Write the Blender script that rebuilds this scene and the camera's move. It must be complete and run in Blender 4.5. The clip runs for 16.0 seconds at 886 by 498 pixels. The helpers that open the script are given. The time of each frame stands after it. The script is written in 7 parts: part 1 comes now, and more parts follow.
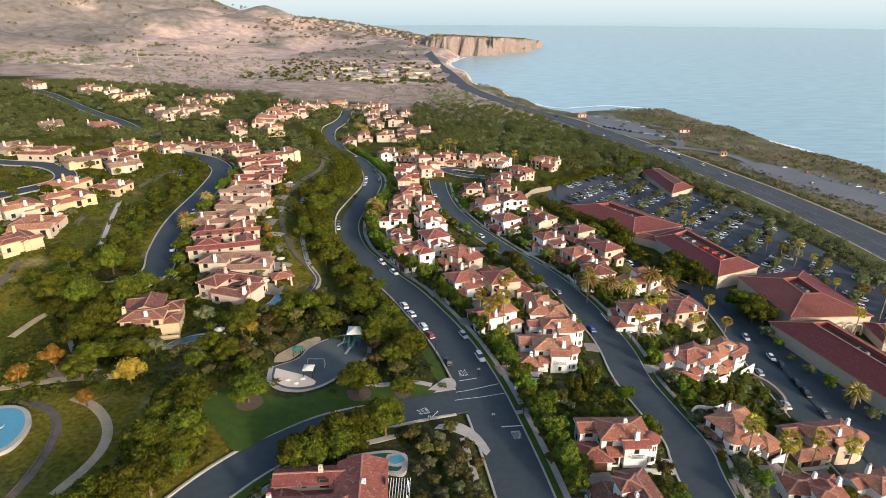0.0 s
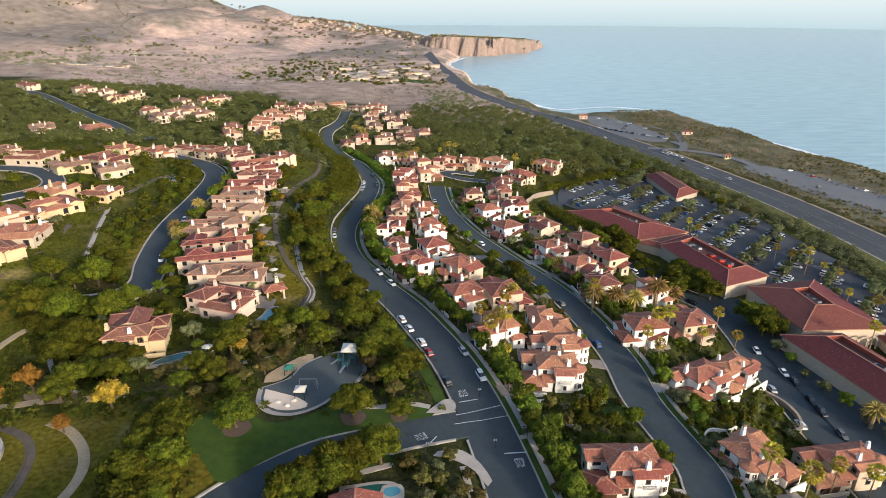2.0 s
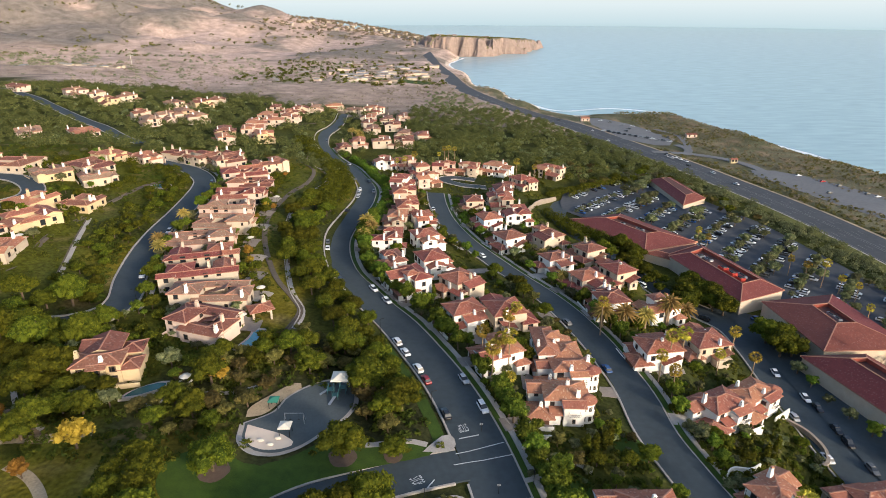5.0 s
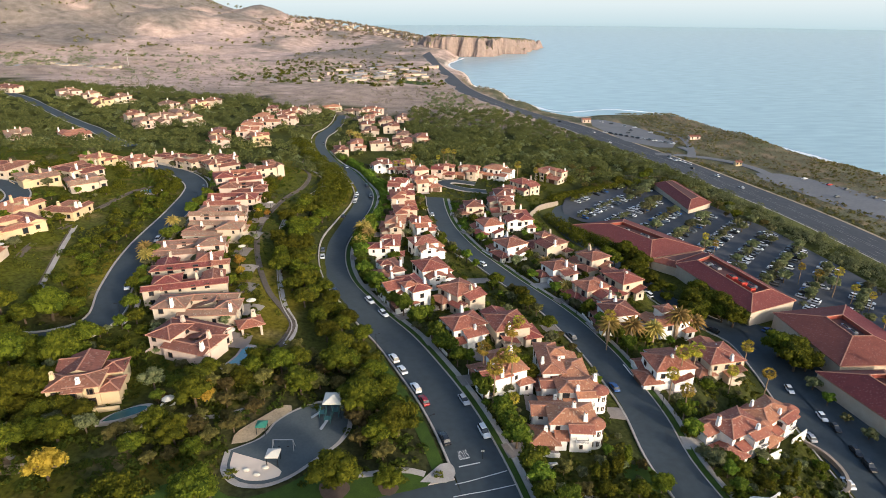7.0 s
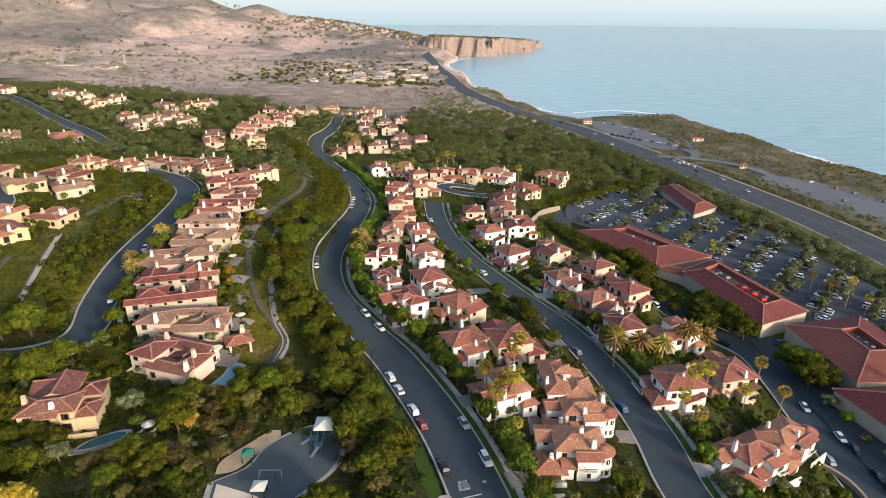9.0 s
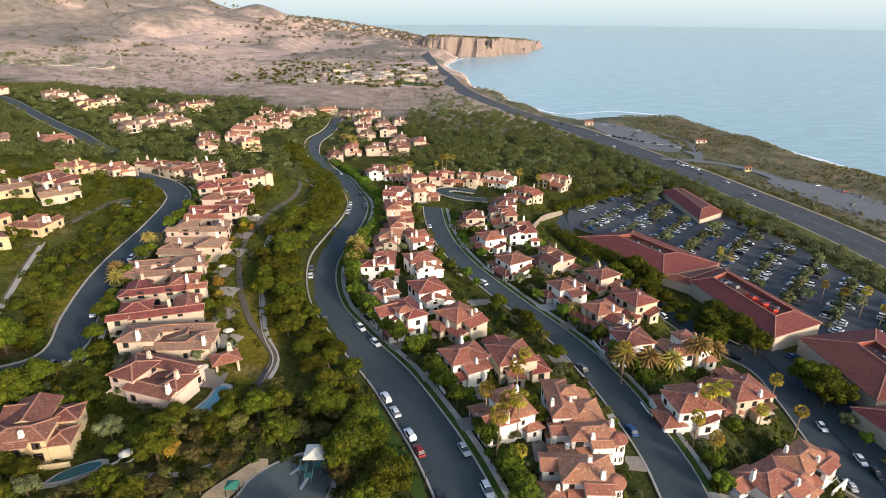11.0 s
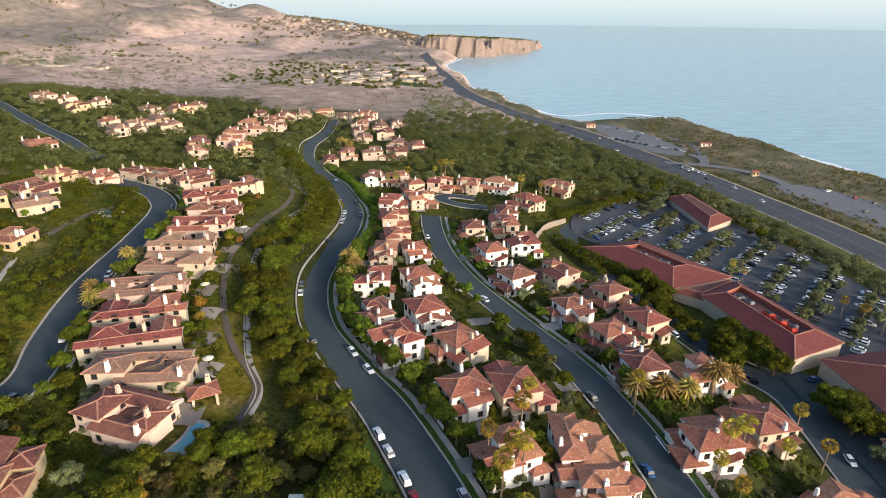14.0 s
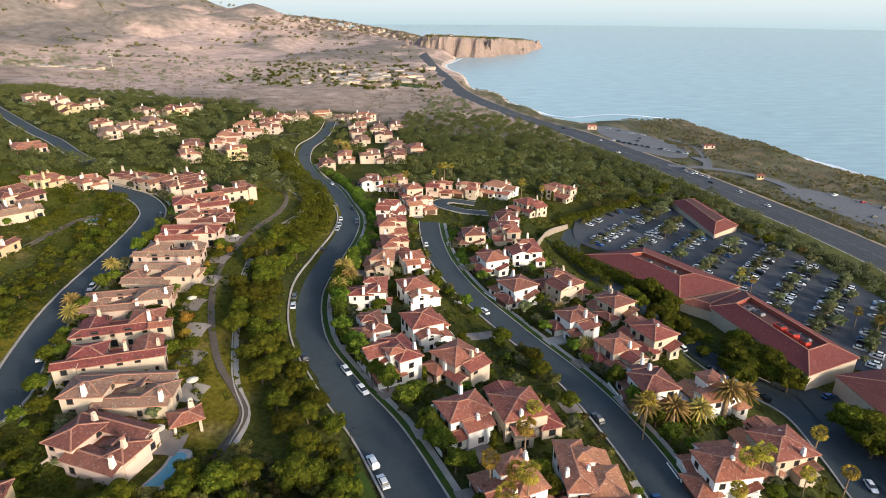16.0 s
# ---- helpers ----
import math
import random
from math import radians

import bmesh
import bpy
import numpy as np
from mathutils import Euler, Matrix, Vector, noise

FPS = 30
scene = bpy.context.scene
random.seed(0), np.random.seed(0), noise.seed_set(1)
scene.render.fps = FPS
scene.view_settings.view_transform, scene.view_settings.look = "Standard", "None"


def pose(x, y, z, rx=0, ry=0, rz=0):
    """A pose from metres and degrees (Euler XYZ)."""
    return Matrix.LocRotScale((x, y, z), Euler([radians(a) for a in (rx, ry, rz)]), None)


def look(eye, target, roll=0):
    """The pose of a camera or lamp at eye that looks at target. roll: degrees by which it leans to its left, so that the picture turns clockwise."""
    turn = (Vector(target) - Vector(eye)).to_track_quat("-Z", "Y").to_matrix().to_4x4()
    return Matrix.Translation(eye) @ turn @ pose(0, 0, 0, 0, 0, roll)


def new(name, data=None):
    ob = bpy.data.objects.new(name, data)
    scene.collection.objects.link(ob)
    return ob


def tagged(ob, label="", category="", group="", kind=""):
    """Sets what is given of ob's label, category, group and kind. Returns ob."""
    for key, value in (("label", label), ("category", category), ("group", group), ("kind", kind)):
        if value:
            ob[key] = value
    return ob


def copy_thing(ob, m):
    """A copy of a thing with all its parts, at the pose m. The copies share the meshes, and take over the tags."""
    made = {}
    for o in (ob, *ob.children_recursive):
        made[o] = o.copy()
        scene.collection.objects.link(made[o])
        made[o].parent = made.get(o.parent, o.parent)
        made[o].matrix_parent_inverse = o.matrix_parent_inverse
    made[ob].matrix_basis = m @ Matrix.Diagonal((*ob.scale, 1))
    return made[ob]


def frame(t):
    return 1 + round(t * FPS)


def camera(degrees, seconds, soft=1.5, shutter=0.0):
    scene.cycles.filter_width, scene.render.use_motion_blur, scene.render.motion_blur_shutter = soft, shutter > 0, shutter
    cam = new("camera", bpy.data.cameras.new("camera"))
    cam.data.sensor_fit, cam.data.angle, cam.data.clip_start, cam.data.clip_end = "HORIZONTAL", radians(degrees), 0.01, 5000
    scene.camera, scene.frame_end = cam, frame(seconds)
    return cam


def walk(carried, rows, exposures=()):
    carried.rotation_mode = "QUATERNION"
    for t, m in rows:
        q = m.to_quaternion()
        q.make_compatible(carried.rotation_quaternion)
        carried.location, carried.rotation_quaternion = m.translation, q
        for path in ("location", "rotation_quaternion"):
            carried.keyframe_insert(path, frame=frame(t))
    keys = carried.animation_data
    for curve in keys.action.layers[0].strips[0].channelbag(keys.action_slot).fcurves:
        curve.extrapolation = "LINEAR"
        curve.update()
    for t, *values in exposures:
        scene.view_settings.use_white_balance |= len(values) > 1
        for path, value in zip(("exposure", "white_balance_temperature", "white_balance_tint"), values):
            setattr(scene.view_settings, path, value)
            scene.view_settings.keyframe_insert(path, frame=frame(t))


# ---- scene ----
cam = camera(73.03, 16.0, soft=0.9)
PATH = [
    (0.0, (0.00, 0.00, 130.00), (0.00, 92.62, 92.30), -0.000),
    (1.0, (0.08, 4.50, 130.17), (0.11, 97.12, 92.47), 0.018),
    (2.0, (0.15, 9.05, 130.29), (0.21, 101.67, 92.58), 0.035),
    (3.0, (0.23, 13.65, 130.35), (0.32, 106.27, 92.64), 0.052),
    (4.0, (0.30, 18.30, 130.36), (0.43, 110.91, 92.65), 0.068),
    (5.0, (0.37, 22.98, 130.35), (0.53, 115.60, 92.62), 0.084),
    (6.0, (0.44, 27.70, 130.30), (0.64, 120.31, 92.57), 0.100),
    (7.0, (0.51, 32.44, 130.24), (0.76, 125.04, 92.50), 0.115),
    (8.0, (0.59, 37.19, 130.16), (0.88, 129.79, 92.42), 0.129),
    (9.0, (0.66, 41.96, 130.09), (1.00, 134.55, 92.33), 0.143),
    (10.0, (0.75, 46.72, 130.01), (1.13, 139.32, 92.25), 0.157),
    (11.0, (0.84, 51.49, 129.96), (1.27, 144.08, 92.18), 0.170),
    (12.0, (0.93, 56.24, 129.92), (1.41, 148.82, 92.13), 0.182),
    (13.0, (1.03, 60.97, 129.92), (1.57, 153.55, 92.12), 0.195),
    (14.0, (1.15, 65.68, 129.95), (1.73, 158.26, 92.14), 0.206),
    (15.0, (1.27, 70.36, 130.03), (1.91, 162.93, 92.20), 0.217),
    (16.0, (1.40, 75.00, 130.17), (2.10, 167.56, 92.33), 0.228),
]
walk(cam, [(t, look(eye, target, roll)) for t, eye, target, roll in PATH])

# ---- light ----
SUN_AZ, SUN_EL = 138.0, 15.0
world = bpy.data.worlds.new("sky")
scene.world = world
world.use_nodes = True
wt = world.node_tree
sky = wt.nodes.new("ShaderNodeTexSky")
sky.sky_type = "NISHITA"
sky.sun_disc = False
sky.sun_elevation, sky.sun_rotation = radians(SUN_EL), radians(SUN_AZ)
sky.air_density, sky.dust_density, sky.ozone_density = 1.0, 3.0, 2.0
wt.links.new(sky.outputs["Color"], wt.nodes["Background"].inputs["Color"])
wt.nodes["Background"].inputs["Strength"].default_value = 0.16
sun = new("sun", bpy.data.lights.new("sun", "SUN"))
sun.data.energy, sun.data.angle, sun.data.color = 1.9, radians(5.0), (1.0, 0.875, 0.735)
sx, sy, sz = math.sin(radians(SUN_AZ)) * math.cos(radians(SUN_EL)), math.cos(radians(SUN_AZ)) * math.cos(radians(SUN_EL)), math.sin(radians(SUN_EL))
sun.matrix_world = look((400 * sx, 400 * sy, 400 * sz), (0, 0, 0))
scene.view_settings.exposure = 0.98


# ---- materials ----
def mat(name, a, b=None, scale=0.6, rough=0.85, bump=0.0, fine=6.0, metal=0.0, spread=0.0, where="Object", spec=0.3):
    """A surface of colour a that drifts to b at two scales; spread: brightness change from object to object."""
    m = bpy.data.materials.new(name)
    m.use_nodes = True
    nt = m.node_tree
    bs = nt.nodes["Principled BSDF"]
    bs.inputs["Roughness"].default_value = rough
    bs.inputs["Metallic"].default_value = metal
    bs.inputs["Specular IOR Level"].default_value = spec
    b = b or tuple(c * 0.8 for c in a)
    if where == "World":
        co = nt.nodes.new("ShaderNodeNewGeometry").outputs["Position"]
    else:
        co = nt.nodes.new("ShaderNodeTexCoord").outputs["Object"]
    n1, n2 = nt.nodes.new("ShaderNodeTexNoise"), nt.nodes.new("ShaderNodeTexNoise")
    for n, s in ((n1, scale), (n2, scale * fine)):
        n.inputs["Scale"].default_value = s
        n.inputs["Detail"].default_value = 4
        nt.links.new(co, n.inputs["Vector"])
    add = nt.nodes.new("ShaderNodeMath")
    add.operation = "ADD"
    nt.links.new(n1.outputs["Fac"], add.inputs[0])
    nt.links.new(n2.outputs["Fac"], add.inputs[1])
    ramp = nt.nodes.new("ShaderNodeMapRange")
    ramp.inputs["From Min"].default_value, ramp.inputs["From Max"].default_value = 0.7, 1.3
    nt.links.new(add.outputs[0], ramp.inputs["Value"])
    mix = nt.nodes.new("ShaderNodeMix")
    mix.data_type = "RGBA"
    nt.links.new(ramp.outputs["Result"], mix.inputs["Factor"])
    mix.inputs["A"].default_value, mix.inputs["B"].default_value = (*a, 1), (*b, 1)
    out = mix.outputs["Result"]
    if spread:
        out = varied(nt, out, nt.nodes.new("ShaderNodeObjectInfo").outputs["Random"], spread)
    nt.links.new(out, bs.inputs["Base Color"])
    if bump:
        bn = nt.nodes.new("ShaderNodeBump")
        bn.inputs["Strength"].default_value = bump
        bn.inputs["Distance"].default_value = 0.1
        nt.links.new(n2.outputs["Fac"], bn.inputs["Height"])
        nt.links.new(bn.outputs["Normal"], bs.inputs["Normal"])
    return m


def varied(nt, colour, chance, spread, hue=0.03):
    hsv = nt.nodes.new("ShaderNodeHueSaturation")
    for socket, lo, hi in (("Value", 1 - spread, 1 + spread), ("Hue", 0.5 - hue, 0.5 + hue)):
        mr = nt.nodes.new("ShaderNodeMapRange")
        mr.inputs["To Min"].default_value, mr.inputs["To Max"].default_value = lo, hi
        nt.links.new(chance, mr.inputs["Value"])
        nt.links.new(mr.outputs["Result"], hsv.inputs[socket])
    nt.links.new(colour, hsv.inputs["Color"])
    return hsv.outputs["Color"]


def leaf_mat(name, a, b, spread=0.35):
    """Leaf clumps: each its own shade, each plant its own too; some light passes through."""
    m = bpy.data.materials.new(name)
    m.use_nodes = True
    nt = m.node_tree
    bs = nt.nodes["Principled BSDF"]
    bs.inputs["Roughness"].default_value, bs.inputs["Specular IOR Level"].default_value = 0.75, 0.06
    geo, info = nt.nodes.new("ShaderNodeNewGeometry"), nt.nodes.new("ShaderNodeObjectInfo")
    mix = nt.nodes.new("ShaderNodeMix")
    mix.data_type = "RGBA"
    mix.inputs["A"].default_value, mix.inputs["B"].default_value = (*a, 1), (*b, 1)
    nt.links.new(geo.outputs["Random Per Island"], mix.inputs["Factor"])
    col = varied(nt, mix.outputs["Result"], info.outputs["Random"], spread, 0.025)
    nt.links.new(col, bs.inputs["Base Color"])
    tr = nt.nodes.new("ShaderNodeBsdfTranslucent")
    nt.links.new(col, tr.inputs["Color"])
    ms = nt.nodes.new("ShaderNodeMixShader")
    ms.inputs[0].default_value = 0.3
    nt.links.new(bs.outputs[0], ms.inputs[1])
    nt.links.new(tr.outputs[0], ms.inputs[2])
    nt.links.new(ms.outputs[0], nt.nodes["Material Output"].inputs["Surface"])
    return m


def tile_mat(name, a, b, spread=0.22):
    """Barrel roof tiles, by the UV map in metres: u along the eave, v up the slope."""
    m = bpy.data.materials.new(name)
    m.use_nodes = True
    nt = m.node_tree
    bs = nt.nodes["Principled BSDF"]
    bs.inputs["Roughness"].default_value = 0.85
    bs.inputs["Specular IOR Level"].default_value = 0.2
    uv = nt.nodes.new("ShaderNodeUVMap").outputs["UV"]
    snap = nt.nodes.new("ShaderNodeVectorMath")
    snap.operation = "SNAP"
    snap.inputs[1].default_value = (0.32, 0.42, 1)
    nt.links.new(uv, snap.inputs[0])
    white = nt.nodes.new("ShaderNodeTexWhiteNoise")
    nt.links.new(snap.outputs[0], white.inputs["Vector"])
    stain = nt.nodes.new("ShaderNodeTexNoise")
    stain.inputs["Scale"].default_value, stain.inputs["Detail"].default_value = 0.45, 5
    nt.links.new(nt.nodes.new("ShaderNodeNewGeometry").outputs["Position"], stain.inputs["Vector"])
    blend = nt.nodes.new("ShaderNodeMath")
    blend.operation = "MULTIPLY_ADD"
    nt.links.new(white.outputs["Value"], blend.inputs[0])
    blend.inputs[1].default_value = 0.55
    sub = nt.nodes.new("ShaderNodeMapRange")
    sub.inputs["From Min"].default_value, sub.inputs["From Max"].default_value = 0.3, 0.7
    sub.inputs["To Min"].default_value, sub.inputs["To Max"].default_value = 0.0, 0.5
    nt.links.new(stain.outputs["Fac"], sub.inputs["Value"])
    nt.links.new(sub.outputs["Result"], blend.inputs[2])
    mix = nt.nodes.new("ShaderNodeMix")
    mix.data_type = "RGBA"
    mix.inputs["A"].default_value, mix.inputs["B"].default_value = (*a, 1), (*b, 1)
    nt.links.new(blend.outputs[0], mix.inputs["Factor"])
    # a few paler tiles, and dark lichen
    odd = nt.nodes.new("ShaderNodeMapRange")
    odd.inputs["From Min"].default_value, odd.inputs["From Max"].default_value = 0.93, 0.95
    odd.inputs["To Max"].default_value = 0.55
    nt.links.new(white.outputs["Value"], odd.inputs["Value"])
    fleck = nt.nodes.new("ShaderNodeMix")
    fleck.data_type = "RGBA"
    nt.links.new(odd.outputs["Result"], fleck.inputs["Factor"])
    nt.links.new(mix.outputs["Result"], fleck.inputs["A"])
    fleck.inputs["B"].default_value = (min(1, a[0] * 1.3), a[1] * 2.0, a[2] * 2.2, 1)
    nt.links.new(varied(nt, fleck.outputs["Result"], nt.nodes.new("ShaderNodeObjectInfo").outputs["Random"], spread, 0.012), bs.inputs["Base Color"])
    wave = nt.nodes.new("ShaderNodeTexWave")
    wave.inputs["Scale"].default_value = 1 / 0.32 * 0.314
    nt.links.new(uv, wave.inputs["Vector"])
    bn = nt.nodes.new("ShaderNodeBump")
    bn.inputs["Strength"].default_value, bn.inputs["Distance"].default_value = 0.3, 0.06
    nt.links.new(wave.outputs["Fac"], bn.inputs["Height"])
    nt.links.new(bn.outputs["Normal"], bs.inputs["Normal"])
    return m


def zone_mat(name, rough=0.95):
    """Ground whose plain colour comes from the mesh's own zones, with soil and tuft grain over it."""
    m = bpy.data.materials.new(name)
    m.use_nodes = True
    nt = m.node_tree
    bs = nt.nodes["Principled BSDF"]
    bs.inputs["Roughness"].default_value, bs.inputs["Specular IOR Level"].default_value = rough, 0.03
    at = nt.nodes.new("ShaderNodeAttribute")
    at.attribute_name = "zone"
    pos = nt.nodes.new("ShaderNodeNewGeometry").outputs["Position"]
    col = at.outputs["Color"]
    for scale, lo, hi in ((0.045, 0.72, 1.25), (0.9, 0.6, 1.35)):
        n = nt.nodes.new("ShaderNodeTexNoise")
        n.inputs["Scale"].default_value, n.inputs["Detail"].default_value = scale, 6
        nt.links.new(pos, n.inputs["Vector"])
        mr = nt.nodes.new("ShaderNodeMapRange")
        mr.inputs["From Min"].default_value, mr.inputs["From Max"].default_value = 0.3, 0.7
        mr.inputs["To Min"].default_value, mr.inputs["To Max"].default_value = lo, hi
        nt.links.new(n.outputs["Fac"], mr.inputs["Value"])
        hsv = nt.nodes.new("ShaderNodeHueSaturation")
        nt.links.new(mr.outputs["Result"], hsv.inputs["Value"])
        nt.links.new(col, hsv.inputs["Color"])
        col = hsv.outputs["Color"]
    nt.links.new(col, bs.inputs["Base Color"])
    bn = nt.nodes.new("ShaderNodeBump")
    bn.inputs["Strength"].default_value, bn.inputs["Distance"].default_value = 0.8, 0.5
    nt.links.new(n.outputs["Fac"], bn.inputs["Height"])
    nt.links.new(bn.outputs["Normal"], bs.inputs["Normal"])
    return m


def water_mat(name, deep, scale, bump, rough):
    m = bpy.data.materials.new(name)
    m.use_nodes = True
    nt = m.node_tree
    bs = nt.nodes["Principled BSDF"]
    bs.inputs["Base Color"].default_value = (*deep, 1)
    bs.inputs["Roughness"].default_value, bs.inputs["IOR"].default_value = rough, 1.33
    bs.inputs["Specular IOR Level"].default_value = 0.5
    pos = nt.nodes.new("ShaderNodeNewGeometry").outputs["Position"]
    mp = nt.nodes.new("ShaderNodeMapping")
    mp.inputs["Rotation"].default_value = (0, 0, radians(-35))
    mp.inputs["Scale"].default_value = (1, 3.2, 1)
    nt.links.new(pos, mp.inputs["Vector"])
    n = nt.nodes.new("ShaderNodeTexNoise")
    n.inputs["Scale"].default_value, n.inputs["Detail"].default_value = scale, 8
    nt.links.new(mp.outputs["Vector"], n.inputs["Vector"])
    # lighter and darker ripples are painted into the water colour
    painted_ripples = nt.nodes.new("ShaderNodeMapRange")
    painted_ripples.inputs["From Min"].default_value, painted_ripples.inputs["From Max"].default_value = 0.3, 0.7
    painted_ripples.inputs["To Min"].default_value, painted_ripples.inputs["To Max"].default_value = 0.90, 1.09
    nt.links.new(n.outputs["Fac"], painted_ripples.inputs["Value"])
    hs = nt.nodes.new("ShaderNodeHueSaturation")
    hs.inputs["Color"].default_value = (*deep, 1)
    nt.links.new(painted_ripples.outputs["Result"], hs.inputs["Value"])
    nt.links.new(hs.outputs["Color"], bs.inputs["Base Color"])
    bn = nt.nodes.new("ShaderNodeBump")
    bn.inputs["Strength"].default_value, bn.inputs["Distance"].default_value = bump, 2.0
    nt.links.new(n.outputs["Fac"], bn.inputs["Height"])
    nt.links.new(bn.outputs["Normal"], bs.inputs["Normal"])
    return m


M_ZONE = zone_mat("soil and grass")
# the sea's base colour is lifted to take in haze
M_SEA = water_mat("sea water", (0.335, 0.465, 0.485), 0.03, 0.2, 0.26)
M_POOL = water_mat("pool water", (0.09, 0.28, 0.36), 1.5, 0.1, 0.05)
M_POOL_DARK = water_mat("dark pool water", (0.02, 0.09, 0.08), 1.5, 0.1, 0.05)
M_ROAD = mat("asphalt", (0.048, 0.063, 0.072), (0.037, 0.049, 0.056), 0.08, 0.9, 0.2, 8, where="World")
M_HIGHWAY = mat("worn highway asphalt", (0.070, 0.074, 0.082), (0.052, 0.056, 0.063), 0.05, 0.9, 0.2, 8, where="World")
# beach lot asphalt, its colour lightened to include the haze before it
M_LOT = mat("haze-paled parking asphalt", (0.175, 0.175, 0.178), (0.13, 0.13, 0.134), 0.06, 0.9, 0.2, 8, where="World")
M_CONCRETE = mat("concrete", (0.42, 0.38, 0.34), (0.30, 0.27, 0.24), 0.35, 0.9, 0.15, 9, where="World")
M_PATIO = mat("pale patio stone", (0.36, 0.31, 0.26), (0.26, 0.22, 0.185), 0.6, 0.9, 0.2, 9, where="World")
M_PAVER = mat("driveway pavers", (0.27, 0.23, 0.20), (0.19, 0.16, 0.14), 0.5, 0.9, 0.2, 9, where="World")
M_DIRT = mat("bare trail dirt", (0.44, 0.34, 0.22), (0.26, 0.20, 0.13), 0.3, 0.95, 0.3, 8, where="World")
M_BARE = mat("bare brown earth", (0.23, 0.16, 0.105), (0.15, 0.105, 0.07), 0.3, 0.95, 0.3, 8, where="World")
M_DITCH = mat("stained ditch concrete", (0.14, 0.11, 0.085), (0.08, 0.065, 0.05), 0.4, 0.95, 0.3, 8, where="World")
M_PAINT = mat("road paint", (0.60, 0.62, 0.60), (0.45, 0.45, 0.44), 2.0, 0.8, where="World")
M_LANE = mat("faded lane paint", (0.30, 0.30, 0.29), (0.16, 0.16, 0.16), 0.5, 0.85, where="World")
M_LAWN = mat("mown lawn", (0.050, 0.090, 0.008), (0.024, 0.050, 0.005), 0.45, 0.95, 0.4, 10, where="World")
M_WALLS = [mat("white stucco", (0.80, 0.77, 0.72), (0.70, 0.665, 0.61), 0.5, 0.9, 0.15, 12),
           mat("cream stucco", (0.55, 0.46, 0.355), (0.47, 0.385, 0.295), 0.5, 0.9, 0.15, 12),
           mat("yellow ochre stucco", (0.57, 0.445, 0.275), (0.49, 0.38, 0.23), 0.5, 0.9, 0.15, 12),
           mat("pink beige stucco", (0.61, 0.475, 0.39), (0.53, 0.405, 0.33), 0.5, 0.9, 0.15, 12)]
M_TILES = [tile_mat("red clay tiles", (0.325, 0.105, 0.073), (0.170, 0.058, 0.045)),
           tile_mat("brown clay tiles", (0.245, 0.098, 0.068), (0.130, 0.055, 0.042)),
           tile_mat("orange clay tiles", (0.40, 0.165, 0.102), (0.25, 0.100, 0.066)),
           tile_mat("weathered tan tiles", (0.315, 0.185, 0.125), (0.19, 0.112, 0.078))]
M_MALLTILE = tile_mat("dark red roof tiles", (0.185, 0.052, 0.045), (0.135, 0.040, 0.036), 0.08)
M_CAP = mat("mortared ridge tiles", (0.44, 0.22, 0.15), (0.32, 0.15, 0.10), 1.2)
M_GLASS = mat("window glass", (0.025, 0.03, 0.036), (0.015, 0.018, 0.022), 1, 0.08, spec=0.6)
M_FRAME = mat("dark window frame", (0.11, 0.07, 0.045), rough=0.6)
M_GARAGE = mat("brown garage boards", (0.12, 0.055, 0.03), (0.08, 0.04, 0.025), 1.5, 0.6)
M_IRON = mat("dark iron", (0.03, 0.03, 0.03), rough=0.5, metal=0.6)
M_BARK = mat("bark", (0.13, 0.09, 0.06), (0.08, 0.055, 0.04), 2, 0.95, 0.5)
M_PALMBARK = mat("palm trunk", (0.30, 0.21, 0.13), (0.20, 0.14, 0.09), 2, 0.95, 0.5)
M_LEAF = [leaf_mat("dark green leaves", (0.040, 0.053, 0.007), (0.132, 0.135, 0.012)),
          leaf_mat("bright green leaves", (0.058, 0.092, 0.012), (0.165, 0.195, 0.022)),
          leaf_mat("grey green leaves", (0.085, 0.098, 0.042), (0.20, 0.20, 0.095)),
          leaf_mat("golden leaves", (0.22, 0.135, 0.018), (0.37, 0.22, 0.04), 0.2),
          leaf_mat("brown olive leaves", (0.075, 0.070, 0.022), (0.16, 0.13, 0.040))]
M_PALM = leaf_mat("palm fronds", (0.18, 0.16, 0.025), (0.50, 0.37, 0.06), 0.2)
M_DATE = leaf_mat("date palm fronds", (0.19, 0.155, 0.04), (0.42, 0.30, 0.09), 0.2)
M_HEDGE = leaf_mat("slope shrubs", (0.042, 0.052, 0.009), (0.135, 0.130, 0.017), 0.1)
M_FARLEAF = leaf_mat("distant woods", (0.060, 0.076, 0.024), (0.175, 0.180, 0.055), 0.1)
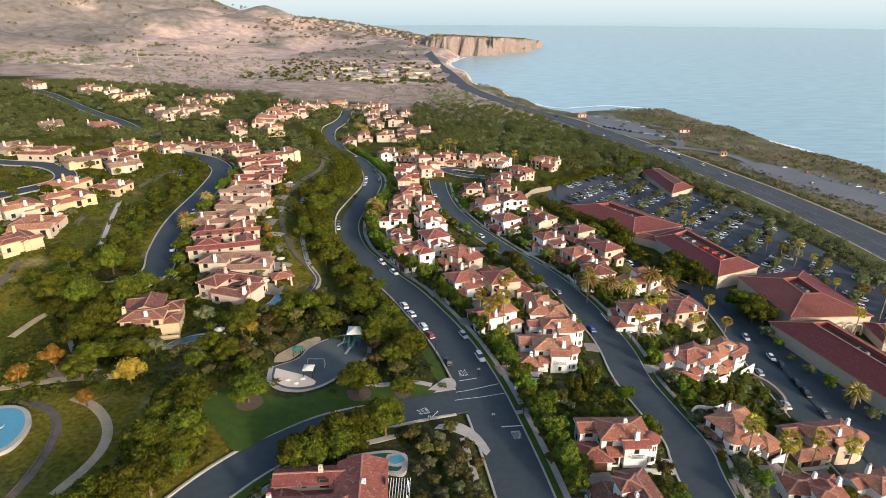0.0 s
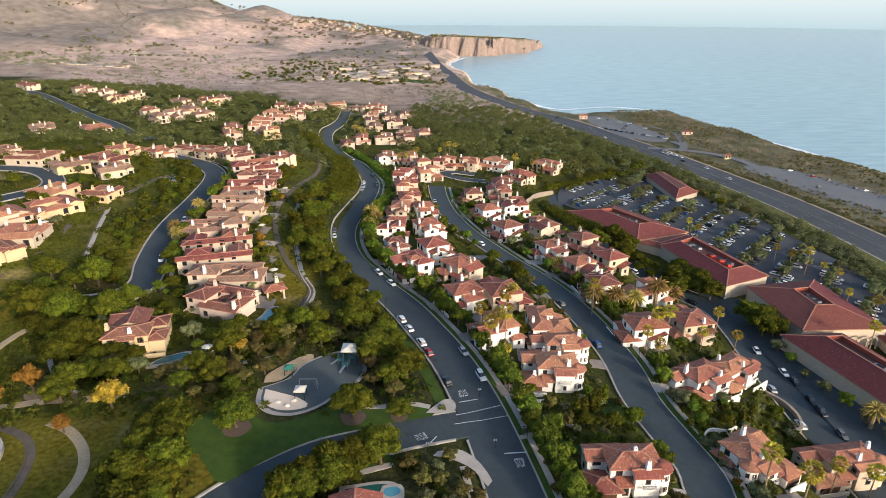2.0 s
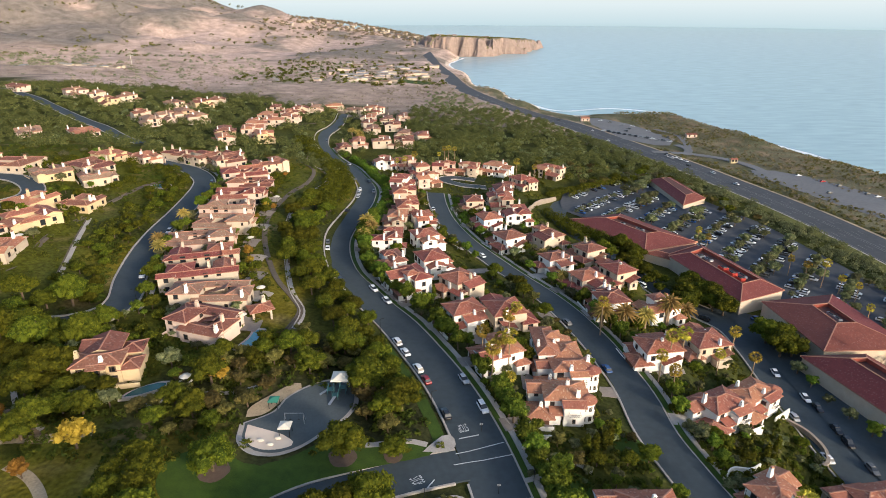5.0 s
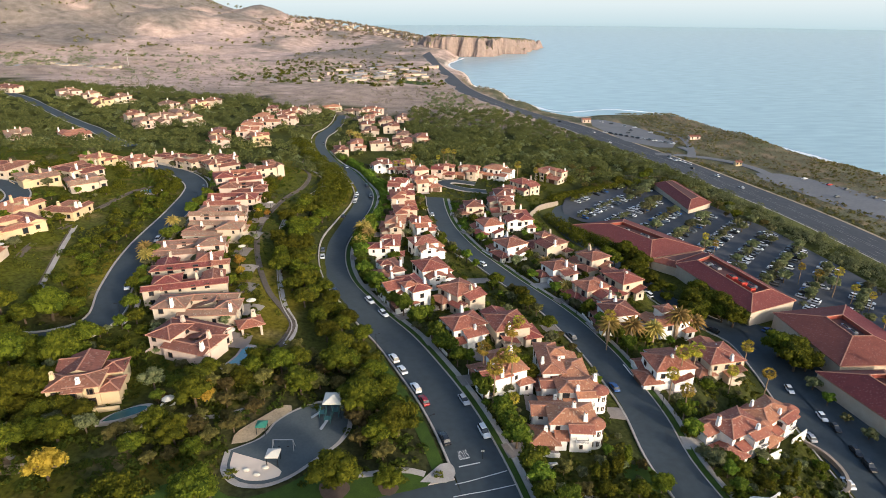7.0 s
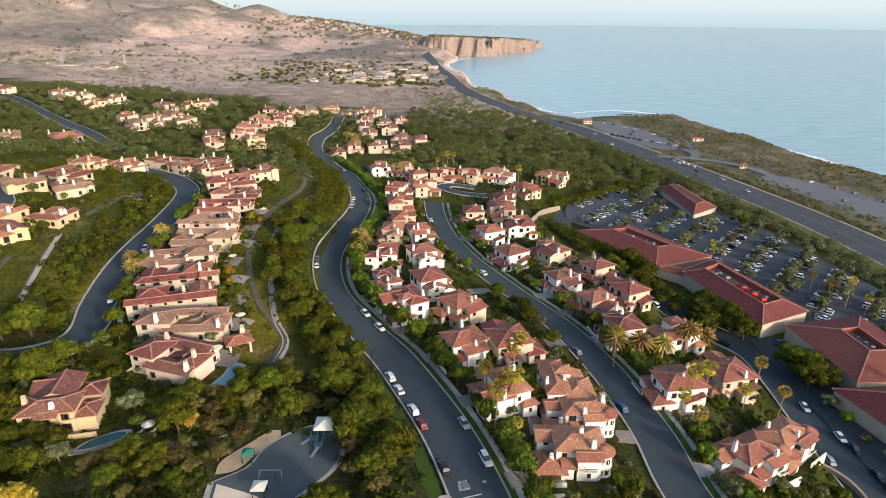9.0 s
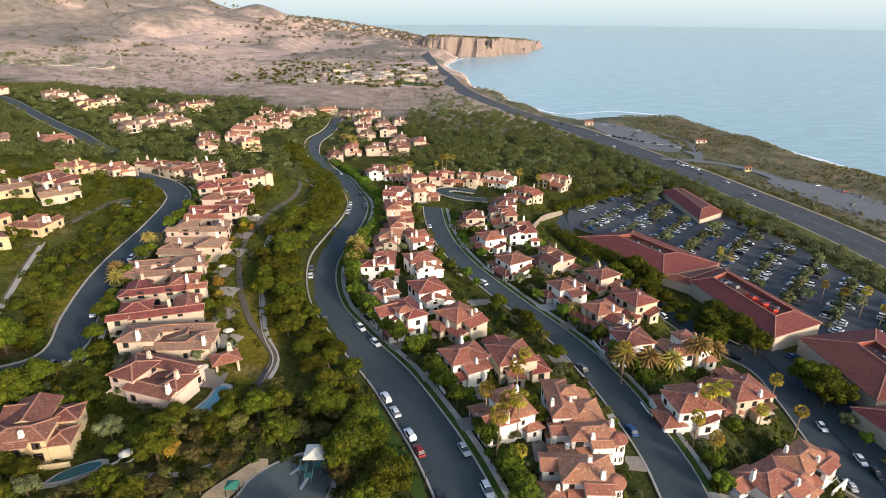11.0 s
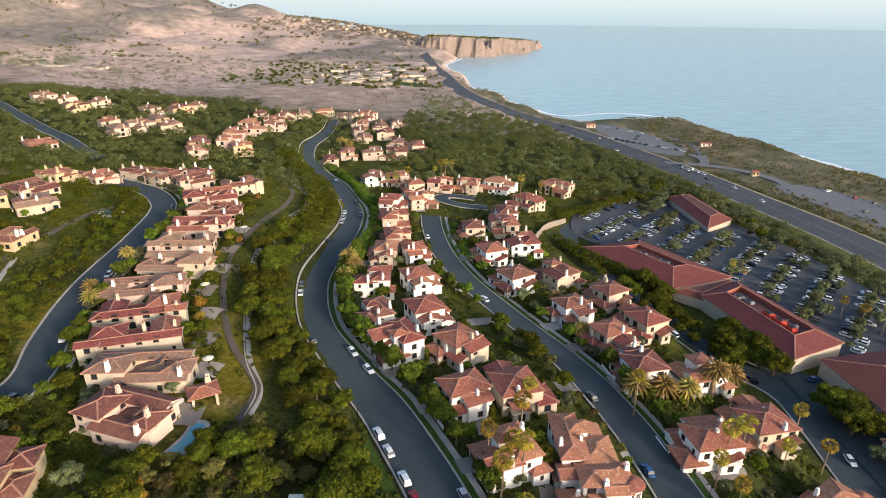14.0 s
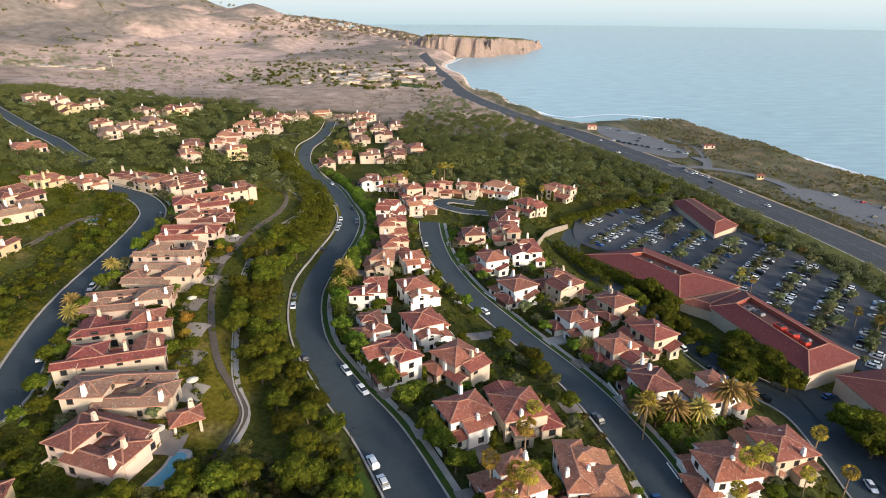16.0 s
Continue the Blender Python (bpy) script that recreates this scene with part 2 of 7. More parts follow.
def stands(m, colour, scale=0.018):
    """Blend another leaf colour into a foliage material, stand by stand."""
    nt = m.node_tree
    mix = [n for n in nt.nodes if n.bl_idname == "ShaderNodeMix"][0]
    hsv = mix.outputs["Result"].links[0].to_socket
    pos = nt.nodes.new("ShaderNodeNewGeometry").outputs["Position"]
    n = nt.nodes.new("ShaderNodeTexNoise")
    n.inputs["Scale"].default_value, n.inputs["Detail"].default_value = scale, 3
    nt.links.new(pos, n.inputs["Vector"])
    mr = nt.nodes.new("ShaderNodeMapRange")
    mr.inputs["From Min"].default_value, mr.inputs["From Max"].default_value = 0.42, 0.62
    mr.inputs["To Max"].default_value = 0.75
    nt.links.new(n.outputs["Fac"], mr.inputs["Value"])
    two = nt.nodes.new("ShaderNodeMix")
    two.data_type = "RGBA"
    nt.links.new(mr.outputs["Result"], two.inputs["Factor"])
    nt.links.new(mix.outputs["Result"], two.inputs["A"])
    two.inputs["B"].default_value = (*colour, 1)
    nt.links.new(two.outputs["Result"], hsv)


stands(M_FARLEAF, (0.085, 0.095, 0.032))
stands(M_HEDGE, (0.045, 0.070, 0.012), 0.05)
M_SCRUB = leaf_mat("dry scrub", (0.16, 0.14, 0.08), (0.30, 0.25, 0.15), 0.1)
M_ROCK = mat("sandstone cliff", (0.285, 0.212, 0.18), (0.20, 0.155, 0.135), 0.02, 0.95, 0.6, 8, where="World")
M_SAND = mat("beach sand", (0.66, 0.55, 0.45), (0.55, 0.45, 0.36), 0.05, 0.95, where="World")
M_TYRE = mat("tyre rubber", (0.02, 0.02, 0.02), rough=0.9)
M_CARGLASS = mat("car glass", (0.02, 0.025, 0.03), rough=0.06, spec=0.7)
M_CARS = [mat(n + " car paint", c, rough=0.25, spec=0.6) for n, c in
          (("white", (0.78, 0.78, 0.78)), ("silver", (0.45, 0.46, 0.48)), ("black", (0.02, 0.02, 0.023)), ("grey", (0.12, 0.125, 0.13)), ("red", (0.30, 0.015, 0.02)), ("blue", (0.03, 0.09, 0.25)))]
M_STEEL = mat("galvanised steel", (0.42, 0.43, 0.44), rough=0.45, metal=0.7)
M_REDPAINT = mat("red painted steel", (0.5, 0.05, 0.03), (0.4, 0.04, 0.03), rough=0.5)
M_CANVAS = mat("cream canvas", (0.72, 0.66, 0.55), (0.62, 0.57, 0.47), 1.0, 0.9)
M_GREEN = mat("green canvas", (0.04, 0.20, 0.14), rough=0.8)
M_RUBBER = mat("grey play surface", (0.085, 0.102, 0.106), (0.066, 0.080, 0.084), 0.3, 0.95, where="World")
M_WHITE = mat("white paint", (0.78, 0.77, 0.74), rough=0.6)
M_FOAM = mat("breaking foam", (0.8, 0.82, 0.82), (0.6, 0.66, 0.68), 0.1, 0.9, where="World")


# ---- the lie of the land: cross sections of the slope, x and height, at stations along y ----
SECTIONS = {
    -150: [(-400, 60), (-150, 48), (-60, 41), (20, 36), (60, 33), (95, 26), (112, 17), (200, 15), (330, 12), (420, 9), (520, 7), (620, -4)],
    60: [(-400, 60), (-150, 47), (-90, 43), (-40, 39), (20, 35.5), (55, 32), (85, 27), (104, 16), (200, 15), (300, 12), (380, 9), (470, 8), (560, -4)],
    140: [(-400, 62), (-170, 50), (-110, 42), (-65, 42), (-36, 38.5), (5, 36), (35, 33), (75, 28), (102, 15.5), (200, 14), (285, 12), (350, 9), (440, 8), (500, -4)],
    205: [(-400, 64), (-150, 53), (-122, 46), (-104, 44), (-62, 45), (-44, 41), (-19, 35), (12, 34), (42, 30), (78, 26), (100, 15.5), (190, 14), (270, 12), (320, 10), (388, 10), (416, -4)],
    260: [(-400, 62), (-165, 55), (-136, 48), (-116, 47), (-72, 46.5), (-60, 44), (-44, 35.5), (-5, 33), (28, 28), (70, 25), (93, 16), (180, 14), (250, 12), (300, 10), (372, 10), (400, -4)],
    340: [(-420, 60), (-190, 56), (-150, 49), (-124, 48), (-84, 47.5), (-66, 43), (-46, 33.5), (-8, 31), (18, 27), (52, 24), (66, 17), (160, 14), (232, 12), (290, 10), (362, 10), (390, -4)],
    450: [(-450, 56), (-260, 48), (-190, 44), (-130, 43), (-100, 38), (-74, 26.5), (-20, 26), (40, 22), (80, 19), (130, 13), (205, 11), (270, 10), (346, 10), (372, -4)],
    640: [(-700, 55), (-360, 50), (-250, 40), (-150, 33), (-93, 22), (-20, 20), (60, 16), (130, 11), (180, 10), (240, 10), (312, 9.5), (338, -4)],
    705: [(-800, 52), (-400, 45), (-250, 36), (-100, 21), (-20, 19), (60, 15), (120, 10), (180, 10), (292, 9.5), (316, -4)],
    765: [(-900, 48), (-420, 40), (-250, 32), (-100, 20), (-20, 18), (60, 14), (112, 10), (140, 7), (172, 4), (200, 8.5), (284, 9), (304, -4)],
    812: [(-950, 45), (-460, 37), (-250, 29), (-100, 19), (0, 16), (60, 13), (95, 10), (128, 5), (150, 0.8), (168, -3), (220, -4)],
    850: [(-1000, 42), (-500, 34), (-250, 26), (-100, 18), (20, 15), (75, 11), (116, 9.5), (128, 2), (142, -4)],
    950: [(-1200, 40), (-600, 30), (-300, 22), (-100, 16), (10, 13), (60, 11), (86, 9), (96, 2), (110, -4)],
    1150: [(-1800, 55), (-700, 34), (-300, 18), (-60, 14), (20, 12.5), (40, 9), (50, 1.5), (62, -4)],
    1500: [(-2500, 80), (-900, 50), (-300, 24), (-40, 15), (-10, 9), (2, 3), (14, 0.5), (32, -4)],
    1800: [(-2800, 90), (-900, 60), (-300, 32), (-60, 24), (20, 22), (40, 3), (60, -4)],
    2300: [(-2800, 90), (-900, 56), (-520, 44), (-330, 40), (-120, 26), (-40, 10), (20, -4)],
    2750: [(-2800, 60), (-1500, 20), (-900, 0), (-700, -6), (0, -8)],
}
HILLS = [(-1300, 2300, 480, 420, 200), (-2050, 1800, 600, 600, 190), (-620, 2200, 300, 300, 34), (-300, 2250, 230, 250, 14)]


YS = np.array(sorted(SECTIONS), float)
def smooth(s): return s * s * (3 - 2 * s)
def section(k, x):
    p = np.array(SECTIONS[k], float)
    return np.interp(x, p[:, 0], p[:, 1])
def height(x, y):
    x = np.asarray(x, float); y = np.asarray(y, float)
    i = np.clip(np.searchsorted(YS, y) - 1, 0, len(YS) - 2)
    s = smooth(np.clip((y - YS[i]) / (YS[i + 1] - YS[i]), 0, 1))
    z = np.zeros(np.broadcast(x, y).shape)
    for dx in (-9, -4.5, 0, 4.5, 9):
        zs = np.stack([section(int(k), x + dx) for k in YS])
        a = np.take_along_axis(zs, np.broadcast_to(i, z.shape)[None], 0)[0]
        b = np.take_along_axis(zs, np.broadcast_to(i + 1, z.shape)[None], 0)[0]
        z = z + (a * (1 - s) + b * s) / 5
    for hx, hy, sx, sy, h in HILLS:
        z = z + h * np.exp(-((x - hx) / sx) ** 2 - ((y - hy) / sy) ** 2)
    return z


PADS = []


def padded(x, y, z, gap=None):
    """Heights z with the level building plots worked in: x, y, radius, height."""
    x, y, z = np.asarray(x, float), np.asarray(y, float), np.asarray(z, float)
    for px, py, r, pz in PADS:
        near = (np.abs(x - px) < r + 7) & (np.abs(y - py) < r + 7)
        if not np.any(near):
            continue
        w = smooth(np.clip(1 - (np.hypot(x - px, y - py) - r) / 6, 0, 1)) * near
        if gap is not None:
            w = w * np.clip(gap / 4 - 0.3, 0, 1)
        z = z * (1 - w) + pz * w
    return z


def hgt(x, y):
    return float(height(x, y))


def spline(pts, step=3.0):
    """A smooth line through the points, with a vertex every step metres."""
    p = [np.array(q, float) for q in pts]
    p = [2 * p[0] - p[1]] + p + [2 * p[-1] - p[-2]]
    out = []
    for a, b, c, d in zip(p, p[1:], p[2:], p[3:]):
        n = max(1, int(np.linalg.norm(c - b) / step))
        for k in range(n):
            s = k / n
            out.append(0.5 * (2 * b + (c - a) * s + (2 * a - 5 * b + 4 * c - d) * s * s + (3 * b - a - 3 * c + d) * s ** 3))
    out.append(p[-2])
    return np.array(out)


def side_of(line):
    d = np.gradient(line, axis=0)
    d /= np.linalg.norm(d, axis=1)[:, None] + 1e-9
    return np.stack([d[:, 1], -d[:, 0]], 1)


MAIN = spline([(22, 60), (18, 95.9), (12.4, 126), (7.8, 143.6), (2.5, 159), (-3.9, 173.7), (-13, 192), (-25.2, 210), (-36.6, 231), (-43.6, 262), (-42.6, 295), (-40.5, 330), (-42.3, 354), (-51, 381), (-65, 423), (-84, 458), (-91, 478), (-96, 515), (-97, 560), (-100, 620), (-104, 665)])
MAIN = MAIN - side_of(MAIN) * 0.8
SIDE = spline([(5, 128), (-5, 124.5), (-14, 120.7), (-27, 114.6), (-36, 107.3), (-43, 99.5), (-50, 88), (-58, 70)])
RIGHT = spline([(58, 80), (58.8, 107), (60, 118), (57.5, 130), (54.5, 145), (54.4, 162), (52.5, 178), (49, 196), (39.8, 222), (25.6, 252), (12.0, 277), (2.8, 305), (-1.8, 333), (-3.5, 356)])
LEFT = spline([(-119, 174), (-110, 177), (-102, 183.5), (-100.5, 193), (-105.5, 208), (-109.5, 226), (-111.5, 243), (-113, 268), (-115, 290), (-117.5, 308), (-122, 321), (-134, 336), (-149, 345), (-172, 352)])
UPPER = spline([(-190, 400), (-245, 460), (-275, 487), (-343, 555), (-412, 620), (-520, 700)])
LOOP = spline([(-190, 240), (-176, 268), (-196, 292), (-236, 300), (-280, 330)])
COURT = spline([(28, 384), (14, 384), (4, 390), (2, 398), (8, 404), (22, 402)])
HIGHWAY = spline([(236, 150), (234, 240), (232, 300), (226, 352), (217.5, 404), (204.5, 458), (186.5, 525), (160, 610), (135, 685), (92, 770), (60, 860), (32, 970), (10, 1150), (-18, 1430), (-40, 1620), (-60, 1760)], 6)
SERVICE = spline([(112, 60), (110, 140), (111, 180), (113, 205), (112, 226), (98, 244), (86, 268), (76, 300), (66, 328), (65, 348), (70, 366), (82, 380)])
# the two long streets grow narrower uphill
MAIN_W = np.interp(MAIN[:, 1], [195, 228], [12.0, 9.8])
RIGHT_W = np.interp(RIGHT[:, 1], [195, 240], [10.8, 9.3])
# (line, width, material, kerbs)
STREETS = [("street", MAIN, MAIN_W, M_ROAD, True), ("street", SIDE, 9.5, M_ROAD, True), ("street", RIGHT, RIGHT_W, M_ROAD, True), ("street", LEFT, 9.6, M_ROAD, True), ("street", UPPER, 8.5, M_ROAD, True), ("street", LOOP, 8.5, M_ROAD, True), ("street", COURT, 8.0, M_ROAD, True), ("highway", HIGHWAY, 28.5, M_HIGHWAY, False), ("service_road", SERVICE, 13.0, M_ROAD, True)]
COASTLOT = spline([(330, 280), (302, 335), (282, 388), (266, 440), (252, 485), (232, 528), (212, 575), (198, 625), (182, 692)])
ROAD_PTS = np.concatenate([np.column_stack([l, np.broadcast_to(w, len(l)) / 2]) for _, l, w, _, _ in STREETS + [(0, COASTLOT, 24.0, 0, 0)]])
LINES = np.concatenate([l for _, l, _, _, _ in STREETS])


def road_z(x, y):
    """Height of the road surface: streets are graded half way to level across."""
    k = int(np.argmin(np.hypot(LINES[:, 0] - x, LINES[:, 1] - y)))
    return 0.5 * hgt(x, y) + 0.5 * float(height(*LINES[k]))


def road_gap(x, y):
    """Distance from the nearest road's edge; negative on the road."""
    x, y = np.atleast_1d(np.asarray(x, float)), np.atleast_1d(np.asarray(y, float))
    best = np.full(x.shape, 1e9)
    for k in range(0, len(x), 4000):
        d = np.hypot(x[k:k + 4000, None] - ROAD_PTS[None, :, 0], y[k:k + 4000, None] - ROAD_PTS[None, :, 1]) - ROAD_PTS[None, :, 2]
        best[k:k + 4000] = d.min(1)
    return best


def mesh_ob(name, verts, faces, materials, smooth=False):
    me = bpy.data.meshes.new(name)
    me.from_pydata([tuple(v) for v in verts], [], faces)
    for m in materials if isinstance(materials, (list, tuple)) else [materials]:
        me.materials.append(m)
    if smooth:
        me.polygons.foreach_set("use_smooth", [True] * len(me.polygons))
    me.update()
    return new(name, me)


def fbm(x, y, scale, seed=0):
    return np.array([noise.fractal((a / scale + seed, b / scale, seed * 1.7), 1.0, 2.0, 4) for a, b in zip(x.ravel(), y.ravel())]).reshape(x.shape)


def graded(lo, hi, step, far_lo, far_hi):
    mid = list(np.arange(lo, hi + step, step))
    s, v = step, lo
    left = []
    while v > far_lo:
        s = min(s * 1.09, 30)
        v -= s
        left.append(v)
    s, v, right = step, mid[-1], []
    while v < far_hi:
        s = min(s * 1.09, 30)
        v += s
        right.append(v)
    return np.array(left[::-1] + mid + right)


# ground: one sheet to the horizon
gx, gy = graded(-250, 250, 4.0, -3300, 900), graded(60, 480, 4.0, -250, 4600)
X, Y = np.meshgrid(gx, gy)
Z = height(X, Y)
rough_land = np.clip((Y - 620) / 500, 0, 1) * np.clip((-X + 100) / 300, 0, 1)
NL = fbm(X, Y, 260.0, 3)
RG = 1 - np.abs(fbm(X, Y, 190.0, 5)) * 2.2
Z = Z + rough_land * (NL * 11 + RG * 4 - 3) * np.clip(Z / 25, 0, 2.6) * np.clip((Z - 4) / 12, 0, 1)
gap = road_gap(X.ravel(), Y.ravel()).reshape(X.shape)
Z = Z - 0.45 * np.clip(1 - gap / 4.0, 0, 1)
NF = fbm(X, Y, 34.0, 9)
NS = fbm(X, Y, 9.0, 11)


def tint(base, colour, weight):
    w = np.clip(weight, 0, 1)[..., None]
    return base * (1 - w) + np.array(colour) * w


COL = np.ones((*X.shape, 3)) * np.array((0.046, 0.052, 0.016))
COL = tint(COL, (0.075, 0.076, 0.016), (NF + 0.25) * 2)
COL = tint(COL, (0.05, 0.052, 0.02), (X > -125) & (X < 5) & (Y < 178))
slope = (X < -46 - 0.02 * (Y - 250)) & (Y < 400)
COL = tint(COL, (0.080, 0.083, 0.012), slope * np.clip(NF * 2.0 + 0.85, 0, 1))
COL = tint(COL, (0.150, 0.120, 0.016), slope * np.clip(fbm(X, Y, 48.0, 31) * 4 - 0.3, 0, 0.75))
COL = tint(COL, (0.22, 0.165, 0.07), slope * np.clip(NS * 4 - 1.8, 0, 0.7))
# far land: dry earth and scrub colours, with haze paled into them
dry = np.clip((Y - 640 + 0.35 * X) / 40 + NF * 2, 0, 1)
COL = tint(COL, (0.49, 0.36, 0.30), dry)
COL = tint(COL, (0.315, 0.24, 0.19), dry * np.clip(NL * 4 + NF * 3.0 - RG * 1.6 + 0.75, 0, 0.85))
COL = tint(COL, (0.20, 0.165, 0.135), dry * np.clip(1 - (Y - 690 + 0.3 * X) / 70, 0, 1) * 0.6)
hill = dry * np.clip((Y - 1330 - 0.1 * X) / 160, 0, 1)
NB = fbm(X, Y, 430.0, 41)
COL = tint(COL, (0.215, 0.185, 0.158), hill * np.clip(NB * 7 + NL * 2.6 + NF * 1.4 + 0.7, 0, 0.95))
COL = tint(COL, (0.50, 0.37, 0.31), hill * np.clip(-NB * 5 - NL * 2 - 0.7 + NF, 0, 0.85))
coast = np.clip((X - np.interp(Y, HIGHWAY[:, 1], HIGHWAY[:, 0]) - 16) / 6, 0, 1)
COL = tint(COL, (0.155, 0.14, 0.085), coast * np.clip(1 - (Y - 1000) / 200, 0, 1))
COL = tint(COL, (0.10, 0.10, 0.052), coast * np.clip(NF * 4 + 0.2, 0, 0.9) * (Y < 1000))
COL = tint(COL, (0.27, 0.19, 0.12), coast * np.clip(NS * 4 - 1.2, 0, 0.8) * (Y < 1000))
COL = tint(COL, (0.66, 0.55, 0.45), (Z < 2.4 + NS) & (Y > 640))
COL = tint(COL, (0.34, 0.25, 0.17), (Z < 6.0) & (Y <= 640) & (X > 250))
nx, ny = len(gx), len(gy)
idx = np.arange(nx * ny).reshape(ny, nx)
quads = np.stack([idx[:-1, :-1], idx[:-1, 1:], idx[1:, 1:], idx[1:, :-1]], -1).reshape(-1, 4)
keep = Z.ravel()[quads].max(1) > -3.9
ground = mesh_ob("ground", np.stack([X.ravel(), Y.ravel(), Z.ravel()], 1).tolist(), quads[keep].tolist(), M_ZONE, True)
ca = ground.data.color_attributes.new("zone", "FLOAT_COLOR", "POINT")
ca.data.foreach_set("color", np.concatenate([COL.reshape(-1, 3), np.ones((nx * ny, 1))], 1).astype(np.float32).ravel())
tagged(ground, "sloping ground of olive grass, scrub and dry pinkish hills paled for haze", "ground", kind="structure")

sea = mesh_ob("water", [(-3600, -600, 0), (5200, -600, 0), (5200, 4900, 0), (-3600, 4900, 0)], [(0, 1, 2, 3)], M_SEA)
tagged(sea, "pale blue hazy ocean with small ripples", "sea", kind="structure")


def ribbon(name, line, width, material, lift, offset=0.0, depth=0.5, across=4, kind="structure", label="", category="", closed_ends=True):
    """A strip of even width along a line, laid on the ground, with edges that go down into it."""
    n = side_of(line)
    width, offset = np.broadcast_to(width, len(line)), np.broadcast_to(offset, len(line))
    rows = [line + n * (width * u + offset)[:, None] for u in np.linspace(-0.5, 0.5, across + 1)]
    rows = [rows[0]] + rows + [rows[-1]]
    verts, faces = [], []
    zc = height(line[:, 0] + n[:, 0] * offset, line[:, 1] + n[:, 1] * offset)
    for k, r in enumerate(rows):
        z = 0.5 * height(r[:, 0], r[:, 1]) + 0.5 * zc + lift - (depth if k in (0, len(rows) - 1) else 0)
        verts.append(np.column_stack([r, z]))
    m, c = len(line), len(rows)
    v = np.concatenate(verts)
    for k in range(c - 1):
        for i in range(m - 1):
            faces.append((k * m + i, (k + 1) * m + i, (k + 1) * m + i + 1, k * m + i + 1)[::-1])
    ob = mesh_ob(name, v.tolist(), faces, material)
    return tagged(ob, label, category, kind=kind)


for k, (name, line, width, material, kerbed) in enumerate(STREETS):
    lab = {"highway": "wide grey asphalt highway along the coast", "service_road": "dark asphalt service road behind the shops"}.get(name, "dark smooth asphalt residential street")
    ribbon(name, line, width, material, -0.02 * (k % 3), label=lab, category="road", across=6)
    if not kerbed:
        continue
    for s in (-1, 1):
        sel = np.ones(len(line), bool)
        away = s * (np.broadcast_to(width, len(line)) / 2 + 0.3)
        edge = line + side_of(line) * away[:, None]
        for j, (_, other, w2, _, _) in enumerate(STREETS):
            if j != k:
                dd = np.min(np.hypot(edge[:, None, 0] - other[None, :, 0], edge[:, None, 1] - other[None, :, 1]), 1)
                sel &= dd > np.max(w2) / 2 + 0.4
        if name == "service_road":
            sel &= edge[:, 1] < 300
        run = []
        for i in range(len(line) + 1):
            if i < len(line) and sel[i]:
                run.append(i)
            elif len(run) > 2:
                ribbon("kerb", line[run], 0.5, M_CONCRETE, 0.15, away[run], 0.6, 1, label="pale concrete kerb and gutter along the street", category="kerb")
                run = []
            else:
                run = []


# the headland across the bay: a flat-topped sandstone point
hx, hy = np.meshgrid(np.arange(-160, 345, 6.0), np.arange(1640, 2160, 6.0))
ang = radians(47)
hu = (hx - 118) * math.cos(ang) + (hy - 1920) * math.sin(ang)
hv = -(hx - 118) * math.sin(ang) + (hy - 1920) * math.cos(ang)
wob = fbm(hx, hy, 60.0, 21) * 0.30 + fbm(hx, hy, 18.0, 22) * 0.10
rad = np.sqrt((hu / 262) ** 2 + (hv / 120) ** 2) + wob
hz = 44 * np.clip((1.0 - rad) / 0.16, 0, 1) ** 0.7 * (1 - 0.34 * np.clip(hu / 250, -1, 1)) + fbm(hx, hy, 40.0, 23) * 4 - 4
hi = np.arange(hx.size).reshape(hx.shape)
hq = np.stack([hi[:-1, :-1], hi[:-1, 1:], hi[1:, 1:], hi[1:, :-1]], -1).reshape(-1, 4)
hq = hq[hz.ravel()[hq].max(1) > -3.5]
headland = mesh_ob("headland", np.stack([hx.ravel(), hy.ravel(), hz.ravel()], 1).tolist(), hq.tolist(), [M_ROCK, mat("headland scrub", (0.20, 0.16, 0.10), (0.13, 0.11, 0.07), 0.05, 0.95, where="World")], False)
for poly in headland.data.polygons:
    poly.material_index = 1 if poly.normal.z > 0.72 and poly.center.z > 12 else 0
tagged(headland, "flat topped headland with orange sandstone cliffs", "headland", kind="structure")

# a glowing backdrop wall: far sea haze and sky, painted by height
hazem = bpy.data.materials.new("painted haze glow")
hazem.use_nodes = True
hn = hazem.node_tree
hn.nodes.remove(hn.nodes["Principled BSDF"])
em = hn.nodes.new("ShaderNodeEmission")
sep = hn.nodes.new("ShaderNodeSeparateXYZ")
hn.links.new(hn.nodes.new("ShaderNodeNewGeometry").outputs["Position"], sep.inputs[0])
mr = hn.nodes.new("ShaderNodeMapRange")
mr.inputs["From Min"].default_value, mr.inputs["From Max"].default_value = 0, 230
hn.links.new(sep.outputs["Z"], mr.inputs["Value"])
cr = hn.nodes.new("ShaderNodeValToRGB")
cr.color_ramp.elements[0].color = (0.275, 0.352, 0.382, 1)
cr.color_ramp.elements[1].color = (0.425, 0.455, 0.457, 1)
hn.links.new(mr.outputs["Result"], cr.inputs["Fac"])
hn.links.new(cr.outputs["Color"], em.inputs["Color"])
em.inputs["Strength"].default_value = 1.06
hn.links.new(em.outputs[0], hn.nodes["Material Output"].inputs["Surface"])
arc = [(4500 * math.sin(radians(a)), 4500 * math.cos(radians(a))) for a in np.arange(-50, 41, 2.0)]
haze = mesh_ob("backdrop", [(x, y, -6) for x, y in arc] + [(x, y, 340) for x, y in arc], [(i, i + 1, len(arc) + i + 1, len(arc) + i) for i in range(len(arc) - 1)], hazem)
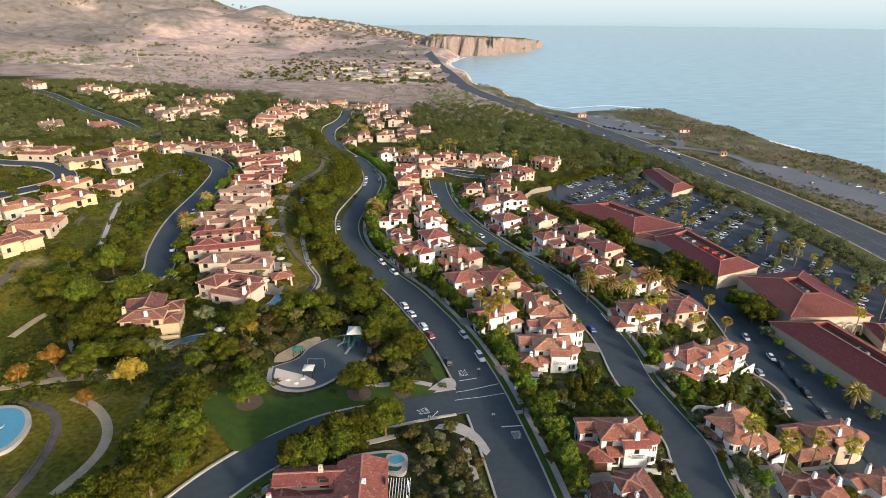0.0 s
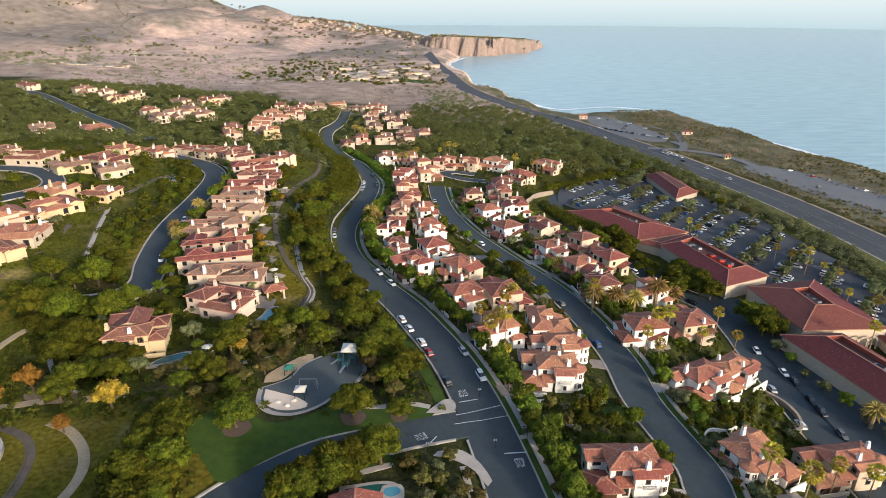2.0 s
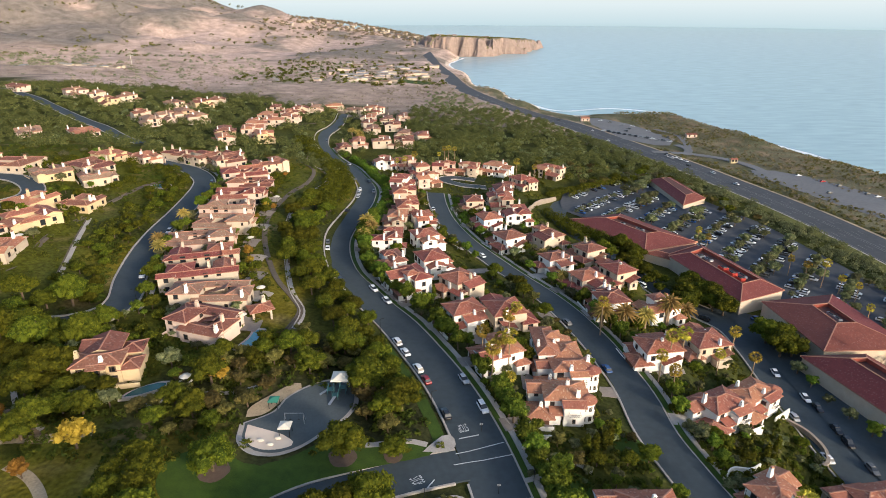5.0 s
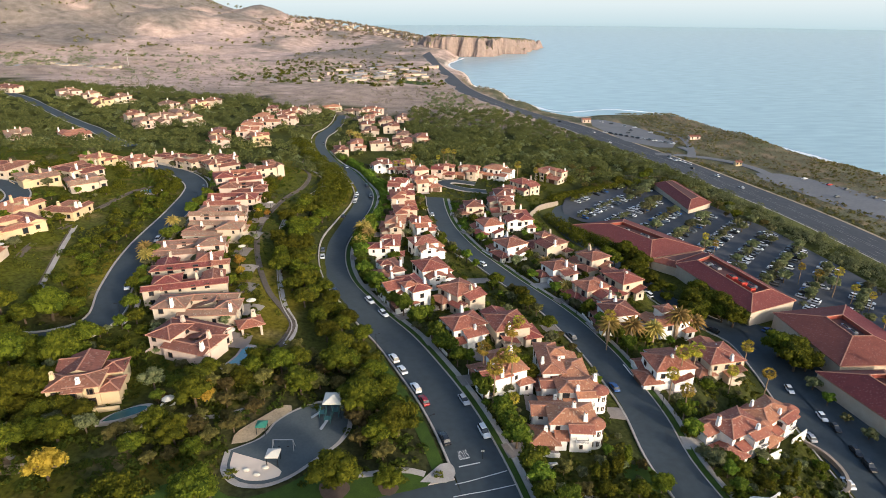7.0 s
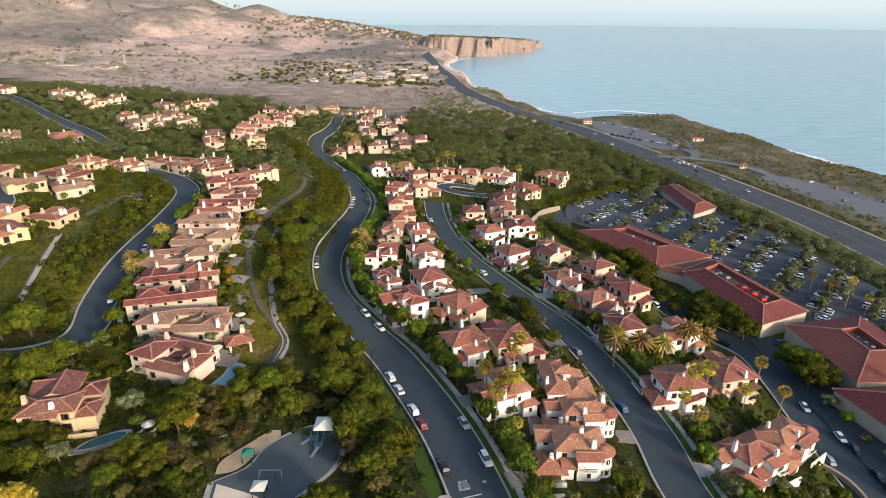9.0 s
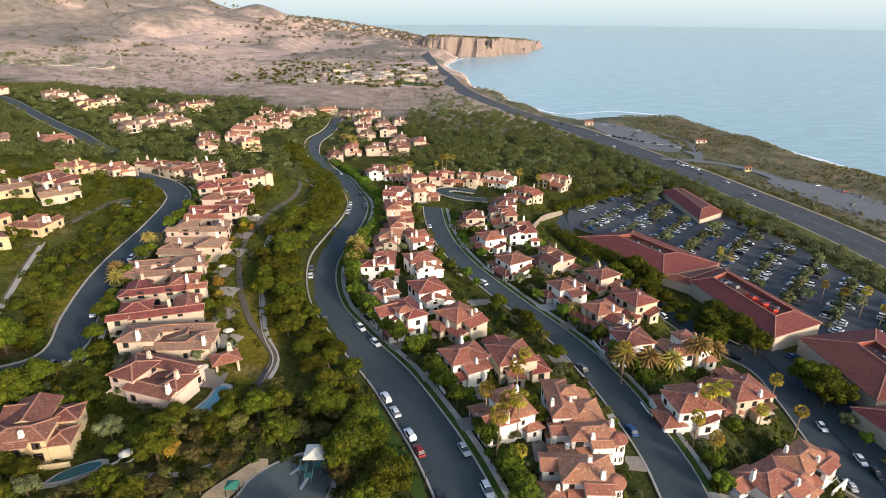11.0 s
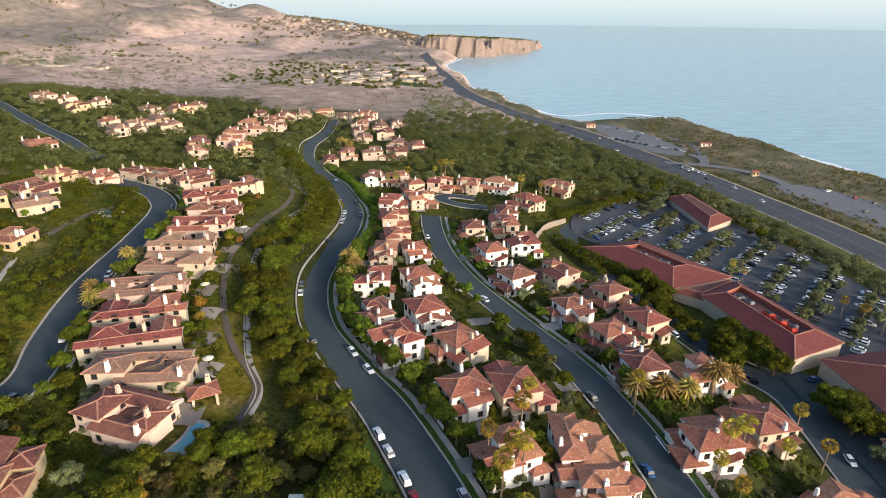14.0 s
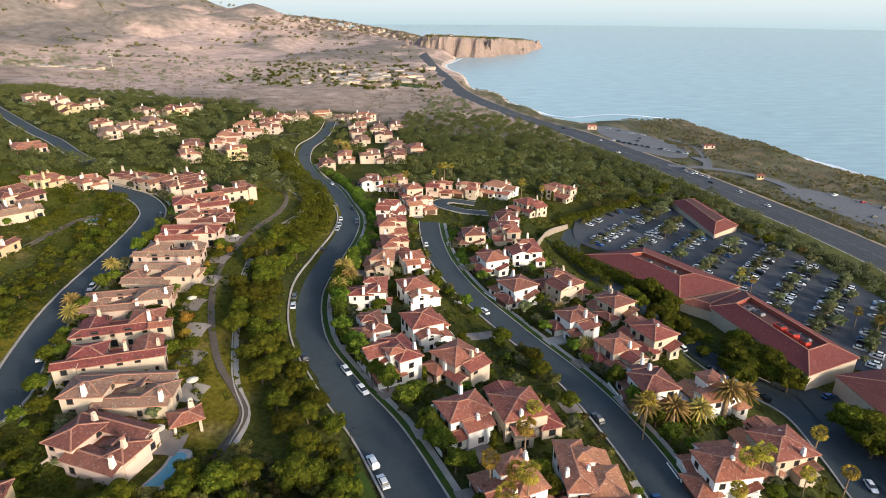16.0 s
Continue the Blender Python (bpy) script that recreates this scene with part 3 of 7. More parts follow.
tagged(haze, "glowing wall painted as pale white haze over the far ocean", "sky", kind="structure")


# ---- houses ----
def part(name, bm, material, parent, label=""):
    me = bpy.data.meshes.new(name)
    bm.to_mesh(me)
    bm.free()
    for m in material if isinstance(material, (list, tuple)) else [material]:
        me.materials.append(m)
    ob = new(name, me)
    ob.parent = parent
    return tagged(ob, label) if label else ob


def share(name, me, parent, m):
    ob = new(name, me)
    ob.parent = parent
    ob.matrix_basis = m
    return ob


def box(bm, x0, x1, y0, y1, z0, z1, mi=0, taper=0.0):
    t = taper
    v = [bm.verts.new(p) for p in ((x0, y0, z0), (x1, y0, z0), (x1, y1, z0), (x0, y1, z0), (x0 + t, y0 + t, z1), (x1 - t, y0 + t, z1), (x1 - t, y1 - t, z1), (x0 + t, y1 - t, z1))]
    for f in ((3, 2, 1, 0), (4, 5, 6, 7), (0, 1, 5, 4), (1, 2, 6, 5), (2, 3, 7, 6), (3, 0, 4, 7)):
        bm.faces.new([v[i] for i in f]).material_index = mi
    return v


def beam(bm, p, q, w, h, mi=0):
    p, q = Vector(p), Vector(q)
    d = (q - p).normalized()
    s = d.cross(Vector((0, 0, 1)))
    s = s.normalized() * w / 2 if s.length > 1e-4 else Vector((w / 2, 0, 0))
    u = s.cross(d).normalized() * h / 2
    a = [bm.verts.new(p + i * s + j * u) for i, j in ((-1, -1), (1, -1), (1, 1), (-1, 1))]
    b = [bm.verts.new(q + i * s + j * u) for i, j in ((-1, -1), (1, -1), (1, 1), (-1, 1))]
    for i in range(4):
        bm.faces.new((a[i], a[(i + 1) % 4], b[(i + 1) % 4], b[i])).material_index = mi
    bm.faces.new(a[::-1]).material_index = mi
    bm.faces.new(b).material_index = mi


def roof_mesh(bm, cx, cy, w, d, z, kind, pitch=0.32, over=0.5, thick=0.22):
    """A tiled roof over a rectangle: hip, gable or shed, with ridge caps; UV in metres."""
    uvl = bm.loops.layers.uv.verify()
    x0, x1, y0, y1 = cx - w / 2 - over, cx + w / 2 + over, cy - d / 2 - over, cy + d / 2 + over
    W, D = x1 - x0, y1 - y0
    zb = z - over * pitch
    if kind == "shed":
        a, b = (x0, y0, zb), (x1, y0, zb)
        c, e = (x1, y1, zb + D * pitch), (x0, y1, zb + D * pitch)
        slopes, caps = [(a, b, c, e)], [(e, c)]
    else:
        if W >= D:
            rise, run = D / 2 * pitch, (D / 2 if kind == "hip" else 0)
            r0, r1 = (x0 + run, cy, zb + rise), (x1 - run, cy, zb + rise)
            A, B, C, E = (x0, y0, zb), (x1, y0, zb), (x1, y1, zb), (x0, y1, zb)
        else:
            rise, run = W / 2 * pitch, (W / 2 if kind == "hip" else 0)
            r0, r1 = (cx, y0 + run, zb + rise), (cx, y1 - run, zb + rise)
            A, B, C, E = (x1, y0, zb), (x1, y1, zb), (x0, y1, zb), (x0, y0, zb)
        slopes = [(A, B, r1, r0), (C, E, r0, r1)]
        caps = [(r0, r1)]
        if kind == "hip":
            slopes += [(B, C, r1), (E, A, r0)]
            caps += [(A, r0), (E, r0), (B, r1), (C, r1)]
    for s in slopes:
        f = bm.faces.new([bm.verts.new(p) for p in s])
        o, e1 = Vector(s[0]), (Vector(s[1]) - Vector(s[0])).normalized()
        nrm = e1.cross(Vector(s[2]) - o).normalized()
        e2 = nrm.cross(e1)
        for lp in f.loops:
            q = lp.vert.co - o
            lp[uvl].uv = (q.dot(e1), q.dot(e2))
        # eave edge
        t = Vector((0, 0, -thick))
        g = bm.faces.new([bm.verts.new(Vector(p)) for p in (Vector(s[1]), Vector(s[0]), Vector(s[0]) + t, Vector(s[1]) + t)])
        g.material_index = 1
    low = [bm.verts.new((x, y, zb - thick)) for x, y in ((x0, y1), (x1, y1), (x1, y0), (x0, y0))]
    bm.faces.new(low).material_index = 2
    for p, q in caps:
        beam(bm, p, q, 0.34, 0.22, 1)
    return zb + (rise if kind != "shed" else D * pitch)


def window_mesh(w, h):
    """A framed window, one piece: deep frame, recessed pane."""
    bm = bmesh.new()

    def ring(hw, z0, z1, y):
        return [bm.verts.new(p) for p in ((-hw, y, z0), (hw, y, z0), (hw, y, z1), (-hw, y, z1))]

    back, outer, inner, pane = ring(w / 2 + 0.08, -0.1, h + 0.06, 0.06), ring(w / 2 + 0.08, -0.1, h + 0.06, -0.09), ring(w / 2 - 0.06, 0.06, h - 0.06, -0.09), ring(w / 2 - 0.06, 0.06, h - 0.06, -0.02)
    for p, q in ((back, outer), (outer, inner), (inner, pane)):
        for i in range(4):
            bm.faces.new((p[i], p[(i + 1) % 4], q[(i + 1) % 4], q[i])).material_index = 1
    bm.faces.new(pane)
    me = bpy.data.meshes.new("window")
    bm.to_mesh(me)
    bm.free()
    for m in (M_GLASS, M_FRAME):
        me.materials.append(m)
    return me


def chimney_mesh(h, material):
    bm = bmesh.new()
    box(bm, -0.7, 0.7, -0.58, 0.58, 0, h * 0.55, 0, 0.04)
    box(bm, -0.56, 0.56, -0.48, 0.48, h * 0.55, h - 0.7, 0, 0.04)
    box(bm, -0.56, 0.56, -0.48, 0.48, h - 0.7, h - 0.58, 0)
    for sx in (-1, 1):
        for sy in (-1, 1):
            box(bm, sx * 0.36 - 0.1, sx * 0.36 + 0.1, sy * 0.3 - 0.1, sy * 0.3 + 0.1, h - 0.58, h - 0.2, 0)
    box(bm, -0.3, 0.3, -0.24, 0.24, h - 0.58, h - 0.25, 1)
    box(bm, -0.55, 0.55, -0.46, 0.46, h - 0.2, h + 0.12, 2, 0.18)
    me = bpy.data.meshes.new("chimney")
    bm.to_mesh(me)
    bm.free()
    for m in (material, M_IRON, M_CAP if h > 4 else material):
        me.materials.append(m)
    return me


WIN = [window_mesh(1.3, 1.5), window_mesh(1.0, 1.4), window_mesh(1.7, 2.1), window_mesh(0.7, 1.1)]
CHIM = {(k, h): chimney_mesh(h, M_WALLS[k]) for k in (0, 1, 2, 3) for h in (3.2, 4.4)}


def volumes_for(style, w, d, rng):
    """(cx, cy, w, d, wall height, roof kind) for the blocks of one house; the street lies towards -y."""
    j = lambda v, a=0.12: v * rng.uniform(1 - a, 1 + a)
    m = 1 if rng.random() < 0.5 else -1
    if style == "town":
        return [(0, d * 0.18, w * 0.90, j(d * 0.46), j(6.9, 0.04), "hip"), (m * w * 0.24, -d * 0.22, j(w * 0.46), j(d * 0.54), j(6.2, 0.04), rng.choice(["hip", "gable"])),
                (-m * w * 0.27, -d * 0.22, j(w * 0.46), j(d * 0.50), 3.1, rng.choice(["hip", "gable"])), (-m * w * 0.12, d * 0.0, 3.6, 4.2, 8.0, "hip"), (m * w * 0.40, d * 0.36, w * 0.34, d * 0.30, 3.2, "hip"), (-m * w * 0.02, -d * 0.12, w * 0.22, d * 0.3, 4.6, "shed")]
    if style == "manor":
        m = -1 if abs(w - 14) < 0.1 else 1
        # two storeys with a round stair bay, a garage wing and a rear wing
        return [(m * w * 0.10, d * 0.10, w * 0.62, d * 0.56, 6.3, "hip"), (m * w * 0.20, -d * 0.24, w * 0.30, d * 0.26, 5.9, "gable"), (-m * w * 0.30, -d * 0.20, w * 0.38, d * 0.46, 3.0, "hip"), (m * w * 0.40, -d * 0.14, 4.4, 4.4, 6.1, "round"),
                (-m * w * 0.20, d * 0.30, w * 0.46, d * 0.36, 5.4, "gable"), (-m * w * 0.06, -d * 0.24, w * 0.14, d * 0.2, 3.4, "shed"), (m * w * 0.38, d * 0.26, w * 0.22, d * 0.34, 3.2, "hip")]
    if style == "deep":
        return [(m * w * 0.06, d * 0.1, j(w * 0.62), d * 0.74, j(6.7, 0.04), "hip"), (-m * w * 0.32, d * 0.16, w * 0.42, j(d * 0.48), j(5.4, 0.05), "gable"), (m * w * 0.2, -d * 0.34, j(w * 0.5), d * 0.36, 3.2, "hip"), (-m * w * 0.30, -d * 0.2, w * 0.34, d * 0.36, 3.3, "gable"), (m * w * 0.40, d * 0.2, w * 0.26, d * 0.3, 3.4, "shed")]
    if style == "ochre":
        # two-storey front with a long rear range and lower wings at one side
        return [tuple(v * 0.9 for v in q[:4]) + q[4:] for q in ((-1.6, -3.2, 12.4, 7.6, 6.3, "hip"), (-1.2, -6.9, 4.2, 2.6, 5.9, "gable"), (-1.8, 4.4, 8.8, 10.0, 6.4, "gable"), (-5.8, 2.6, 4.6, 6.4, 5.2, "shed"), (6.4, -3.4, 5.2, 6.2, 4.3, "hip"), (5.2, 4.6, 6.0, 6.2, 5.0, "hip"), (4.2, 0.6, 3.6, 3.6, 3.4, "hip"))]
    if style == "villa":
        # long bars across the plot with wings to a court; two plans
        if rng.random() < 0.5:
            return [(w * 0.25, 0, w * 0.40, d * 0.96, j(5.3, 0.04), rng.choice(["gable", "hip"])), (-w * 0.14, -m * d * 0.31, w * 0.66, d * 0.26, j(5.0, 0.04), "gable"), (-w * 0.14, m * d * 0.24, w * 0.64, d * 0.32, j(5.9, 0.03), "hip"),
                    (w * 0.36, m * d * 0.40, w * 0.32, d * 0.20, j(5.9, 0.03), "gable"), (-w * 0.10, -m * d * 0.04, w * 0.34, d * 0.24, 3.2, "hip"), (-w * 0.40, -m * d * 0.1, w * 0.22, d * 0.52, 3.3, "hip")]
        return [(w * 0.31, -m * d * 0.14, w * 0.36, d * 0.68, j(4.0, 0.05), "gable"), (w * 0.06, m * d * 0.31, w * 0.66, d * 0.38, j(5.9, 0.03), "hip"), (w * 0.04, -m * d * 0.36, w * 0.52, d * 0.27, j(4.7, 0.05), "hip"),
                (-w * 0.34, -d * 0.03, w * 0.34, d * 0.92, j(5.2, 0.04), "gable"), (-w * 0.08, -m * d * 0.02, w * 0.26, d * 0.3, 3.2, "shed"), (-w * 0.30, m * d * 0.42, w * 0.5, d * 0.18, j(3.4, 0.04), "hip")]
    return [(0, 0, w * 0.85, d * 0.6, j(5.9, 0.05), "hip"), (m * w * 0.2, -d * 0.3, w * 0.5, d * 0.4, j(4.4, 0.2), rng.choice(["hip", "gable"])), (-m * w * 0.3, d * 0.2, w * 0.4, d * 0.5, 3.2, "hip")]


def house(x, y, yaw, w, d, style, wall, tile, seed, label, group, detail=True):
    rng = random.Random(seed)
    root = new("house")
    c, s = math.cos(yaw), math.sin(yaw)
    corners = [(x + a * c - b * s, y + a * s + b * c) for a in (-w / 2.4, 0, w / 2.4) for b in (-d / 2.4, 0, d / 2.4)]
    z = float(np.mean([hgt(*p) for p in corners])) + (0.1 if style in ("town", "deep") and detail else -0.4)
    PADS.append((x, y, max(w, d) * 0.5, z - 0.05))
    root.matrix_basis = Matrix.Translation((x, y, z)) @ Matrix.Rotation(yaw, 4, "Z")
    tagged(root, label, "house", group)
    vols = volumes_for("villa" if style == "ranch" else style, w, d, rng)
    if style == "ranch":
        vols = [(a, b, e, f, g * 0.74, k) for a, b, e, f, g, k in vols]
    wm, tm = M_WALLS[wall], M_TILES[tile]
    top = 0
    for k, (cx, cy, bw, bd, h, kind) in enumerate(vols):
        bm = bmesh.new()
        if kind == "round":
            bmesh.ops.create_cone(bm, cap_ends=True, segments=16, radius1=bw / 2, radius2=bw / 2, depth=h + 4, matrix=Matrix.Translation((cx, cy, h / 2 - 2)))
            part("wall", bm, wm, root)
            bm = bmesh.new()
            uvl = bm.loops.layers.uv.verify()
            tip, rim, rise = Vector((cx, cy, h + bw * 0.2)), bw / 2 + 0.45, 14
            for q in range(16):
                p0, p1 = (Vector((cx + rim * math.cos(a), cy + rim * math.sin(a), h - 0.12)) for a in (q * math.tau / 16, (q + 1) * math.tau / 16))
                f = bm.faces.new([bm.verts.new(p) for p in (p0, p1, tip)])
                for lp, u in zip(f.loops, ((0, 0), (1, 0), (0.5, rim))):
                    lp[uvl].uv = (u[0] + q, u[1])
                bm.faces.new([bm.verts.new(p) for p in (p1, p0, p0 - Vector((0, 0, 0.2)), p1 - Vector((0, 0, 0.2)))]).material_index = 1
            part("roof", bm, [tm, M_CAP, wm], root)
            for a in (-150, -110, -70, -30):
                for base in (0.9, 3.8):
                    share("window", WIN[3], root, Matrix.Translation((cx + bw / 2 * math.cos(radians(a)) * 0.985, cy + bw / 2 * math.sin(radians(a)) * 0.985, base)) @ Matrix.Rotation(radians(a + 90), 4, "Z"))
            continue
        box(bm, cx - bw / 2, cx + bw / 2, cy - bd / 2, cy + bd / 2, -4.0, h - 0.02 * k)
        if kind == "gable":
            # gable ends up to the ridge
            if bw >= bd:
                for gxx in (cx - bw / 2, cx + bw / 2 - 0.2):
                    v = [bm.verts.new(p) for q in (gxx, gxx + 0.2) for p in ((q, cy - bd / 2, h - 0.1), (q, cy + bd / 2, h - 0.1), (q, cy, h - 0.12 + bd / 2 * 0.32))]
                    for f in ((0, 2, 1), (3, 4, 5), (0, 3, 5, 2), (1, 2, 5, 4)):
                        bm.faces.new([v[i] for i in f])
            else:
                for gyy in (cy - bd / 2, cy + bd / 2 - 0.2):
                    v = [bm.verts.new(p) for q in (gyy, gyy + 0.2) for p in ((cx - bw / 2, q, h - 0.1), (cx + bw / 2, q, h - 0.1), (cx, q, h - 0.12 + bw / 2 * 0.32))]
                    for f in ((0, 1, 2), (3, 5, 4), (0, 2, 5, 3), (1, 4, 5, 2)):
                        bm.faces.new([v[i] for i in f])
        part("wall", bm, wm, root)
        bm = bmesh.new()
        t = roof_mesh(bm, cx, cy, bw, bd, h, kind)
        top = max(top, t)
        part("roof", bm, [tm, M_CAP, wm], root)
    # windows, storey by storey, where a wall is free
    for k, (cx, cy, bw, bd, h, kind) in enumerate(vols):
        if kind == "round":
            continue
        for ax, sgn, length in ((0, -1, bw), (0, 1, bw), (1, -1, bd), (1, 1, bd)):
            n = max(1, int(length / (3.5 if detail else 7.0)))
            for i in range(n):
                u = (i + 0.5) / n * length - length / 2
                px, py = (cx + u, cy + sgn * bd / 2) if ax == 0 else (cx + sgn * bw / 2, cy + u)
                for base in ((0.95, 3.95) if h > 4.6 else (0.95,)):
                    inside = any(q != k and abs(px - v[0]) < v[2] / 2 + 0.5 and abs(py - v[1]) < v[3] / 2 + 0.5 and base < v[4] + 0.4 for q, v in enumerate(vols))
                    facing = {(0, -1): yaw - math.pi / 2, (1, 1): yaw, (0, 1): yaw + math.pi / 2, (1, -1): yaw + math.pi}[(ax, sgn)]
                    if inside or rng.random() < (0.27 if math.sin(facing) < 0.35 else 0.88):
                        continue
                    turn = {(0, -1): 0, (1, 1): 90, (0, 1): 180, (1, -1): 270}[(ax, sgn)]
                    wi = rng.choice([0, 0, 1, 2, 3]) if detail else rng.choice([0, 2])
                    share("window", WIN[wi], root, Matrix.Translation((px, py, base - (0.25 if wi == 2 else 0))) @ Matrix.Rotation(radians(turn), 4, "Z"))
    # chimneys stand at the outer walls and on the ridges
    for i in range(rng.choice([2, 3, 3]) if detail else 2):
        v = [b for b in vols if b[5] != "round"][i % (len(vols) - 1)]
        sx, sy = rng.choice([(-1, 0.3), (1, 0.3), (0.5, 1), (-0.5, 1), (0.15, 0.1)])
        h = rng.choice([3.2, 4.4])
        share("chimney", CHIM[(0 if wall == 0 or rng.random() < 0.6 else wall), h], root, pose(v[0] + sx * v[2] * 0.47, v[1] + sy * v[3] * 0.42, v[4] - 0.5) @ Matrix.Diagonal((0.78, 0.78, 0.82, 1)))
    if detail:
        lowest = min((b for b in vols if b[1] < d * 0.1), key=lambda v: v[4])
        bm = bmesh.new()
        gy0 = lowest[1] - lowest[3] / 2
        gw = min(4.6, lowest[2] * 0.8)
        box(bm, lowest[0] - gw / 2, lowest[0] + gw / 2, gy0 - 0.07, gy0 + 0.05, 0.0, 2.3, 0)
        for q in range(1, 4):
            box(bm, lowest[0] - gw / 2, lowest[0] + gw / 2, gy0 - 0.1, gy0 - 0.072, q * 0.58 - 0.03, q * 0.58 + 0.03, 0)
        garage = part("garage_door", bm, M_GARAGE, root, "brown panelled garage door")
        bm = bmesh.new()
        box(bm, lowest[0] - gw / 2 - 0.18, lowest[0] + gw / 2 + 0.18, gy0 - 0.14, gy0 + 0.03, 2.31, 2.52)
        part("lintel", bm, M_FRAME, garage, "dark timber lintel")
        if style == "ochre":
            # front with tall windows, a balcony door and an arched entrance
            front, bay = -3.2 * 0.9 - 7.6 * 0.45, -6.9 * 0.9 - 2.6 * 0.45
            for wx, wy, wz, wi in ((-5.2, front, 3.9, 0), (-5.2, front, 0.9, 2), (-1.1, bay, 3.4, 2), (-1.9, bay, 0.4, 3), (-0.3, bay, 0.4, 3), (2.6, front, 3.9, 1), (2.6, front, 0.9, 1)):
                share("window", WIN[wi], root, pose(wx, wy, wz))
            bm = bmesh.new()
            for q in range(8):
                t0, t1 = math.pi * q / 8, math.pi * (q + 1) / 8
                beam(bm, (-1.1 + 1.1 * math.cos(t0), bay - 0.05, 1.6 + 1.0 * math.sin(t0)), (-1.1 + 1.1 * math.cos(t1), bay - 0.05, 1.6 + 1.0 * math.sin(t1)), 0.2, 0.22)
            part("arch", bm, wm, root)
        # a balcony on the tallest front block
        v = vols[1]
        if v[4] > 4.6 and rng.random() < 0.7:
            by = v[1] - v[3] / 2
            bm = bmesh.new()
            box(bm, v[0] - 1.4, v[0] + 1.4, by - 1.1, by + 0.02, 3.2, 3.4)
            deck = part("balcony", bm, wm, root)
            bm = bmesh.new()
            for q in range(15):
                box(bm, v[0] - 1.38 + q * 0.197, v[0] - 1.34 + q * 0.197, by - 1.08, by - 1.04, 3.4, 4.25)
            box(bm, v[0] - 1.4, v[0] + 1.4, by - 1.1, by - 1.02, 4.25, 4.32)
            for sx in (-1.4, 1.34):
                box(bm, v[0] + sx, v[0] + sx + 0.06, by - 1.1, by, 4.25, 4.32)
            part("balcony_rail", bm, M_IRON, deck, "dark iron balcony railing")
        # a low courtyard wall towards the street
        bm = bmesh.new()
        fx, fy = rng.choice([-1, 1]) * w * 0.3, -d * 0.52
        box(bm, fx - w * 0.2, fx + w * 0.2, fy - 0.15, fy + 0.15, -2, 1.3)
        part("courtyard_wall", bm, wm, root)
    return root


def street_yaw(x, y, lines):
    best = None
    for line in lines:
        d = np.hypot(line[:, 0] - x, line[:, 1] - y)
        i = int(np.argmin(d))
        if best is None or d[i] < best[0]:
            best = (d[i], line[i])
    v = best[1] - np.array((x, y))
    # local -y looks at the street
    return math.atan2(v[1], v[0]) + math.pi / 2


HOUSE_AT = []
WALL_WORDS = ["white stucco", "cream stucco", "yellow ochre stucco", "pinkish beige stucco"]
TILE_WORDS = ["red", "brown", "orange", "weathered tan"]


def row(places, lines, group, styles, walls, tiles, detail=True, seed=1, facing=None):
    for k, (x, y, w, d) in enumerate(places):
        rng = random.Random(seed * 100 + k)
        wall, tile, style = rng.choice(walls), rng.choice(tiles), rng.choice(styles)
        grow = 1.08 if style == "villa" else 1.05
        if not detail:
            w, d = w * 1.22, d * 1.22
        elif facing is None:
            w, d = (w, d * 1.08) if style == "villa" else (w * grow, d * grow)
        storey = "sprawling" if style in ("villa", "ranch", "ochre") else "two-storey"
        HOUSE_AT.append((x, y, max(w, d) / 2 * 0.95))
        house(x, y, street_yaw(x, y, lines) + radians(rng.uniform(-5, 5)) if facing is None else radians(facing[k]), w, d, style, wall, tile, seed * 100 + k, "%s %s house with %s clay tile roof" % (storey, WALL_WORDS[wall], TILE_WORDS[tile]), group, detail)


row([(40, 112.5, 18, 13), (30, 150, 17, 14), (34.5, 163.5, 17, 11), (74, 154, 18, 14), (90, 167, 19, 13), (75, 122, 14, 16), (103, 131, 22, 12), (107, 113, 13, 12)], [RIGHT], "large houses at the corner", ["manor"], [0, 0, 0, 1], [0, 0, 2], seed=21, facing=(2, -2, 3, 27, 34, 25, 9, 15))
row([(37.5, 92, 12, 12), (33, 176, 16, 13), (16, 171, 12, 13), (22, 198, 17, 14), (6.3, 192.5, 12, 14), (-11.5, 218, 14, 14), (6, 217.6, 14, 13), (-19.5, 233, 13, 11), (-2.2, 239, 15, 13)], [MAIN, RIGHT], "houses between the two streets", ["town", "town", "deep"], [0, 0, 0, 1], [0, 0, 2, 1], seed=1)
row([(-22, 261, 13, 13), (-5.6, 266, 15, 13), (-21.6, 289, 15, 11), (-8, 292, 11, 11), (-17.3, 307, 14, 12), (-20.5, 334, 16, 13), (-23, 361, 14, 12), (-8.6, 371, 15, 12), (-39.5, 423, 15, 13), (-24, 424, 13, 13), (-15, 403, 14, 12), (2, 416, 14, 12), (18.2, 418, 14, 12)], [MAIN, RIGHT], "houses between the two streets", ["town", "deep"], [0, 0, 0, 1, 3], [0, 0, 2], seed=2)
row([(82, 100, 12, 12), (16, 332, 14, 12), (33, 342, 16, 13), (39, 319, 16, 13), (22, 302, 15, 13), (29, 276, 15, 14), (48, 285, 17, 13), (46.6, 252.5, 13, 13)], [RIGHT], "houses along the lower street", ["town", "deep"], [0, 0, 0, 1], [0, 0, 1], seed=3)
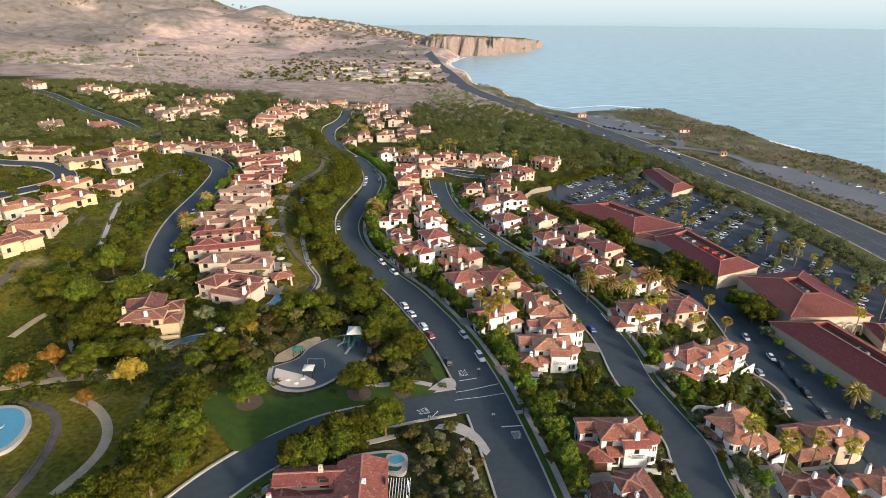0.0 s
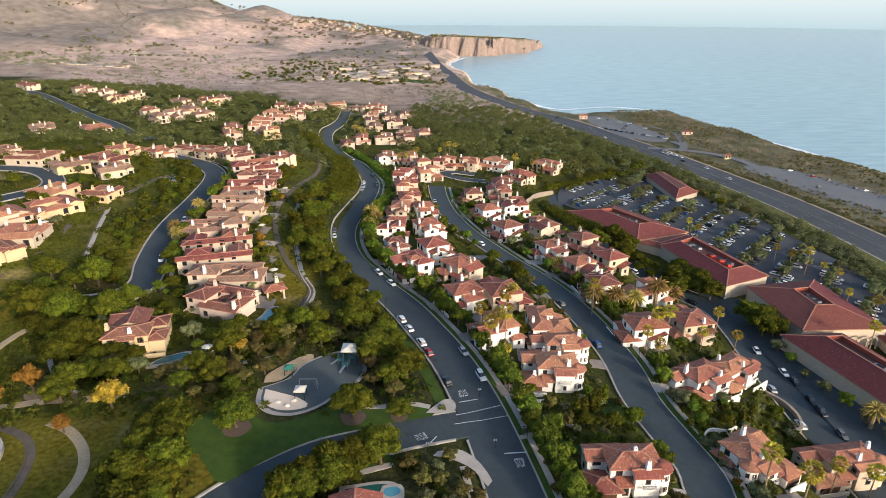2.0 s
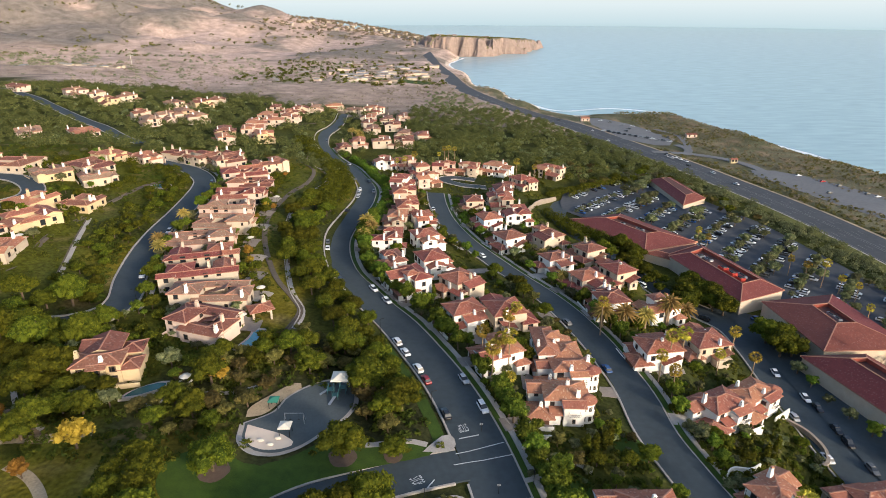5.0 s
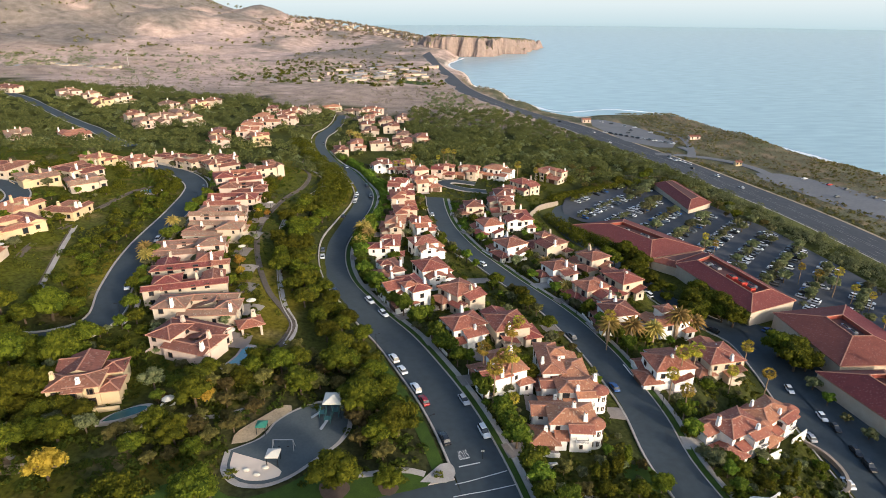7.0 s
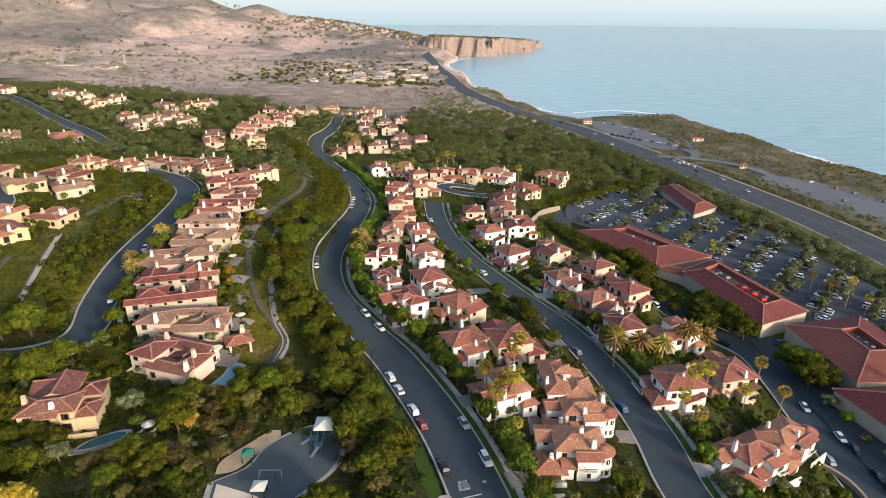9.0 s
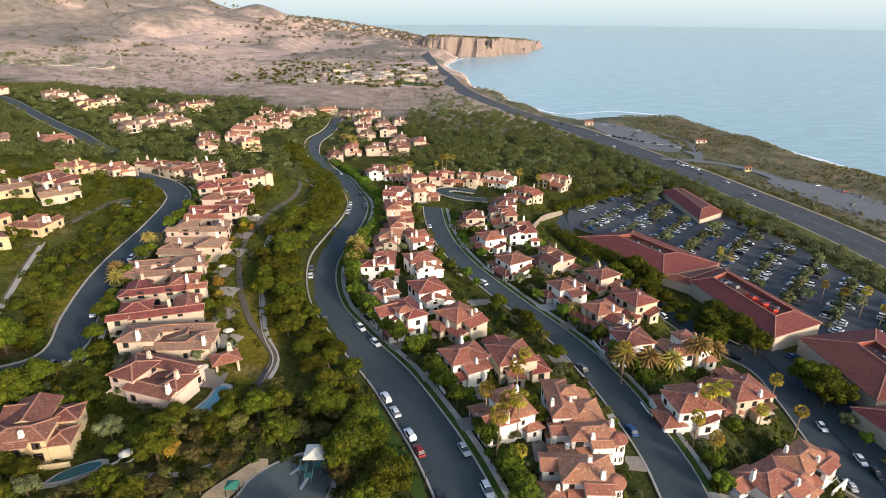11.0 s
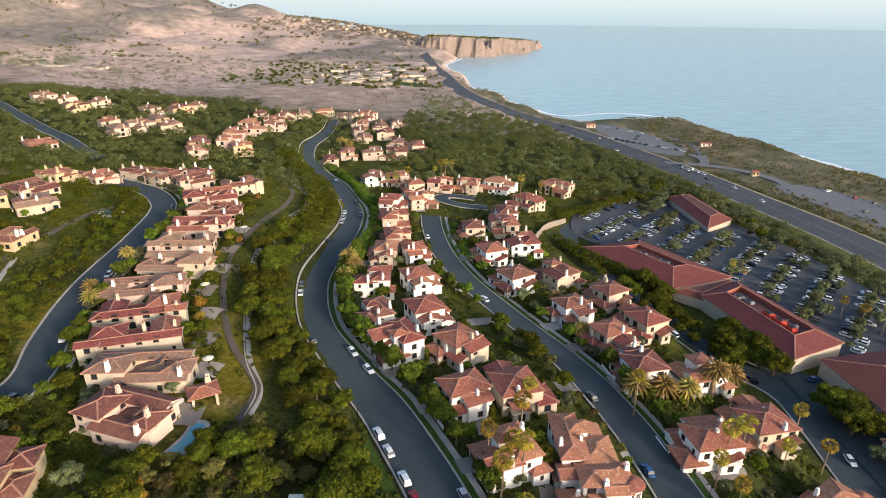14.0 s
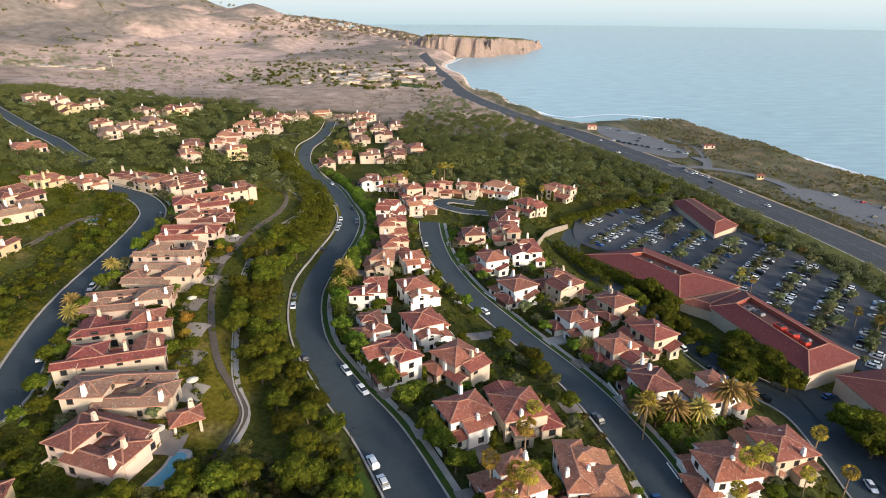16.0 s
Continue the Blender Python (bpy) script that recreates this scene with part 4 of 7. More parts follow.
row([(64, 268, 14, 13), (71, 248, 17, 13), (55.5, 233, 15, 13), (59, 214, 15, 13), (79, 217, 13, 12), (65, 182, 13, 15), (86, 196, 17, 15), (37, 425, 20, 15), (76, 431, 18, 14), (50.5, 393, 17, 14), (34.5, 362, 17, 13)], [RIGHT], "houses along the lower street", ["town", "deep"], [0, 0, 1, 1], [0, 2, 1], seed=4)
row([(-67.5, 174, 13, 17.5), (-71, 190.5, 11.5, 22), (-80, 204.5, 11, 23), (-84.5, 219, 11, 23), (-90, 233, 11.5, 22), (-87, 249.5, 12, 20), (-90.5, 266.5, 12, 20), (-92, 285.5, 13, 20), (-92, 303.5, 12, 19), (-101, 322, 15, 20), (-117.7, 347, 14, 15), (-134, 352, 14, 14), (-93, 340, 14, 16)], [LEFT], "villas along the terrace street", ["villa"], [1, 1, 1, 3], [1, 0, 3, 1], seed=5)
row([(-85, 155, 17, 16)], [LEFT], "villas along the terrace street", ["ochre"], [2], [1], seed=16, facing=(12,))
row([(-22, 89.5, 24, 17)], [SIDE], "villas along the terrace street", ["villa"], [1], [0], seed=6, facing=(4,))
row([(-208, 309, 20, 16), (-184, 297, 16, 15), (-176, 316, 18, 15), (-163, 298, 17, 14), (-166, 256, 15, 13), (-150, 263, 13, 12), (-157, 239, 17, 14), (-168, 224, 15, 13), (-151, 210, 16, 14), (-149, 194, 12, 12), (-245, 432, 22, 15), (-272, 418, 20, 14), (-178, 340, 13, 12), (-162, 346, 15, 12), (-151, 361, 14, 12), (-124, 366, 14, 12), (-232, 320, 16, 13)], [LEFT, LOOP, UPPER], "villas on the upper terrace", ["ranch"], [1, 1, 2, 3], [1, 3, 2], seed=7)
# far rows: ochre walls hold golden light, tan roofs hold haze, as plain colour
row([(-352, 614, 22, 14), (-329, 607, 15, 13), (-303, 577, 18, 14), (-302, 609, 18, 14), (-423, 638, 24, 14), (-223, 485, 17, 14), (-218, 509, 17, 14), (-222, 545, 18, 14), (-234, 611, 18, 14), (-227, 634, 18, 14), (-251, 598, 16, 13), (-199, 511, 16, 13), (-243, 510, 14, 12)], [UPPER, MAIN], "distant hillside houses", ["small", "town"], [1, 2, 2, 3], [3, 1], False, seed=8)
row([(-156, 453, 17, 13), (-137, 455, 15, 13), (-142, 485, 15, 13), (-153, 549, 16, 13), (-136, 513, 16, 13), (-133, 556, 16, 13), (-139, 615, 18, 13), (-130, 650, 16, 13), (-161, 613, 14, 12), (-124, 440, 12, 11), (-147, 424, 14, 11), (-140, 580, 15, 12)], [MAIN], "distant hillside houses", ["small", "town"], [1, 2, 3, 3], [3, 1, 2], False, seed=9)
row([(-118, 690, 18, 13), (-92, 682, 18, 13), (-74, 692, 18, 13), (-73, 631, 18, 13), (-54, 627, 18, 13), (-46, 590, 18, 13), (-33, 546, 16, 13), (-16, 535, 16, 13), (-30, 503, 17, 13), (-48, 501, 15, 13), (-66, 498, 15, 13), (-73.8, 470, 13, 11), (-63, 568, 17, 13), (-70, 600, 15, 12), (-40, 650, 16, 12)], [MAIN], "distant hillside houses", ["small", "town"], [1, 1, 3], [3, 1, 2], False, seed=10)

# level plots under the houses
gv = np.empty(nx * ny * 3)
ground.data.vertices.foreach_get("co", gv)
gv = gv.reshape(-1, 3)
gv[:, 2] = padded(gv[:, 0], gv[:, 1], gv[:, 2], gap.ravel())
ground.data.vertices.foreach_set("co", gv.ravel())
ground.data.update()


def hgt(x, y):
    return float(padded(x, y, height(x, y), road_gap(x, y)[0]))


DRIVES = []
for k, (x, y, r) in enumerate(HOUSE_AT[:48]):
    best = None
    for line, w in ((MAIN, 13.6), (RIGHT, 10.8)):
        dd = np.hypot(line[:, 0] - x, line[:, 1] - y)
        i = int(np.argmin(dd))
        if best is None or dd[i] - w / 2 < best[0]:
            best = (dd[i] - w / 2, line[i], w)
    d = np.array((x, y)) - best[1]
    L = np.linalg.norm(d)
    d /= L
    n = np.array((d[1], -d[0])) * (3.0 if k % 2 else -3.0)
    if L - best[2] / 2 <= 30:
        DRIVES.append(spline([tuple(best[1] + d * (best[2] / 2 + 0.7) + n), tuple(best[1] + d * (best[2] / 2 + 4) + n), tuple(best[1] + d * (L - r * 0.45) + n)], 2.0))
COURTS = [[(27.5, 102.5), (30.5, 97), (37, 100), (37.5, 106.3), (31, 107)], [(70, 104), (80, 107.5), (87, 113), (81, 116), (73, 112)], [(90, 117), (98, 118), (101, 124.5), (95, 125)],
          [(22.5, 160), (27, 158), (27.5, 166), (23.5, 168)], [(65, 186), (72, 188), (70, 196), (64, 195)], [(66, 172), (74, 176), (72, 181), (65, 178)], [(7.5, 189.5), (8, 184), (13, 180), (17.5, 181), (15, 186), (11, 189.5)]]
PAVED = np.concatenate(DRIVES + [spline(c + [c[0]], 2.0) for c in COURTS] + [np.mean(np.array(c), 0)[None] for c in COURTS])


# ---- plants ----
def cards(centres, normals, sizes, rng):
    """Leaf tufts: three uneven corners each, facing near the normals given."""
    n = len(centres)
    nr = normals + rng.normal(0, 0.45, (n, 3))
    nr /= np.linalg.norm(nr, axis=1)[:, None] + 1e-9
    ref = rng.normal(0, 1, (n, 3))
    u = np.cross(nr, ref)
    u /= np.linalg.norm(u, axis=1)[:, None] + 1e-9
    v = np.cross(nr, u)
    s = sizes[:, None]
    out = []
    for a in (90, 210, 330):
        t = np.radians(a + rng.uniform(-28, 28, (n, 1)))
        q = s * rng.uniform(0.9, 1.75, (n, 1))
        out.append(centres + u * q * np.cos(t) + v * q * np.sin(t) - nr * s * rng.uniform(0, 0.5, (n, 1)))
    return np.stack(out, 1).reshape(-1, 3)


def lobes_cloud(lobes, n, size, rng, low=-0.55):
    """Leaf clumps over the skins of some ellipsoids (x, y, z, rx, ry, rz)."""
    L = np.array(lobes, float)
    w = L[:, 3] * L[:, 4]
    k = rng.choice(len(L), n, p=w / w.sum())
    d = rng.normal(0, 1, (n, 3))
    d[:, 2] = np.where(d[:, 2] < low, -d[:, 2], d[:, 2])
    d /= np.linalg.norm(d, axis=1)[:, None]
    c = L[k, :3] + d * L[k, 3:6] * rng.uniform(0.72, 1.06, (n, 1))
    return cards(c, d, size * rng.uniform(0.7, 1.3, n), rng)


def tufts_mesh(name, pts, material, extra=None):
    me = bpy.data.meshes.new(name)
    v, tri = np.asarray(pts, float), np.arange(len(pts))
    if extra is not None:
        ev, ef = extra
        tri = np.concatenate([tri, np.array(ef).ravel() + len(v)])
        v = np.concatenate([v, ev])
    n = len(tri) // 3
    me.vertices.add(len(v))
    me.vertices.foreach_set("co", v.astype(np.float32).ravel())
    me.loops.add(len(tri))
    me.loops.foreach_set("vertex_index", tri.astype(np.int32))
    me.polygons.add(n)
    me.polygons.foreach_set("loop_start", np.arange(0, 3 * n, 3, dtype=np.int32))
    me.materials.append(material)
    me.update(calc_edges=True)
    return me


def blob_core(lobes, shrink, rng):
    """Dim, lumpy insides, so that a crown is not see-through all over."""
    bm = bmesh.new()
    for x, y, z, a, b, c in lobes:
        m = Matrix.Translation((x, y, z)) @ Matrix.Diagonal((a * shrink, b * shrink, c * shrink, 1))
        r = bmesh.ops.create_icosphere(bm, subdivisions=1, radius=1.0, matrix=m)
        for q in r["verts"]:
            q.co += Vector(rng.normal(0, 0.09, 3)) * a
    bm.verts.ensure_lookup_table()
    for i, q in enumerate(bm.verts):
        q.index = i
    v = np.array([q.co[:] for q in bm.verts])
    f = [tuple(q.index for q in fc.verts) for fc in bm.faces]
    bm.free()
    return v, f


def trunk_mesh(name, h, r, rng, limbs, material, lean=0.0, top=0.5):
    bm = bmesh.new()

    def tube(p, q, r0, r1, n=6, seg=3, bend=0.0):
        rings = []
        for i in range(seg + 1):
            s = i / seg
            c = Vector(p).lerp(Vector(q), s) + Vector((math.sin(s * 3.1) * bend, 0, 0))
            rr = r0 + (r1 - r0) * s
            rings.append([bm.verts.new(c + Vector((math.cos(a) * rr, math.sin(a) * rr, 0))) for a in np.arange(n) * 2 * math.pi / n])
        for a, b in zip(rings, rings[1:]):
            for i in range(n):
                bm.faces.new((a[i], a[(i + 1) % n], b[(i + 1) % n], b[i]))
        bm.faces.new(rings[-1])

    tube((0, 0, -1.5), (lean, 0, h), r, r * top, 7, 5, lean * 0.3)
    for i in range(limbs):
        a = i * 2.4 + rng.uniform(0, 0.8)
        z = h * rng.uniform(0.55, 0.95)
        tube((lean * z / h, 0, z), (math.cos(a) * h * 0.5, math.sin(a) * h * 0.5, z + h * rng.uniform(0.3, 0.6)), r * 0.5, r * 0.16, 5, 2)
    me = bpy.data.meshes.new(name)
    bm.to_mesh(me)
    bm.free()
    me.materials.append(material)
    return me


def tree_kind(crown_r, crown_h, trunk_h, n_lobes, n_cards, size, leaf, seed, flat=0.75):
    """A broad tree: (trunk mesh, crown mesh)."""
    rng = np.random.default_rng(seed)
    lobes = [(0, 0, trunk_h + crown_h * 0.45, crown_r * 0.62, crown_r * 0.62, crown_h * 0.5)]
    for i in range(n_lobes):
        a, q = i * 2.39996 + rng.uniform(-0.3, 0.3), math.sqrt((i + 0.7) / n_lobes) * crown_r * 0.72
        r = crown_r * rng.uniform(0.27, 0.42)
        lobes.append((q * math.cos(a), q * math.sin(a), trunk_h + crown_h * rng.uniform(0.30, 0.78) * (1.1 - 0.35 * q / crown_r), r, r, r * flat * rng.uniform(0.8, 1.1)))
    return (trunk_mesh("trunk", trunk_h + crown_h * 0.4, 0.07 * crown_r + 0.06, rng, 5, M_BARK), tufts_mesh("crown", lobes_cloud(lobes, n_cards, size, rng), leaf, blob_core(lobes, 0.80, rng)))


def cypress_kind(seed):
    rng = np.random.default_rng(seed)
    n = 260
    z = rng.uniform(0.02, 1, n) ** 1.2
    r = 0.75 * np.sin(np.clip(z * 2.6 + 0.4, 0, 3.05)) ** 0.8 + 0.05
    a = rng.uniform(0, 6.283, n)
    d = np.stack([np.cos(a), np.sin(a), np.full(n, 0.3)], 1)
    c = np.stack([np.cos(a) * r, np.sin(a) * r, z * 6.5 + 0.3], 1)
    return trunk_mesh("trunk", 2, 0.14, rng, 0, M_BARK), tufts_mesh("crown", cards(c, d, 0.32 * rng.uniform(0.7, 1.3, n), rng), M_LEAF[0], blob_core([(0, 0, 2.2, 0.7, 0.7, 2.2), (0, 0, 4.6, 0.5, 0.5, 1.9)], 0.85, rng))


def fan_palm_kind(seed, h):
    rng = np.random.default_rng(seed)
    V, F = [], []
    lean = rng.uniform(-0.6, 0.6)
    for i in range(42):
        a, el = i * 2.39996, rng.uniform(-0.9, 1.25)
        d = np.array([math.cos(a) * math.cos(el), math.sin(a) * math.cos(el), math.sin(el)])
        s = np.array([-math.sin(a), math.cos(a), 0])
        u = np.cross(d, s)
        base = np.array([lean, 0, h]) + d * 0.25
        hub = np.array([lean, 0, h]) + d * 1.4
        k = len(V)
        V += [base - s * 0.04, base + s * 0.04, hub]
        F.append((k, k + 1, k + 2))
        for b in range(7):
            t = (b - 3) / 3 * 1.15
            tip = hub + (d * math.cos(t) + s * math.sin(t)) * rng.uniform(1.05, 1.45) - np.array([0, 0, 0.22 + 0.25 * rng.random()])
            t2 = t + 0.2
            side = hub + (d * math.cos(t2) + s * math.sin(t2)) * 0.75 - u * 0.06
            t3 = t - 0.2
            sid2 = hub + (d * math.cos(t3) + s * math.sin(t3)) * 0.75
            k = len(V)
            V += [hub, sid2, tip, side]
            F.append((k, k + 1, k + 2, k + 3))
    # hanging dry skirt
    me = bpy.data.meshes.new("fronds")
    me.from_pydata([tuple(v) for v in V], [], F)
    me.materials.append(M_PALM)
    me.update()
    sk = rng.uniform(0, 6.283, 46)
    zz = rng.uniform(h - 1.7, h - 0.2, 46)
    rr = 0.25 + 0.3 * (zz - h + 1.7)
    c = np.stack([np.cos(sk) * rr + lean, np.sin(sk) * rr, zz], 1)
    skirt = tufts_mesh("dry_skirt", cards(c, np.stack([np.cos(sk), np.sin(sk), 0 * sk], 1), np.full(46, 0.28), rng), M_DATE)
    return trunk_mesh("trunk", h, 0.26, rng, 0, M_PALMBARK, lean, 0.62), me, skirt


def date_palm_kind(seed, h):
    rng = np.random.default_rng(seed)
    V, F = [], []
    for i in range(56):
        a = i * 2.39996
        el = math.asin(min(0.98, -0.25 + 1.25 * ((i + 0.5) / 56)))
        L = rng.uniform(2.7, 3.5)
        s = np.array([-math.sin(a), math.cos(a), 0])
        prev = None
        for q in range(6):
            t = q / 5
            e2 = el - t * t * 1.25
            r = L * t * (math.cos(el) * 0.8 + 0.2)
            p = np.array([math.cos(a) * r, math.sin(a) * r, h + L * t * math.sin(el) - 1.5 * t * t])
            w = 0.34 * math.sin(min(3.0, 0.35 + t * 2.7))
            ring = [p - s * w - np.array([0, 0, w * 0.7]), p + np.array([0, 0, 0.03]), p + s * w - np.array([0, 0, w * 0.7])]
            k = len(V)
            V += ring
            if prev is not None:
                F += [(prev, prev + 1, k + 1, k), (prev + 1, prev + 2, k + 2, k + 1)]
            prev = k
    me = bpy.data.meshes.new("fronds")
    me.from_pydata([tuple(v) for v in V], [], F)
    me.materials.append(M_DATE)
    me.update()
    return trunk_mesh("trunk", h, 0.5, rng, 0, M_PALMBARK, 0.1, 0.9), me


BROAD = [tree_kind(4.1, 5.0, 2.0, 22, 2500, 0.185, M_LEAF[0], 100 + i) for i in range(4)]
STREET_TREE = [tree_kind(2.8, 3.8, 1.7, 11, 1450, 0.175, M_LEAF[1], 200 + i, 0.9) for i in range(3)]
OLIVE = [tree_kind(3.0, 3.4, 1.5, 12, 1050, 0.18, M_LEAF[2], 300 + i) for i in range(3)]
GOLD = [tree_kind(2.5, 3.8, 1.4, 8, 950, 0.19, M_LEAF[3], 400 + i, 1.0) for i in range(2)]
BROWN = [tree_kind(3.2, 4.0, 1.6, 11, 1050, 0.20, M_LEAF[4], 500 + i) for i in range(2)]
CYPRESS = [cypress_kind(600)]
FAN = [fan_palm_kind(700 + i, h) for i, h in enumerate((11.0, 13.0, 15.0))]
DATE = [date_palm_kind(800 + i, h) for i, h in enumerate((4.5, 6.0))]
KINDS = {"broad": (BROAD, "broad_tree", "dense dark olive green round crowned tree", "tree"), "street": (STREET_TREE, "street_tree", "small bright green round street tree", "tree"), "olive": (OLIVE, "olive_tree", "small grey green olive tree with a loose crown", "tree"),
         "gold": (GOLD, "golden_tree", "small tree with golden yellow leaves", "tree"), "brown": (BROWN, "brown_tree", "thin brownish olive tree on the slope", "tree"), "cypress": (CYPRESS, "cypress", "narrow dark green cypress beside a house", "tree"),
         "fan": (FAN, "fan_palm", "tall slender fan palm with a tufted crown", "palm tree"), "date": (DATE, "date_palm", "stout date palm with long arching fronds", "palm tree")}
FIRST = {}
TREE_AT = []


FAR_TREES = {"broad": [], "street": [], "olive": []}


def plant(kind, x, y, scale=1.0, group="", rng=random):
    if kind in FAR_TREES and y > 300 and x < 118:
        r = {"broad": 3.9, "street": 2.7, "olive": 2.8}[kind] * scale
        FAR_TREES[kind].append((x, y, r, r * rng.uniform(0.75, 1.0)))
        return None
    variants, name, label, category = KINDS[kind]
    i = rng.randrange(len(variants))
    m = Matrix.Translation((x, y, hgt(x, y) - 0.1)) @ Matrix.Rotation(rng.uniform(0, 6.283), 4, "Z") @ Matrix.Diagonal((scale, scale, scale * rng.uniform(0.9, 1.12), 1))
    if (kind, i, group) in FIRST:
        return copy_thing(FIRST[(kind, i, group)], m)
    root = new(name)
    names = ("trunk", "crown" if kind not in ("fan", "date") else "fronds", "dry_skirt")
    for me, n in zip(variants[i], names):
        share(n, me, root, Matrix())
    tagged(root, label, category, group)
    FIRST[(kind, i, group)] = root
    root.matrix_basis = m
    return root


HA = np.array(HOUSE_AT)


def free(x, y, r, house_gap=0.0):
    if road_gap(x, y)[0] < r:
        return False
    return not np.any(np.hypot(HA[:, 0] - x, HA[:, 1] - y) < HA[:, 2] * 0.93 + house_gap)


def grove(kinds, poly, gap, group, seed, scale=(0.8, 1.25), road=2.0, house_gap=1.0, limit=400, jitter=1.0, avoid=()):
    """Trees at uneven spacing inside a polygon."""
    rng = random.Random(seed)
    P = np.array(poly, float)
    lo, hi = P.min(0), P.max(0)
    mine, tries = [], 0
    while len(mine) < limit and tries < 5000:
        tries += 1
        x, y = rng.uniform(lo[0], hi[0]), rng.uniform(lo[1], hi[1])
        inside = False
        for (ax, ay), (bx, by) in zip(poly, poly[1:] + poly[:1]):
            if (ay > y) != (by > y) and x < (bx - ax) * (y - ay) / (by - ay) + ax:
                inside = not inside
        if not inside or any(math.hypot(x - a, y - b) < gap * rng.uniform(0.75, 1.2) for a, b in mine):
            continue
        if np.min(np.hypot(PAVED[:, 0] - x, PAVED[:, 1] - y)) < 2.8:
            continue
        if not free(x, y, road, house_gap) or any(math.hypot(x - a, y - b) < r for a, b, r in avoid):
            continue
        mine.append((x, y))
        TREE_AT.append((x, y))
        plant(rng.choice(kinds), x, y, rng.uniform(*scale), group, rng)


def along(line, offset, y0, y1, gap, kinds, group, seed, scale=(0.8, 1.2), wander=1.0, skip=0.1, tight=0.62):
    """Trees in a row beside a street."""
    rng = random.Random(seed)
    n = side_of(line)
    run = 0.0
    for k in range(1, len(line)):
        run += np.linalg.norm(line[k] - line[k - 1])
        if run < gap or not y0 <= line[k][1] <= y1:
            continue
        run = rng.uniform(-0.25, 0.25) * gap
        x, y = line[k] + n[k] * (offset + rng.uniform(-wander, wander))
        if rng.random() < skip or road_gap(x, y)[0] < 1.0 or np.any(np.hypot(HA[:, 0] - x, HA[:, 1] - y) < HA[:, 2] * tight):
            continue
        TREE_AT.append((x, y))
        plant(rng.choice(kinds), x, y, rng.uniform(*scale), group, rng)


PLAY = (-34, 141, 13)
POOLS = [(-73, 146, 7), (-56, 170, 7), (-98, 108, 11), (-12, 103, 8)]
# the wooded bank beside the main street, three uneven rows
for off, seed, gp in ((-9.8, 1, 5.4), (-14.2, 2, 5.6), (-19.0, 3, 6.4)):
    along(MAIN, off, 192 if off > -16 else 178, 470, gp, ["broad", "broad", "broad", "brown"] if off < -20 else ["broad"], "trees on the bank beside the street", seed, (0.8, 1.15), 1.0, 0.06)
along(MAIN, -13.4, 158, 194, 6.2, ["broad"], "trees on the bank beside the street", 4, (0.8, 1.05), 0.8, 0.0)
along(MAIN, -19.0, 150, 194, 7.0, ["broad", "broad", "brown"], "trees on the bank beside the street", 5, (0.8, 1.1), 1.2, 0.1)
# front gardens: street trees along both streets
along(MAIN, 10.9, 95, 470, 2.9, ["street"], "street trees", 11, (0.95, 1.3), 0.6, 0.12, 0.42)
along(MAIN, 14.6, 100, 470, 6.0, ["street", "street", "olive"], "street trees", 12, (0.7, 1.1), 1.2, 0.25)
along(RIGHT, 10.2, 90, 350, 5.6, ["olive", "street", "street"], "street trees", 13, (0.75, 1.1), 0.8, 0.12, 0.5)
along(RIGHT, 13.0, 90, 350, 9.0, ["olive", "street", "brown"], "street trees", 14, (0.6, 1.0), 1.4, 0.25)
along(RIGHT, -8.6, 90, 350, 5.6, ["street", "brown", "broad"], "street trees", 15, (0.6, 0.95), 1.2, 0.2)
along(LEFT, 8.0, 178, 345, 5.4, ["olive", "street", "broad"], "street trees", 16, (0.7, 1.05), 1.0, 0.15)
along(LEFT, 9.6, 186, 330, 4.4, ["street", "olive", "street"], "street trees", 20, (0.7, 1.0), 0.8, 0.1, 0.3)
along(LEFT, -9.5, 184, 345, 5.6, ["broad"], "trees above the terrace street", 17, (0.6, 0.85), 1.6, 0.12)
along(LEFT, -14, 182, 330, 6.0, ["broad"], "trees above the terrace street", 19, (0.6, 0.85), 2.0, 0.2)
along(LEFT, -19.5, 182, 300, 9.5, ["broad"], "trees above the terrace street", 18, (0.6, 0.85), 2.5, 0.25)
# the park and the slopes round it
grove(["broad", "broad", "olive"], [(-96, 172), (-104, 150), (-92, 128), (-78, 140), (-86, 165)], 5.0, "park trees", 21, (0.8, 1.2), avoid=POOLS)
grove(["broad"], [(-66, 118), (-62, 92), (-70, 78), (-58, 74), (-48, 90), (-55, 104), (-60, 120)], 4.6, "park trees", 22, (0.9, 1.25), 2.5)
grove(["broad", "brown", "brown"], [(-76, 142), (-60, 130), (-46, 138), (-42, 160), (-30, 158), (-22, 166), (-28, 178), (-46, 176), (-60, 160)], 4.6, "park trees", 23, (0.7, 1.1), avoid=[PLAY] + POOLS)
grove(["broad", "broad", "brown"], [(-22, 160), (-12, 154), (-7, 144), (-12, 137), (-20, 143)], 4.8, "park trees", 24, (1.0, 1.3), 4.5, avoid=[(-36, 142, 12)])
grove(["broad"], [(-34, 104), (-18, 112), (-10, 114), (-12, 106), (-30, 100)], 3.8, "park trees", 25, (0.9, 1.2), 2.0, avoid=POOLS)
grove(["brown", "olive"], [(-8, 112), (2, 116), (8, 108), (8, 84), (-4, 92)], 4.2, "park trees", 26, (0.6, 0.9), 2.0, avoid=[(-12, 103, 6)])
